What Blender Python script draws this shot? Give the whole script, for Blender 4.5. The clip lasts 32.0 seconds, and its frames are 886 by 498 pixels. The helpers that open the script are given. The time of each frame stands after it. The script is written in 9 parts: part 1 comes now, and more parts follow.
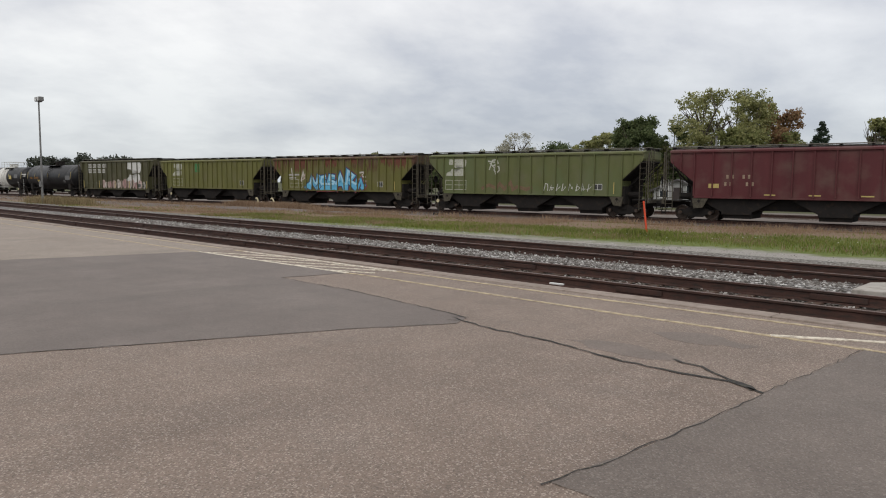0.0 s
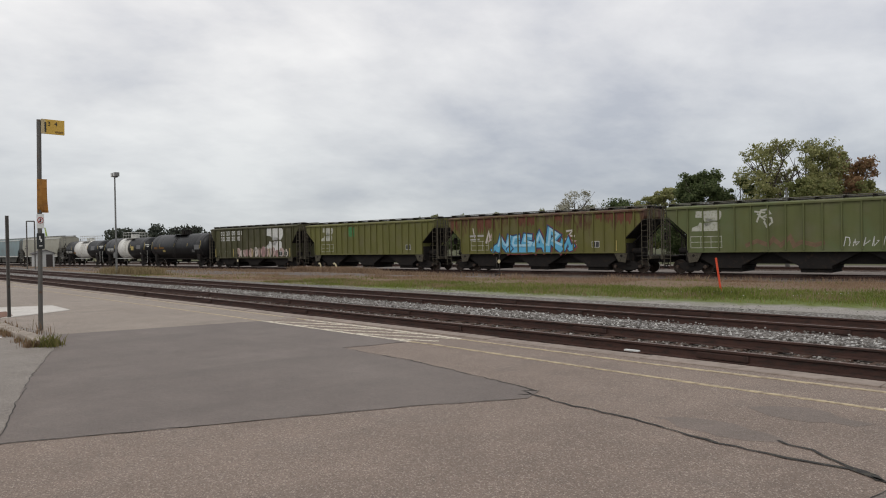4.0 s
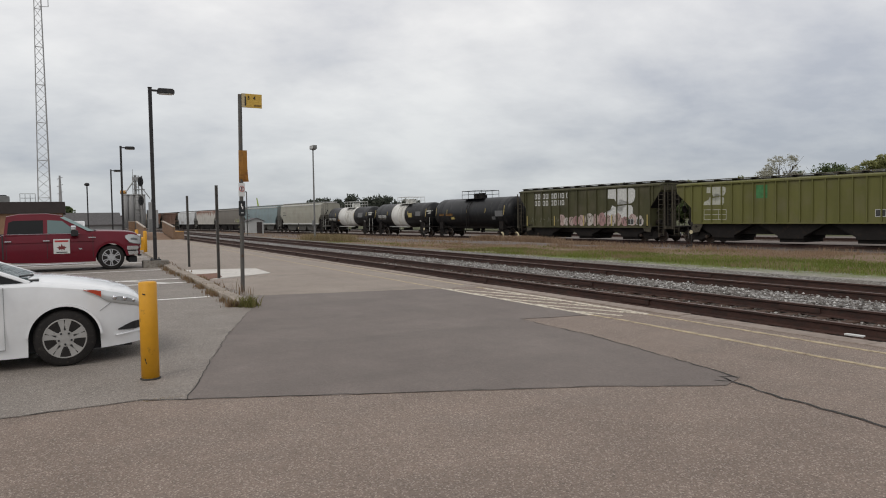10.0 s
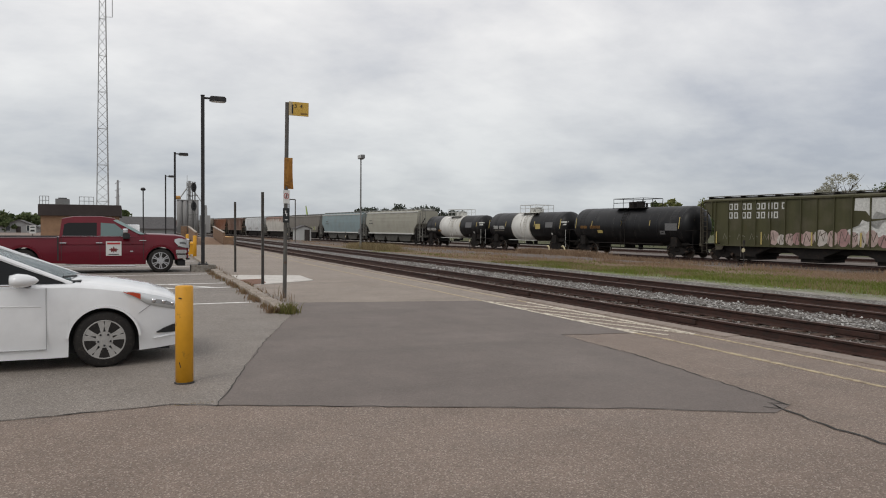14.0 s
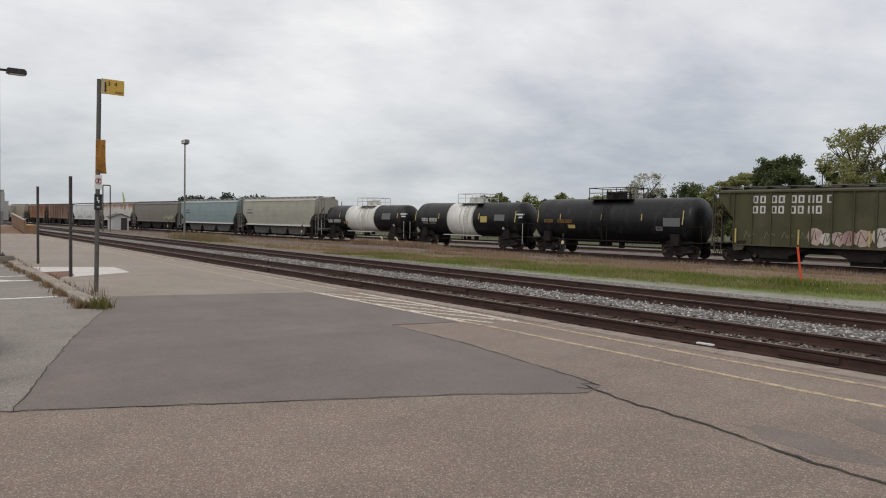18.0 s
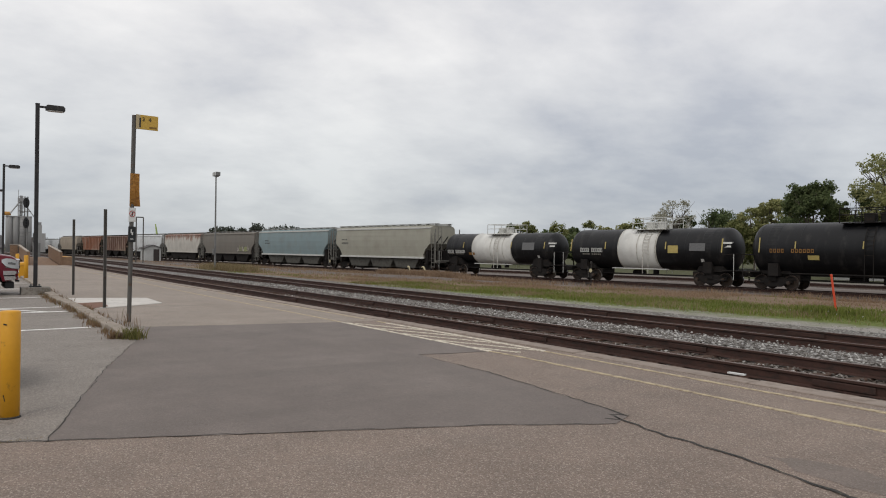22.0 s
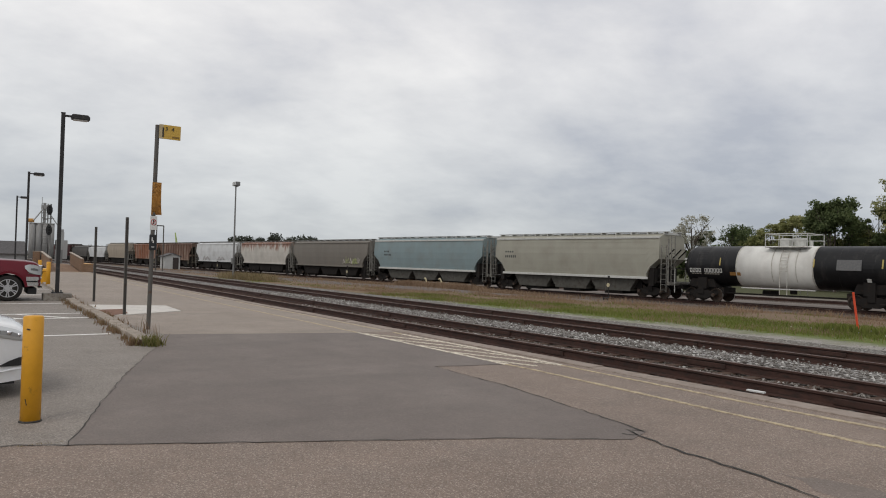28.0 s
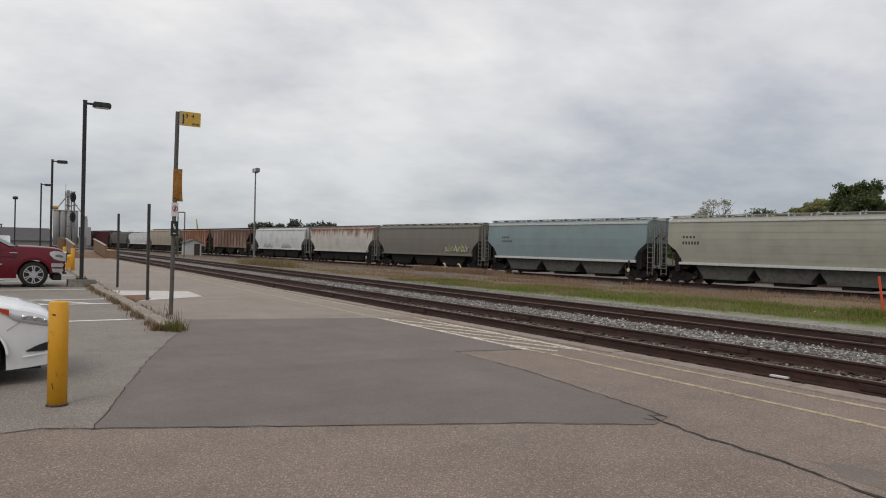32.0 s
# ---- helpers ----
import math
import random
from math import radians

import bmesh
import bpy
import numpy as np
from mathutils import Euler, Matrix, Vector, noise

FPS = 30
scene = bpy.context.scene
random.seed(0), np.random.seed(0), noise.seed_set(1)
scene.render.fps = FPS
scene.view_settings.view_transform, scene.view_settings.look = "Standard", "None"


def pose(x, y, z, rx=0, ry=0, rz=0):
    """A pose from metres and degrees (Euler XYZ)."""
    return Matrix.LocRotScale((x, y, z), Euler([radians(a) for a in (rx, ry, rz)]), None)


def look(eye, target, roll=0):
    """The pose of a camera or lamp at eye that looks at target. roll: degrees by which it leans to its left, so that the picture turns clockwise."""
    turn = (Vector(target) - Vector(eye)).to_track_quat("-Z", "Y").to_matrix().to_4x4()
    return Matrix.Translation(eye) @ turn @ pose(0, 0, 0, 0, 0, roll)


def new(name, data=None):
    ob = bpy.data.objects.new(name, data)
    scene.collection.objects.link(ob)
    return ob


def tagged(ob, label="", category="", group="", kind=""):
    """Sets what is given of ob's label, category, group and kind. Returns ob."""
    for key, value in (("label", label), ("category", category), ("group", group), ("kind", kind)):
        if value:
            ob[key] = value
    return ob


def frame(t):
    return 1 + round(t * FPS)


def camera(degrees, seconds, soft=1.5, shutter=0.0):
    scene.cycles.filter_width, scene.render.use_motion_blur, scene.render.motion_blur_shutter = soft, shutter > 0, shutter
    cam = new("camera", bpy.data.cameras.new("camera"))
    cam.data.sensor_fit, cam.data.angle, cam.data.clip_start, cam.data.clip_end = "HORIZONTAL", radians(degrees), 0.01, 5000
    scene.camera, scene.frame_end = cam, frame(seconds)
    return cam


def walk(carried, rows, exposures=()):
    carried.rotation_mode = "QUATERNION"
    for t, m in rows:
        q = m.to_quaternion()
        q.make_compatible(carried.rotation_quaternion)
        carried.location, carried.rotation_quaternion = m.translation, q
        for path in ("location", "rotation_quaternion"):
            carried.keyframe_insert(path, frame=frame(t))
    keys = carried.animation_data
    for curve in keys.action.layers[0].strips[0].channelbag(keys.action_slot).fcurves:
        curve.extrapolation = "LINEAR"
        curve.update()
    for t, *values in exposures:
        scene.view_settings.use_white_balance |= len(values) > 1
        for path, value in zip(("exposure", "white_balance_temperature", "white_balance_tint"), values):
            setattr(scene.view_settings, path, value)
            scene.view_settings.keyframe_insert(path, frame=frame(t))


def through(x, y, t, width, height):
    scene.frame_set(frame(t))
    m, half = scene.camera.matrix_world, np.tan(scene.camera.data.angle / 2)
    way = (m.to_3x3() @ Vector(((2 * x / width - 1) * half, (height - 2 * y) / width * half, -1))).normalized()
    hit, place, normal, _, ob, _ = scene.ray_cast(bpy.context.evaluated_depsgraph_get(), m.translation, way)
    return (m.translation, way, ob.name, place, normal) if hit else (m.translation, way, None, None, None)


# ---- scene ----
cam = camera(63.2, 32.0, soft=1.05)
PATH = [
    (0, (1.008, -0.867, 1.593), (-0.355, 0.585, 1.411), 0.5),
    (0.5, (0.804, -0.679, 1.628), (-0.558, 0.775, 1.449), -1.0),
    (1, (0.579, -0.44, 1.635), (-0.875, 0.925, 1.487), -0.3),
    (1.5, (0.523, -0.45, 1.644), (-0.952, 0.899, 1.568), -0.9),
    (2, (0.677, -0.506, 1.642), (-0.828, 0.81, 1.587), -1.85),
    (2.5, (0.674, -0.52, 1.674), (-0.819, 0.811, 1.617), -1.61),
    (4.5, (0.64, -0.604, 1.646), (-0.833, 0.749, 1.661), -0.8),
    (5, (0.617, -0.58, 1.651), (-0.771, 0.86, 1.681), 1.0),
    (5.5, (0.62, -0.583, 1.668), (-0.702, 0.918, 1.676), 0.4),
    (6, (0.609, -0.592, 1.68), (-0.664, 0.951, 1.69), 1.8),
    (6.5, (0.58, -0.596, 1.7), (-0.661, 0.973, 1.691), 4.9),
    (7, (0.504, -0.551, 1.645), (-0.829, 0.94, 1.631), 1.4),
    (7.5, (0.562, -0.598, 1.621), (-1.038, 0.59, 1.456), -2.0),
    (8, (0.603, -0.588, 1.621), (-1.059, 0.52, 1.526), -0.2),
    (8.5, (0.619, -0.576, 1.621), (-1.071, 0.491, 1.533), -0.3),
    (9, (0.6, -0.532, 1.624), (-1.136, 0.457, 1.527), -1.1),
    (9.5, (0.405, -0.422, 1.611), (-1.346, 0.543, 1.53), 1.9),
    (10, (0.268, -0.236, 1.612), (-1.505, 0.685, 1.523), -0.9),
    (10.5, (0.262, -0.042, 1.643), (-1.571, 0.752, 1.555), 0.4),
    (11, (0.231, -0.012, 1.631), (-1.609, 0.767, 1.548), -0.2),
    (11.5, (0.175, -0.021, 1.627), (-1.641, 0.814, 1.555), 1.1),
    (12, (0.16, -0.053, 1.619), (-1.655, 0.784, 1.55), 1.8),
    (12.5, (0.166, -0.078, 1.61), (-1.643, 0.771, 1.544), 1.7),
    (13, (0.143, -0.097, 1.61), (-1.671, 0.744, 1.548), 1.5),
    (13.5, (0.15, -0.089, 1.607), (-1.676, 0.724, 1.544), 0.6),
    (15.5, (0.179, -0.087, 1.602), (-1.642, 0.738, 1.588), 0.3),
    (16, (0.167, -0.075, 1.606), (-1.602, 0.857, 1.598), -0.3),
    (16.5, (0.169, -0.059, 1.599), (-1.493, 1.051, 1.536), 0.5),
    (17, (0.15, -0.046, 1.597), (-1.447, 1.156, 1.52), 1.3),
    (17.5, (0.166, -0.054, 1.593), (-1.425, 1.155, 1.505), 1.5),
    (18, (0.157, -0.051, 1.598), (-1.439, 1.152, 1.523), 1.1),
    (18.5, (0.164, -0.058, 1.598), (-1.44, 1.136, 1.538), 0.7),
    (19, (0.172, -0.061, 1.605), (-1.442, 1.12, 1.575), 0.8),
    (19.5, (0.182, -0.065, 1.605), (-1.443, 1.102, 1.588), 1.1),
    (20, (0.186, -0.07, 1.604), (-1.443, 1.09, 1.589), 0.8),
    (20.5, (0.191, -0.059, 1.609), (-1.439, 1.1, 1.595), 0.3),
    (21, (0.191, -0.053, 1.606), (-1.446, 1.097, 1.595), 0.2),
    (21.5, (0.193, -0.058, 1.607), (-1.446, 1.088, 1.6), -0.0),
    (22, (0.205, -0.066, 1.612), (-1.437, 1.075, 1.616), 0.7),
    (22.5, (0.195, -0.071, 1.608), (-1.456, 1.058, 1.623), 0.9),
    (23, (0.2, -0.076, 1.605), (-1.458, 1.044, 1.625), 1.3),
    (23.5, (0.202, -0.084, 1.604), (-1.458, 1.032, 1.631), 1.6),
    (24, (0.212, -0.085, 1.606), (-1.45, 1.028, 1.636), 1.6),
    (24.5, (0.206, -0.087, 1.61), (-1.455, 1.027, 1.642), 1.7),
    (25, (0.206, -0.085, 1.609), (-1.458, 1.024, 1.642), 1.6),
    (25.5, (0.21, -0.09, 1.609), (-1.455, 1.017, 1.644), 1.6),
    (27.5, (0.209, -0.089, 1.608), (-1.46, 1.013, 1.647), 1.6),
    (28, (0.213, -0.087, 1.608), (-1.456, 1.015, 1.645), 1.5),
    (28.5, (0.212, -0.084, 1.605), (-1.456, 1.019, 1.643), 1.2),
    (29, (0.211, -0.082, 1.608), (-1.46, 1.016, 1.65), 1.4),
    (29.5, (0.22, -0.096, 1.609), (-1.458, 0.992, 1.656), 2.4),
    (30, (0.226, -0.101, 1.605), (-1.456, 0.979, 1.654), 2.7),
    (30.5, (0.22, -0.106, 1.6), (-1.467, 0.968, 1.649), 3.0),
    (31, (0.214, -0.119, 1.602), (-1.478, 0.947, 1.643), 3.6),
    (31.5, (0.213, -0.105, 1.6), (-1.489, 0.945, 1.625), 2.9),
    (32, (0.189, -0.083, 1.604), (-1.508, 0.976, 1.599), 1.3),
]
walk(cam, [(t, look(a, b, r)) for t, a, b, r in PATH], [(0.0, 0.2), (1.5, 0.2), (2.0, 0.1), (2.5, 0.08), (5.0, 0.02), (6.0, 0.05), (7.0, 0.16), (8.0, 0.08), (9.0, 0.03), (10.0, 0.0), (11.0, -0.02), (13.5, 0.0), (16.0, 0.0), (17.0, 0.06), (19.0, 0.07), (21.0, 0.02), (25.0, 0.0), (28.0, -0.03), (32.0, -0.06)])

# ---- light ----
world = bpy.data.worlds.new("world")
scene.world = world
world.use_nodes = True
wn, wl = world.node_tree.nodes, world.node_tree.links
wn.clear()
w_out = wn.new("ShaderNodeOutputWorld")
w_bg = wn.new("ShaderNodeBackground")
w_sky = wn.new("ShaderNodeTexSky")
w_sky.sky_type, w_sky.sun_disc = "NISHITA", False
w_sky.sun_elevation, w_sky.sun_rotation = radians(42), radians(200)
w_tc = wn.new("ShaderNodeTexCoord")
w_sep = wn.new("ShaderNodeSeparateXYZ")
wl.new(w_tc.outputs["Generated"], w_sep.inputs[0])


def w_math(op, a, b):
    n = wn.new("ShaderNodeMath")
    n.operation = op
    for i, v in enumerate((a, b)):
        if isinstance(v, (int, float)):
            n.inputs[i].default_value = v
        else:
            wl.new(v, n.inputs[i])
    return n.outputs[0]


# a cloud deck seen from below: directions laid out on a flat layer
w_h = w_math("ADD", w_math("MAXIMUM", w_sep.outputs[2], 0.0), 0.3)
w_u = w_math("DIVIDE", w_sep.outputs[0], w_h)
w_v = w_math("DIVIDE", w_sep.outputs[1], w_h)
w_comb = wn.new("ShaderNodeCombineXYZ")
wl.new(w_u, w_comb.inputs[0])
wl.new(w_v, w_comb.inputs[1])


def w_noise(scale, detail, rough, offset, stretch=(1, 1, 1)):
    m = wn.new("ShaderNodeMapping")
    m.inputs["Location"].default_value = offset
    m.inputs["Scale"].default_value = stretch
    m.inputs["Rotation"].default_value = (0, 0, radians(-32))
    wl.new(w_comb.outputs[0], m.inputs[0])
    n = wn.new("ShaderNodeTexNoise")
    n.inputs["Scale"].default_value, n.inputs["Detail"].default_value, n.inputs["Roughness"].default_value = scale, detail, rough
    n.inputs["Distortion"].default_value = 0.12
    wl.new(m.outputs[0], n.inputs["Vector"])
    return n.outputs["Fac"]


w_mix = w_math("ADD", w_math("MULTIPLY", w_noise(0.9, 6, 0.55, (3.1, 1.7, 0), (1.0, 0.8, 1)), 0.62), w_math("MULTIPLY", w_noise(3.0, 8, 0.58, (0.4, 7.2, 0), (1, 0.8, 1)), 0.38))
w_ramp = wn.new("ShaderNodeValToRGB")
wl.new(w_mix, w_ramp.inputs[0])
w_ramp.color_ramp.elements[0].position, w_ramp.color_ramp.elements[0].color = 0.37, (0.6, 0.62, 0.675, 1)
w_ramp.color_ramp.elements[1].position, w_ramp.color_ramp.elements[1].color = 0.615, (0.99, 0.985, 0.98, 1)
e = w_ramp.color_ramp.elements.new(0.48)
e.color = (0.79, 0.795, 0.815, 1)
w_skymul = wn.new("ShaderNodeMixRGB")
w_skymul.blend_type, w_skymul.inputs[0].default_value = "MULTIPLY", 1.0
wl.new(w_sky.outputs[0], w_skymul.inputs[1])
w_skymul.inputs[2].default_value = (0.1, 0.1, 0.1, 1)
w_cover = wn.new("ShaderNodeMixRGB")
w_cover.inputs[0].default_value = 0.92
wl.new(w_skymul.outputs[0], w_cover.inputs[1])
w_fade = wn.new("ShaderNodeValToRGB")
wl.new(w_sep.outputs[2], w_fade.inputs[0])
w_fade.color_ramp.elements[0].position, w_fade.color_ramp.elements[0].color = 0.0, (0.64, 0.678, 0.705, 1)
w_fade.color_ramp.elements[1].position, w_fade.color_ramp.elements[1].color = 0.30, (1.03, 1.015, 1.0, 1)
w_thick = wn.new("ShaderNodeMixRGB")
w_thick.blend_type, w_thick.inputs[0].default_value = "MULTIPLY", 1.0
wl.new(w_ramp.outputs[0], w_thick.inputs[1])
wl.new(w_fade.outputs[0], w_thick.inputs[2])
w_side = wn.new("ShaderNodeValToRGB")
wl.new(w_sep.outputs[1], w_side.inputs[0])
w_side.color_ramp.elements[0].position, w_side.color_ramp.elements[0].color = 0.5, (1, 1, 1, 1)
w_side.color_ramp.elements[1].position, w_side.color_ramp.elements[1].color = 1.0, (0.915, 0.925, 0.95, 1)
w_away = wn.new("ShaderNodeMixRGB")
w_away.blend_type, w_away.inputs[0].default_value = "MULTIPLY", 1.0
wl.new(w_thick.outputs[0], w_away.inputs[1])
wl.new(w_side.outputs[0], w_away.inputs[2])
wl.new(w_away.outputs[0], w_cover.inputs[2])
wl.new(w_cover.outputs[0], w_bg.inputs[0])
w_bg.inputs[1].default_value = 1.0
wl.new(w_bg.outputs[0], w_out.inputs[0])

sun = new("sun", bpy.data.lights.new("sun", "SUN"))
sun.data.energy, sun.data.angle, sun.data.color = 0.8, radians(25), (1.0, 0.97, 0.92)
sun.matrix_world = look((20, -30, 40), (0, 0, 0))


# ---- materials ----
def shader(name, base=(0.5, 0.5, 0.5), rough=0.7, metal=0.0, spec=0.4):
    m = bpy.data.materials.new(name)
    m.use_nodes = True
    b = m.node_tree.nodes["Principled BSDF"]
    b.inputs["Base Color"].default_value = (*base, 1)
    b.inputs["Roughness"].default_value, b.inputs["Metallic"].default_value = rough, metal
    b.inputs["Specular IOR Level"].default_value = spec
    return m, m.node_tree.nodes, m.node_tree.links, b


def coords(n, l, scale=(1, 1, 1), space="Object"):
    c, m = n.new("ShaderNodeTexCoord"), n.new("ShaderNodeMapping")
    m.inputs["Scale"].default_value = scale
    l.new(c.outputs[space], m.inputs[0])
    return m.outputs[0]


def noisy(n, l, vec, scale, detail=5, rough=0.55):
    t = n.new("ShaderNodeTexNoise")
    t.inputs["Scale"].default_value, t.inputs["Detail"].default_value, t.inputs["Roughness"].default_value = scale, detail, rough
    l.new(vec, t.inputs["Vector"])
    return t.outputs["Fac"]


def ramped(n, l, fac, stops):
    r = n.new("ShaderNodeValToRGB")
    l.new(fac, r.inputs[0])
    el = r.color_ramp.elements
    while len(el) < len(stops):
        el.new(0.5)
    for q, (p, c) in zip(el, stops):
        q.position, q.color = p, (*c, 1) if len(c) == 3 else c
    return r.outputs[0]


def mixed(n, l, fac, a, b, mode="MIX"):
    m = n.new("ShaderNodeMixRGB")
    m.blend_type = mode
    for i, v in enumerate((fac, a, b)):
        if isinstance(v, (int, float)):
            m.inputs[i].default_value = v if i == 0 else (v, v, v, 1)
        elif isinstance(v, tuple):
            m.inputs[i].default_value = (*v, 1)
        else:
            l.new(v, m.inputs[i])
    return m.outputs[0]


def bumped(n, l, b, height, strength=0.3, dist=0.02):
    u = n.new("ShaderNodeBump")
    u.inputs["Strength"].default_value, u.inputs["Distance"].default_value = strength, dist
    l.new(height, u.inputs["Height"])
    l.new(u.outputs[0], b.inputs["Normal"])


def worn(name, base, rough=0.7, metal=0.0, spec=0.4, vary=0.25, scale=2.0, stain=None, amount=0.5, grain=30.0, bump=0.15, streak=(1, 1, 1), space="Object"):
    """A surface with broad tone changes, fine grain and stains of a second colour."""
    m, n, l, b = shader(name, base, rough, metal, spec)
    v = coords(n, l, streak, space)
    f1, f2 = noisy(n, l, v, scale), noisy(n, l, coords(n, l, (1, 1, 1), space), grain, 4, 0.65)
    lo, hi = tuple(c * (1 - vary) for c in base), tuple(min(1, c * (1 + vary)) for c in base)
    col = ramped(n, l, f1, [(0.3, lo), (0.7, hi)])
    col = mixed(n, l, 0.35, col, ramped(n, l, f2, [(0.3, lo), (0.7, hi)]))
    if stain:
        f3 = noisy(n, l, v, scale * 2.7, 7, 0.65)
        k = ramped(n, l, f3, [(0.62 - 0.3 * amount, (0, 0, 0)), (0.75 - 0.2 * amount, (1, 1, 1))])
        col = mixed(n, l, k, col, stain)
    l.new(col, b.inputs["Base Color"])
    if bump:
        bumped(n, l, b, f2, bump, 0.01)
    return m


# ---- building blocks ----
def part(name, bm, material, parent=None, label="", smooth=False, at=None):
    me = bpy.data.meshes.new(name)
    bm.normal_update()
    if smooth:
        for f in bm.faces:
            f.smooth = True
    bm.to_mesh(me)
    bm.free()
    for m in material if isinstance(material, (list, tuple)) else (material,):
        me.materials.append(m)
    ob = new(name, me)
    if parent:
        ob.parent = parent
    if at is not None:
        ob.matrix_basis = at
    if label:
        ob["label"] = label
    return ob


def thing(name, m, label, category, group="", kind=""):
    ob = new(name)
    ob.empty_display_size = 0.2
    ob.matrix_basis = m
    return tagged(ob, label, category, group, kind)


def box(x0, x1, y0, y1, z0, z1, bevel=0.0, bm=None):
    b = bmesh.new()
    bmesh.ops.create_cube(b, size=1, matrix=Matrix.Translation(((x0 + x1) / 2, (y0 + y1) / 2, (z0 + z1) / 2)) @ Matrix.Diagonal((x1 - x0, y1 - y0, z1 - z0, 1)))
    if bevel:
        bmesh.ops.bevel(b, geom=b.edges[:], offset=bevel, segments=2, affect="EDGES", profile=0.6)
    return b if bm is None else joined(bm, b)


def joined(bm, other):
    me = bpy.data.meshes.new("join")
    other.to_mesh(me)
    other.free()
    bm.from_mesh(me)
    bpy.data.meshes.remove(me)
    return bm


def rod(a, b, r, seg=10, r2=None, bm=None):
    a, b = Vector(a), Vector(b)
    o = bmesh.new()
    q = (b - a).to_track_quat("Z", "Y").to_matrix().to_4x4()
    bmesh.ops.create_cone(o, cap_ends=True, segments=seg, radius1=r, radius2=r if r2 is None else r2, depth=(b - a).length, matrix=Matrix.Translation((a + b) / 2) @ q)
    return o if bm is None else joined(bm, o)


def prism(outline, depth, axis="y", at=0.0, bevel=0.0):
    """A closed outline of (u, v) pushed out by depth, centred on at, along the axis."""
    bm = bmesh.new()
    def put(u, v, w):
        return {"x": (w, u, v), "y": (u, w, v), "z": (u, v, w)}[axis]
    lo = [bm.verts.new(put(u, v, at - depth / 2)) for u, v in outline]
    hi = [bm.verts.new(put(u, v, at + depth / 2)) for u, v in outline]
    bm.faces.new(lo)
    bm.faces.new(hi[::-1])
    for i in range(len(lo)):
        j = (i + 1) % len(lo)
        bm.faces.new((lo[j], lo[i], hi[i], hi[j]))
    bmesh.ops.recalc_face_normals(bm, faces=bm.faces[:])
    if bevel:
        bmesh.ops.bevel(bm, geom=bm.edges[:], offset=bevel, segments=2, affect="EDGES", profile=0.6)
    return bm


def loft(sections, cap=True):
    """Rings of equally many points joined one after another."""
    bm = bmesh.new()
    rings = [[bm.verts.new(p) for p in s] for s in sections]
    for r, q in zip(rings, rings[1:]):
        for i in range(len(r)):
            j = (i + 1) % len(r)
            bm.faces.new((r[i], r[j], q[j], q[i]))
    if cap:
        bm.faces.new(rings[0][::-1])
        bm.faces.new(rings[-1])
    bmesh.ops.recalc_face_normals(bm, faces=bm.faces[:])
    return bm


def lathe(profile, seg=24, axis="z"):
    """Rings of (radius, height) round an axis."""
    def put(r, h, a):
        c, s = r * math.cos(a), r * math.sin(a)
        return {"z": (c, s, h), "x": (h, c, s), "y": (c, h, s)}[axis]
    return loft([[put(max(r, 1e-4), h, 2 * math.pi * i / seg) for i in range(seg)] for r, h in profile])


def lettering(text, size, m, material, parent, name="lettering", depth=0.004, sx=1.0, align="LEFT", label=""):
    cu = bpy.data.curves.new(name, "FONT")
    cu.body, cu.size, cu.extrude, cu.align_x = text, size, depth, align
    tmp = bpy.data.objects.new(name, cu)
    scene.collection.objects.link(tmp)
    me = bpy.data.meshes.new_from_object(tmp.evaluated_get(bpy.context.evaluated_depsgraph_get()))
    bpy.data.objects.remove(tmp)
    me.materials.clear()
    me.materials.append(material)
    ob = new(name, me)
    ob.parent = parent
    ob.matrix_basis = m @ Matrix.Diagonal((sx, 1, 1, 1))
    if label:
        ob["label"] = label
    return ob


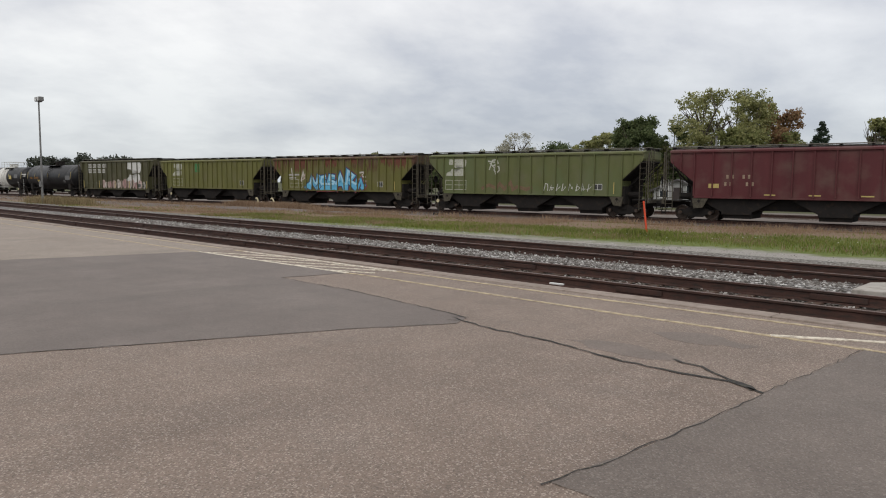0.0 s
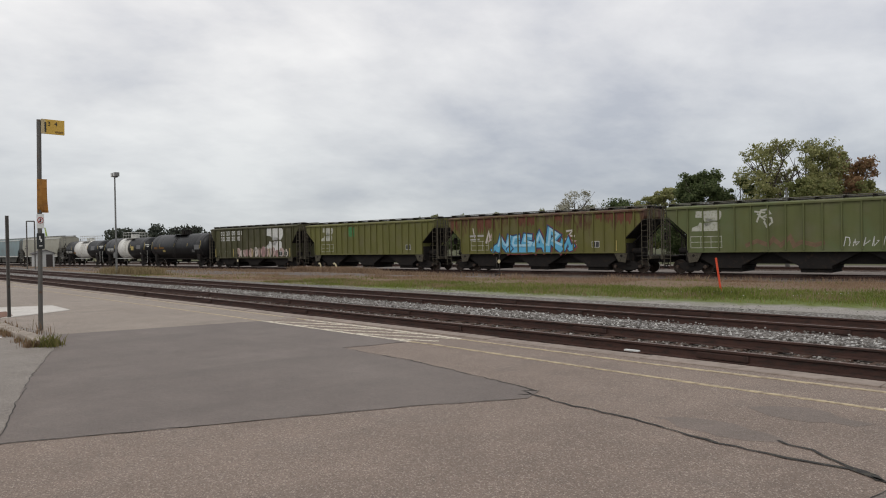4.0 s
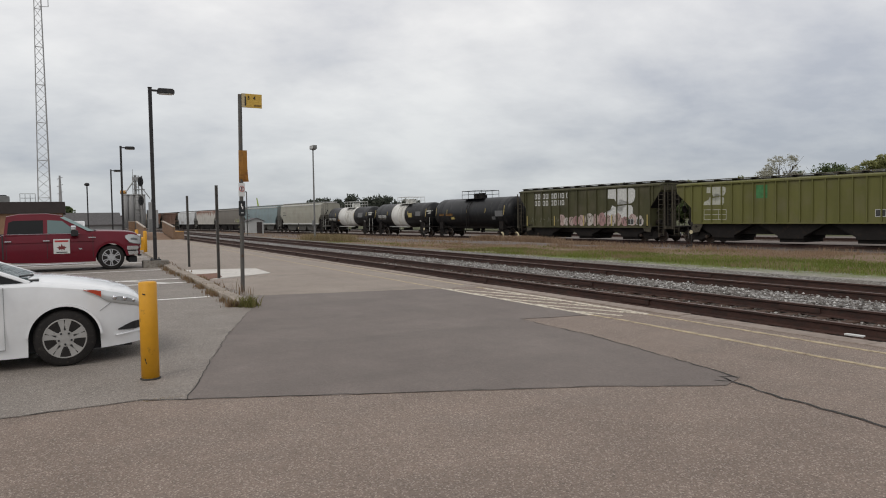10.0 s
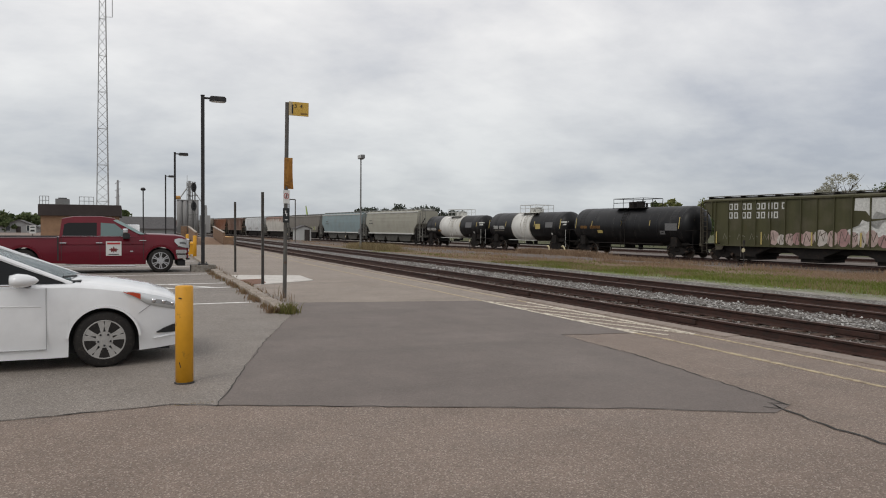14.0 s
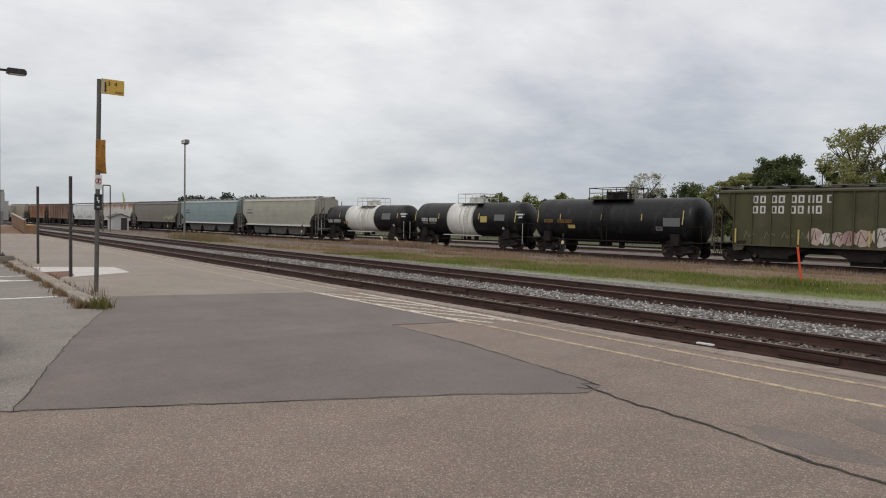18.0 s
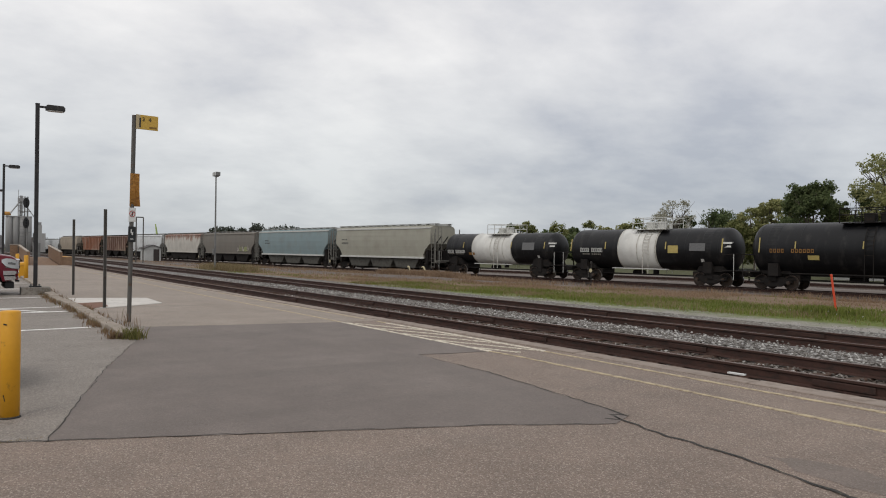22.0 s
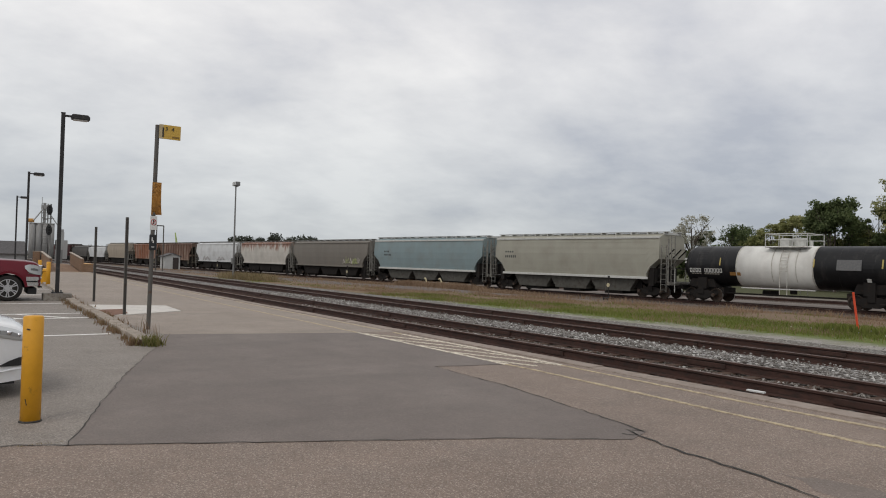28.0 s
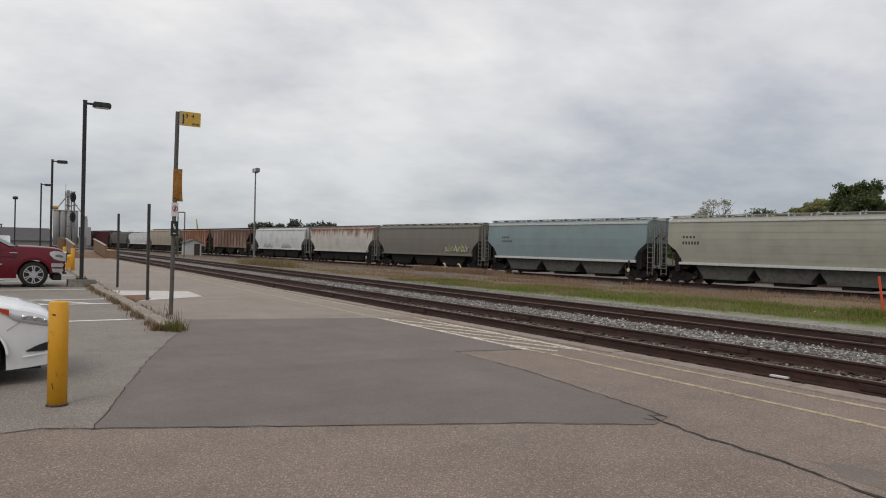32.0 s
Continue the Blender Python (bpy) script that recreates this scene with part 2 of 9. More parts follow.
# ---- materials of the setting ----
def asphalt(name, lo, hi, stones, speck=0.5, tint=None):
    """Old asphalt: broad tone, tyre-worn streaks, and pale and dark aggregate."""
    m, n, l, b = shader(name, lo, 0.72, 0, 0.5)
    v = coords(n, l)
    col = ramped(n, l, noisy(n, l, v, 0.35, 5), [(0.3, lo), (0.7, hi)])
    streak = noisy(n, l, coords(n, l, (0.25, 1.2, 1)), 1.1, 5)
    col = mixed(n, l, 0.35, col, ramped(n, l, streak, [(0.35, lo), (0.65, hi)]))
    if tint:
        col = mixed(n, l, ramped(n, l, noisy(n, l, v, 0.9, 6, 0.6), [(0.52, (0, 0, 0)), (0.7, (0.7, 0.7, 0.7))]), col, tint)
    smear = noisy(n, l, coords(n, l, (0.9, 0.16, 1)), 0.8, 6, 0.6)
    col = mixed(n, l, ramped(n, l, smear, [(0.54, (0, 0, 0)), (0.72, (0.45, 0.45, 0.45))]), col, tuple(c * 0.62 for c in lo))
    vo = n.new("ShaderNodeTexVoronoi")
    vo.inputs["Scale"].default_value = 105
    l.new(v, vo.inputs["Vector"])
    sep = n.new("ShaderNodeSeparateColor")
    l.new(vo.outputs["Color"], sep.inputs[0])
    pale = ramped(n, l, sep.outputs[0], [(0.80, (0, 0, 0)), (0.86, (speck, speck, speck))])
    col = mixed(n, l, pale, col, stones)
    dark = ramped(n, l, sep.outputs[1], [(0.76, (0, 0, 0)), (0.82, (speck, speck, speck))])
    col = mixed(n, l, dark, col, tuple(c * 0.35 for c in lo))
    mid = noisy(n, l, v, 28, 5, 0.7)
    col = mixed(n, l, 0.4, col, ramped(n, l, mid, [(0.3, (0.34, 0.34, 0.34)), (0.7, (0.66, 0.66, 0.66))]), "OVERLAY")
    blot = noisy(n, l, v, 1.7, 8, 0.68)
    col = mixed(n, l, 0.45, col, ramped(n, l, blot, [(0.3, (0.36, 0.36, 0.36)), (0.7, (0.62, 0.62, 0.62))]), "OVERLAY")
    l.new(col, b.inputs["Base Color"])
    h = n.new("ShaderNodeMath")
    h.operation = "ADD"
    l.new(vo.outputs["Distance"], h.inputs[0])
    l.new(mid, h.inputs[1])
    bumped(n, l, b, h.outputs[0], 0.45, 0.006)
    return m


M_asphalt = asphalt("old_asphalt", (0.172, 0.126, 0.097), (0.226, 0.169, 0.133), (0.48, 0.41, 0.35), 0.48, (0.183, 0.142, 0.116))
M_lot = asphalt("car_park_asphalt", (0.182, 0.156, 0.133), (0.24, 0.208, 0.18), (0.46, 0.42, 0.37), 0.5, (0.215, 0.188, 0.164))
M_paving = asphalt("pale_platform_asphalt", (0.232, 0.188, 0.152), (0.295, 0.243, 0.2), (0.46, 0.4, 0.34), 0.4, (0.27, 0.226, 0.188))
M_patch = asphalt("newer_asphalt", (0.130, 0.104, 0.090), (0.165, 0.136, 0.118), (0.3, 0.26, 0.23), 0.2, (0.183, 0.151, 0.133))
M_patch2 = asphalt("dark_asphalt", (0.125, 0.099, 0.082), (0.162, 0.132, 0.112), (0.34, 0.3, 0.26), 0.3, (0.172, 0.142, 0.120))
M_patch3 = asphalt("faint_asphalt", (0.144, 0.113, 0.093), (0.185, 0.146, 0.122), (0.36, 0.3, 0.26), 0.3, (0.172, 0.139, 0.117))
M_crack = worn("crack_filler", (0.03, 0.027, 0.024), 0.8, vary=0.4, scale=8, stain=(0.1, 0.09, 0.06), amount=0.3)
M_concrete = worn("concrete", (0.36, 0.335, 0.30), 0.9, vary=0.15, scale=1.5, stain=(0.22, 0.2, 0.17), amount=0.4, grain=50)
M_landing = worn("landing_concrete", (0.56, 0.53, 0.49), 0.9, vary=0.1, scale=1.5, stain=(0.4, 0.37, 0.33), amount=0.3, grain=50)
M_edge = worn("edge_concrete", (0.275, 0.225, 0.19), 0.92, vary=0.18, scale=1.5, stain=(0.19, 0.15, 0.12), amount=0.5, grain=50)
M_kerb = worn("old_kerb", (0.3, 0.258, 0.215), 0.95, vary=0.25, scale=3, stain=(0.19, 0.15, 0.11), amount=0.45, grain=40, bump=0.4)
M_yellowline = worn("worn_yellow_paint", (0.47, 0.385, 0.25), 0.8, vary=0.15, scale=3, stain=(0.25, 0.195, 0.14), amount=0.6, grain=70, bump=0.1)
M_whiteline = worn("worn_white_paint", (0.66, 0.6, 0.49), 0.8, vary=0.15, scale=4, stain=(0.31, 0.26, 0.21), amount=0.58, grain=70, bump=0.1)
M_stall = worn("stall_paint", (0.78, 0.77, 0.74), 0.8, vary=0.1, scale=4, stain=(0.4, 0.37, 0.34), amount=0.25, grain=70, bump=0.1)
M_tactile = worn("rusty_tactile_plate", (0.17, 0.085, 0.055), 0.85, vary=0.3, scale=6)
M_rail = worn("rail_rust", (0.058, 0.028, 0.021), 0.75, 0.1, vary=0.35, scale=6, stain=(0.03, 0.02, 0.016), amount=0.5, streak=(0.3, 1, 1))
M_railtop = worn("rail_head", (0.15, 0.10, 0.08), 0.5, 0.5, vary=0.25, scale=5, streak=(0.2, 1, 1))
M_tie = worn("timber_tie", (0.075, 0.042, 0.029), 0.92, vary=0.4, scale=5, stain=(0.11, 0.085, 0.065), amount=0.4, streak=(1, 0.2, 1), bump=0.4)


def gravel(name, tones, scale=14):
    m, n, l, b = shader(name, tones[0], 0.95, 0, 0.2)
    v = coords(n, l)
    vo = n.new("ShaderNodeTexVoronoi")
    vo.inputs["Scale"].default_value = scale
    l.new(v, vo.inputs["Vector"])
    sep = n.new("ShaderNodeSeparateColor")
    l.new(vo.outputs["Color"], sep.inputs[0])
    col = ramped(n, l, sep.outputs[0], [(0.1, tones[0]), (0.55, tones[1]), (0.95, tones[2])])
    # shade in the gaps between stones, put in by darkening the cell edges
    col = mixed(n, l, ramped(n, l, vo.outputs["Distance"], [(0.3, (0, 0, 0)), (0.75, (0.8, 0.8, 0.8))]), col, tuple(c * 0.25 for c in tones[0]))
    col = mixed(n, l, ramped(n, l, noisy(n, l, v, 0.6, 5), [(0.4, (0, 0, 0)), (0.7, (0.55, 0.55, 0.55))]), col, tones[3])
    l.new(col, b.inputs["Base Color"])
    bumped(n, l, b, vo.outputs["Distance"], 0.9, 0.03)
    return m


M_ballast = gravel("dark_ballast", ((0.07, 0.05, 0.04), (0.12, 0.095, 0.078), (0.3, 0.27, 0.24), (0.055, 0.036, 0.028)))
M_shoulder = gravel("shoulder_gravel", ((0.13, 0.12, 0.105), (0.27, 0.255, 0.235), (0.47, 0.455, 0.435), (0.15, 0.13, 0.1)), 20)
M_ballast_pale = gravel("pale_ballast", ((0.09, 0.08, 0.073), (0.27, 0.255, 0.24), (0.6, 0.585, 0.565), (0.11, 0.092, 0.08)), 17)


def stone_material(name, tones):
    m, n, l, b = shader(name, tones[0], 0.95, 0, 0.25)
    g = n.new("ShaderNodeNewGeometry")
    col = ramped(n, l, g.outputs["Random Per Island"], [(0.0, tones[0]), (0.4, tones[1]), (0.8, tones[2]), (1.0, tones[3])])
    col = mixed(n, l, 0.3, col, ramped(n, l, noisy(n, l, coords(n, l), 40, 3), [(0.3, tones[0]), (0.7, tones[2])]))
    l.new(col, b.inputs["Base Color"])
    return m


M_stone_pale = stone_material("crushed_stone_pale", ((0.045, 0.036, 0.03), (0.13, 0.115, 0.102), (0.3, 0.285, 0.265), (0.72, 0.71, 0.68)))
M_stone_shoulder = stone_material("shoulder_stone", ((0.16, 0.148, 0.135), (0.27, 0.25, 0.232), (0.4, 0.38, 0.36), (0.58, 0.56, 0.54)))
M_stone_dark = stone_material("crushed_stone_dark", ((0.04, 0.03, 0.025), (0.1, 0.08, 0.067), (0.22, 0.2, 0.18), (0.6, 0.58, 0.55)))

# line of the train's track: y = LINE + SLOPE * x
LINE, SLOPE = 44.2, 0.102


def lay_of_land(x, y):
    """Height of the open ground."""
    if y < 8.4:
        return -0.06
    if y < 15.3:
        return -0.34
    d = LINE + SLOPE * x - y
    k = min(1.0, max(0.0, (d - 4) / 13.0))
    k = k * k * (3 - 2 * k)
    z = -0.72 + 0.64 * k
    if 16.5 < y < 60:
        z += 0.05 * noise.noise((x * 0.35, y * 0.5, 0)) * min(1, abs(d) / 4) + 0.10 * max(0, noise.noise((x * 0.11, y * 0.16, 3.0))) * (1 if 5 < d < 15 else 0)
    return z


def ground_material():
    m, n, l, b = shader("open_ground", (0.1, 0.1, 0.06), 0.95, 0, 0.15)
    v = coords(n, l)
    sep = n.new("ShaderNodeSeparateXYZ")
    l.new(v, sep.inputs[0])
    def calc(op, a, c):
        q = n.new("ShaderNodeMath")
        q.operation = op
        for i, w in enumerate((a, c)):
            if isinstance(w, (int, float)):
                q.inputs[i].default_value = w
            else:
                l.new(w, q.inputs[i])
        return q.outputs[0]
    wob = calc("MULTIPLY", calc("SUBTRACT", noisy(n, l, v, 0.45, 5), 0.5), 6.0)
    wob2 = calc("ADD", calc("MULTIPLY", calc("SUBTRACT", noisy(n, l, v, 1.6, 6), 0.5), 2.6), calc("MULTIPLY", calc("SUBTRACT", noisy(n, l, v, 0.3, 3), 0.5), 3.0))
    y = calc("ADD", sep.outputs[1], wob2)
    d = calc("ADD", calc("SUBTRACT", calc("ADD", calc("MULTIPLY", sep.outputs[0], SLOPE), LINE), sep.outputs[1]), wob)
    fine = noisy(n, l, v, 9, 6, 0.7)
    green = ramped(n, l, fine, [(0.25, (0.062, 0.078, 0.02)), (0.55, (0.13, 0.16, 0.04)), (0.8, (0.21, 0.215, 0.08))])
    dry = ramped(n, l, fine, [(0.25, (0.11, 0.075, 0.05)), (0.55, (0.2, 0.142, 0.096)), (0.8, (0.3, 0.222, 0.155))])
    lawn = ramped(n, l, fine, [(0.25, (0.05, 0.052, 0.03)), (0.55, (0.085, 0.088, 0.045)), (0.8, (0.13, 0.125, 0.07))])
    grit = ramped(n, l, noisy(n, l, v, 22, 5, 0.75), [(0.3, (0.075, 0.063, 0.058)), (0.5, (0.135, 0.117, 0.108)), (0.7, (0.22, 0.195, 0.18))])
    pale = ramped(n, l, noisy(n, l, v, 26, 5, 0.75), [(0.3, (0.19, 0.175, 0.155)), (0.55, (0.32, 0.3, 0.275)), (0.75, (0.46, 0.44, 0.415))])
    # the green thins out towards the far end of the verge
    left = calc("MULTIPLY", calc("ADD", sep.outputs[0], 35.0), 0.08)
    col = mixed(n, l, ramped(n, l, calc("ADD", left, calc("MULTIPLY", wob2, 0.3)), [(0.0, (0, 0, 0)), (1.0, (1, 1, 1))]), dry, green)
    far = calc("MULTIPLY", calc("SUBTRACT", d, 16.6), -0.4)
    # the bands spread a little towards +x
    yb = calc("SUBTRACT", y, calc("MULTIPLY", calc("ADD", sep.outputs[0], 18.0), 0.2))
    ys_ = calc("SUBTRACT", y, calc("MULTIPLY", calc("MAXIMUM", calc("ADD", sep.outputs[0], 16.0), -20.0), 0.08))
    col = mixed(n, l, ramped(n, l, calc("MULTIPLY", calc("SUBTRACT", yb, 20.6), 0.5), [(0.0, (0, 0, 0)), (1.0, (1, 1, 1))]), col, dry)
    dg = calc("ADD", d, calc("MULTIPLY", calc("MAXIMUM", calc("ADD", sep.outputs[0], 8.0), -30.0), 0.25))
    col = mixed(n, l, ramped(n, l, calc("MULTIPLY", calc("SUBTRACT", 12.4, dg), 0.6), [(0.0, (0, 0, 0)), (1.0, (0.9, 0.9, 0.9))]), col, grit)
    col = mixed(n, l, ramped(n, l, calc("MULTIPLY", calc("SUBTRACT", 17.9, ys_), 0.8), [(0.0, (0, 0, 0)), (1.0, (1, 1, 1))]), col, pale)
    col = mixed(n, l, ramped(n, l, calc("MULTIPLY", calc("SUBTRACT", d, -6.8), -0.7), [(0.0, (0, 0, 0)), (1.0, (0.22, 0.22, 0.22))]), col, pale)
    col = mixed(n, l, ramped(n, l, calc("MULTIPLY", calc("SUBTRACT", d, -20.0), -0.3), [(0.0, (0, 0, 0)), (1.0, (1, 1, 1))]), col, lawn)
    l.new(col, b.inputs["Base Color"])
    bumped(n, l, b, fine, 0.6, 0.04)
    return m


M_ground = ground_material()
xs = [-2600, -1200, -700] + list(np.arange(-460, -80, 6.0)) + list(np.arange(-80, 20, 1.0)) + list(np.arange(20, 81, 6.0)) + [200, 700, 2600]
ys = [-2600, -1200, -400, -150, -60, 8.3, 8.42, 15.24, 15.36] + list(np.arange(16.4, 50, 0.7)) + [55, 62, 75, 100, 160, 300, 700, 1400, 2600]
verts = [(float(x), float(y), lay_of_land(x, y)) for x in xs for y in ys]
ny = len(ys)
faces = [(i * ny + j, (i + 1) * ny + j, (i + 1) * ny + j + 1, i * ny + j + 1) for i in range(len(xs) - 1) for j in range(ny - 1)]
me = bpy.data.meshes.new("ground")
me.from_pydata(verts, [], faces)
for p in me.polygons:
    p.use_smooth = True
me.materials.append(M_ground)
ground = tagged(new("ground", me), "open rail yard ground of gravel, green and dry grass", "ground", kind="structure")


def slab(outline, z0, z1, jitter=0.0, step=0.25, seed=1):
    """A thin slab with an uneven outline."""
    rng = random.Random(seed)
    pts = []
    for (x0, y0), (x1, y1) in zip(outline, outline[1:] + outline[:1]):
        n = max(1, int(math.hypot(x1 - x0, y1 - y0) / step)) if jitter else 1
        for i in range(n):
            k = i / n
            j = jitter if 0 < i else 0
            pts.append((x0 + (x1 - x0) * k + rng.uniform(-j, j), y0 + (y1 - y0) * k + rng.uniform(-j, j)))
    return prism(pts, z1 - z0, "z", (z0 + z1) / 2)


def pavement_piece(name, bm, mat, label, parent=None):
    ob = part(name, bm, mat, parent, label)
    if not parent:
        tagged(ob, label, "pavement", kind="structure")
    return ob


platform = tagged(part("pavement", box(-420, 60, -150, 8.16, -0.6, 0.0), M_asphalt), "worn pinkish-grey asphalt platform and car park", "pavement", kind="structure")
PATCH = [(-6.51, 0.65), (-6.22, 1.35), (-5.93, 2.0), (-5.6, 2.75), (-5.3, 3.4), (-5.0, 4.1), (-4.7, 4.62), (-4.42, 5.15), (-4.57, 5.5), (-4.95, 5.58), (-5.6, 5.66), (-6.5, 5.8), (-7.3, 5.9), (-8.5, 5.92), (-9.1, 5.97), (-8.95, 6.5), (-8.86, 7.1), (-10.3, 7.12), (-12.3, 7.12), (-14.1, 7.15), (-14.4, 6.0), (-14.75, 4.5), (-15.1, 3.3), (-13.1, 2.75), (-11.7, 2.25), (-10.1, 1.72), (-8.43, 1.21), (-7.19, 0.86)]
pavement_piece("asphalt_patch", slab(PATCH, -0.02, 0.005, 0.02, 0.2, 3), M_patch, "smoother dark grey asphalt patch", platform)
LOT = PATCH[-1:-7:-1] + [(-20, 2.75), (-24, 2.7), (-31, 2.98), (-45, 3.33), (-75, 4.15), (-75, -60), (-6.9, -60), (-6.7, -9), (-6.6, -4), (-6.64, -0.9), (-6.7, 0.3), (-6.51, 0.65)]
pavement_piece("car_park_surface", slab(LOT, -0.02, 0.003, 0.015, 0.4, 9), M_lot, "greyer gritty asphalt of the car park", platform)
PAVING = [(-14.1, 7.16), (-14.4, 6.0), (-14.75, 4.5), (-15.1, 3.3), (-20, 2.8), (-24, 2.75), (-31, 3.02), (-45, 3.38), (-75, 4.2), (-75, 8.15), (-40, 8.15), (-14.1, 8.15)]
pavement_piece("platform_surface", slab(PAVING, -0.02, 0.003, 0.01, 0.5, 10), M_paving, "paler worn asphalt of the platform", platform)
PATCH2 = [(-1.12, 2.25), (-1.02, 2.91), (-0.94, 3.93), (-0.9, 4.8), (-0.81, 5.88), (-0.72, 7.0), (1.5, 7.05), (7, 7.05), (7, 2.0), (2.5, 2.1)]
pavement_piece("asphalt_patch", slab(PATCH2, -0.02, 0.005, 0.02, 0.2, 4), M_patch2, "darker asphalt repair strip", platform)
pavement_piece("asphalt_patch", slab([(-2.6, 6.3), (-2.4, 6.55), (-2.15, 6.68), (-1.85, 6.5), (-1.5, 6.42), (-1.6, 6.2), (-2.3, 6.1)], -0.02, 0.002, 0.06, 0.15, 5), M_patch3, "small asphalt repair", platform)
pavement_piece("asphalt_patch", slab([(-3.1, 5.35), (-2.5, 5.6), (-1.9, 5.42), (-1.75, 5.28), (-2.3, 5.12)], -0.02, 0.002, 0.08, 0.15, 6), M_patch3, "small asphalt repair", platform)


def crack(pts, w0, w1, seed, fill=0.18):
    """A wandering crack as one ragged sunk strip."""
    rng = random.Random(seed)
    line = []
    for (x0, y0), (x1, y1) in zip(pts, pts[1:]):
        n = max(2, int(math.hypot(x1 - x0, y1 - y0) / 0.12))
        for i in range(n):
            k = i / n
            line.append((x0 + (x1 - x0) * k + rng.uniform(-0.022, 0.022), y0 + (y1 - y0) * k + rng.uniform(-0.022, 0.022)))
    line.append(pts[-1])
    bm = bmesh.new()
    lo, hi = [], []
    for i, (x, y) in enumerate(line):
        a, b = line[max(0, i - 1)], line[min(len(line) - 1, i + 1)]
        t = Vector((b[0] - a[0], b[1] - a[1])).normalized()
        k = i / (len(line) - 1)
        w = (w0 + (w1 - w0) * k) * rng.uniform(0.5, 1.4) / 2
        lo.append(bm.verts.new((x - t.y * w, y + t.x * w, 0.008)))
        hi.append(bm.verts.new((x + t.y * w, y - t.x * w, 0.008)))
    for i in range(len(line) - 1):
        bm.faces.new((hi[i], hi[i + 1], lo[i + 1], lo[i]))
    ob = part("crack", bm, M_crack, platform)
    return ob


crack([(-4.62, 5.35), (-4.4, 5.3), (-3.86, 5.19), (-3.1, 5.14), (-2.19, 4.92), (-1.65, 4.89), (-1.23, 4.92), (-0.9, 4.78)], 0.028, 0.035, 1)
crack([(-1.9, 5.3), (-1.6, 5.23), (-1.35, 5.05), (-1.13, 4.94), (-0.98, 4.8)], 0.02, 0.07, 2)
crack([(-4.57, 5.52), (-4.72, 5.4), (-4.5, 5.33), (-4.62, 5.22)], 0.018, 0.02, 3)
crack([(-1.12, 2.2), (-1.02, 2.91), (-0.94, 3.93), (-0.9, 4.8), (-0.81, 5.88), (-0.72, 7.05)], 0.009, 0.007, 4)
crack([(-6.7, -9), (-6.6, -4), (-6.64, -0.9), (-6.7, 0.3), (-6.51, 0.65), (-6.22, 1.35), (-5.6, 2.75), (-5.0, 4.1), (-4.42, 5.15)], 0.022, 0.009, 5)
crack([(-6.51, 0.65), (-7.19, 0.86), (-8.43, 1.21), (-10.1, 1.72), (-11.7, 2.25), (-13.1, 2.75)], 0.010, 0.006, 6)
crack([(-4.57, 5.5), (-4.95, 5.58), (-5.6, 5.66), (-6.5, 5.8), (-7.3, 5.9), (-8.5, 5.92), (-9.1, 5.97)], 0.022, 0.02, 7)
crack([(-9.1, 5.97), (-9.0, 6.4), (-8.86, 7.05)], 0.012, 0.01, 8)
crack([(-14.1, 7.1), (-14.4, 6.0), (-14.75, 4.5), (-15.1, 3.3)], 0.009, 0.012, 9)

# concrete edge of the platform, in lengths of three metres
edge = thing("platform_edge", pose(0, 0, 0), "weathered concrete platform edge in jointed lengths", "pavement", kind="structure")
for i in range(24):
    x = 4.0 - 3.0 * i
    part("edge_slab", box(x - 2.985, x, 8.16, 8.47 + 0.008 * ((i * 7) % 3), -0.5, 0.012 + 0.004 * ((i * 5) % 3), 0.012), M_edge, edge)
part("edge_slab", box(-420, -68.0, 8.16, 8.47, -0.5, 0.012), M_edge, edge)


def stripe(pts, w, mat, z=0.007, name="painted_line", worn_gaps=0.0, seed=0, parent=None):
    """A painted line with ragged ends and worn gaps."""
    rng = random.Random(seed)
    bm = bmesh.new()
    for (x0, y0), (x1, y1) in zip(pts, pts[1:]):
        L = math.hypot(x1 - x0, y1 - y0)
        t = Vector((x1 - x0, y1 - y0)) / L
        n = Vector((-t.y, t.x))
        s = 0.0
        while s < L:
            q = min(L, s + rng.uniform(0.25, 0.9))
            if rng.random() > worn_gaps:
                a = Vector((x0, y0)) + t * s
                b = Vector((x0, y0)) + t * q
                wa, wb = w * rng.uniform(0.33, 0.58), w * rng.uniform(0.33, 0.58)
                rim = (a - n * wa, b - n * wb, b + n * wb, a + n * wa)
                up, low = [bm.verts.new((*p, z)) for p in rim], [bm.verts.new((*p, z - 0.01)) for p in rim]
                bm.faces.new(up)
                for i in range(4):
                    bm.faces.new((low[i], low[(i + 1) % 4], up[(i + 1) % 4], up[i]))
            s = q
    return part(name, bm, mat, parent or platform)


stripe([(9, 7.0), (-1.4, 7.05), (-3.5, 7.05), (-8.2, 7.2), (-8.85, 7.17)], 0.08, M_yellowline, seed=1)
stripe([(-14.1, 7.18), (-16.7, 7.2), (-25, 7.15), (-70, 7.5)], 0.08, M_yellowline, seed=6)
stripe([(9, 7.95), (-1.6, 7.93), (-4.7, 7.86), (-8.5, 7.95)], 0.08, M_yellowline, seed=2)
stripe([(-13.5, 7.97), (-25, 8.05), (-70, 8.08)], 0.08, M_yellowline, seed=3, worn_gaps=0.12)
stripe([(-8.45, 7.96), (-10.8, 8.0), (-13.5, 7.96)], 0.09, M_whiteline, z=0.008, seed=4)
stripe([(-8.85, 7.17), (-10.5, 7.17), (-14.1, 7.18)], 0.09, M_whiteline, z=0.008, seed=5)
for k, x in enumerate((-13.95, -12.75, -11.6, -10.5)):
    stripe([(x, 7.2), (x + 2.1, 7.95)], 0.07, M_whiteline, z=0.0095, seed=10 + k)
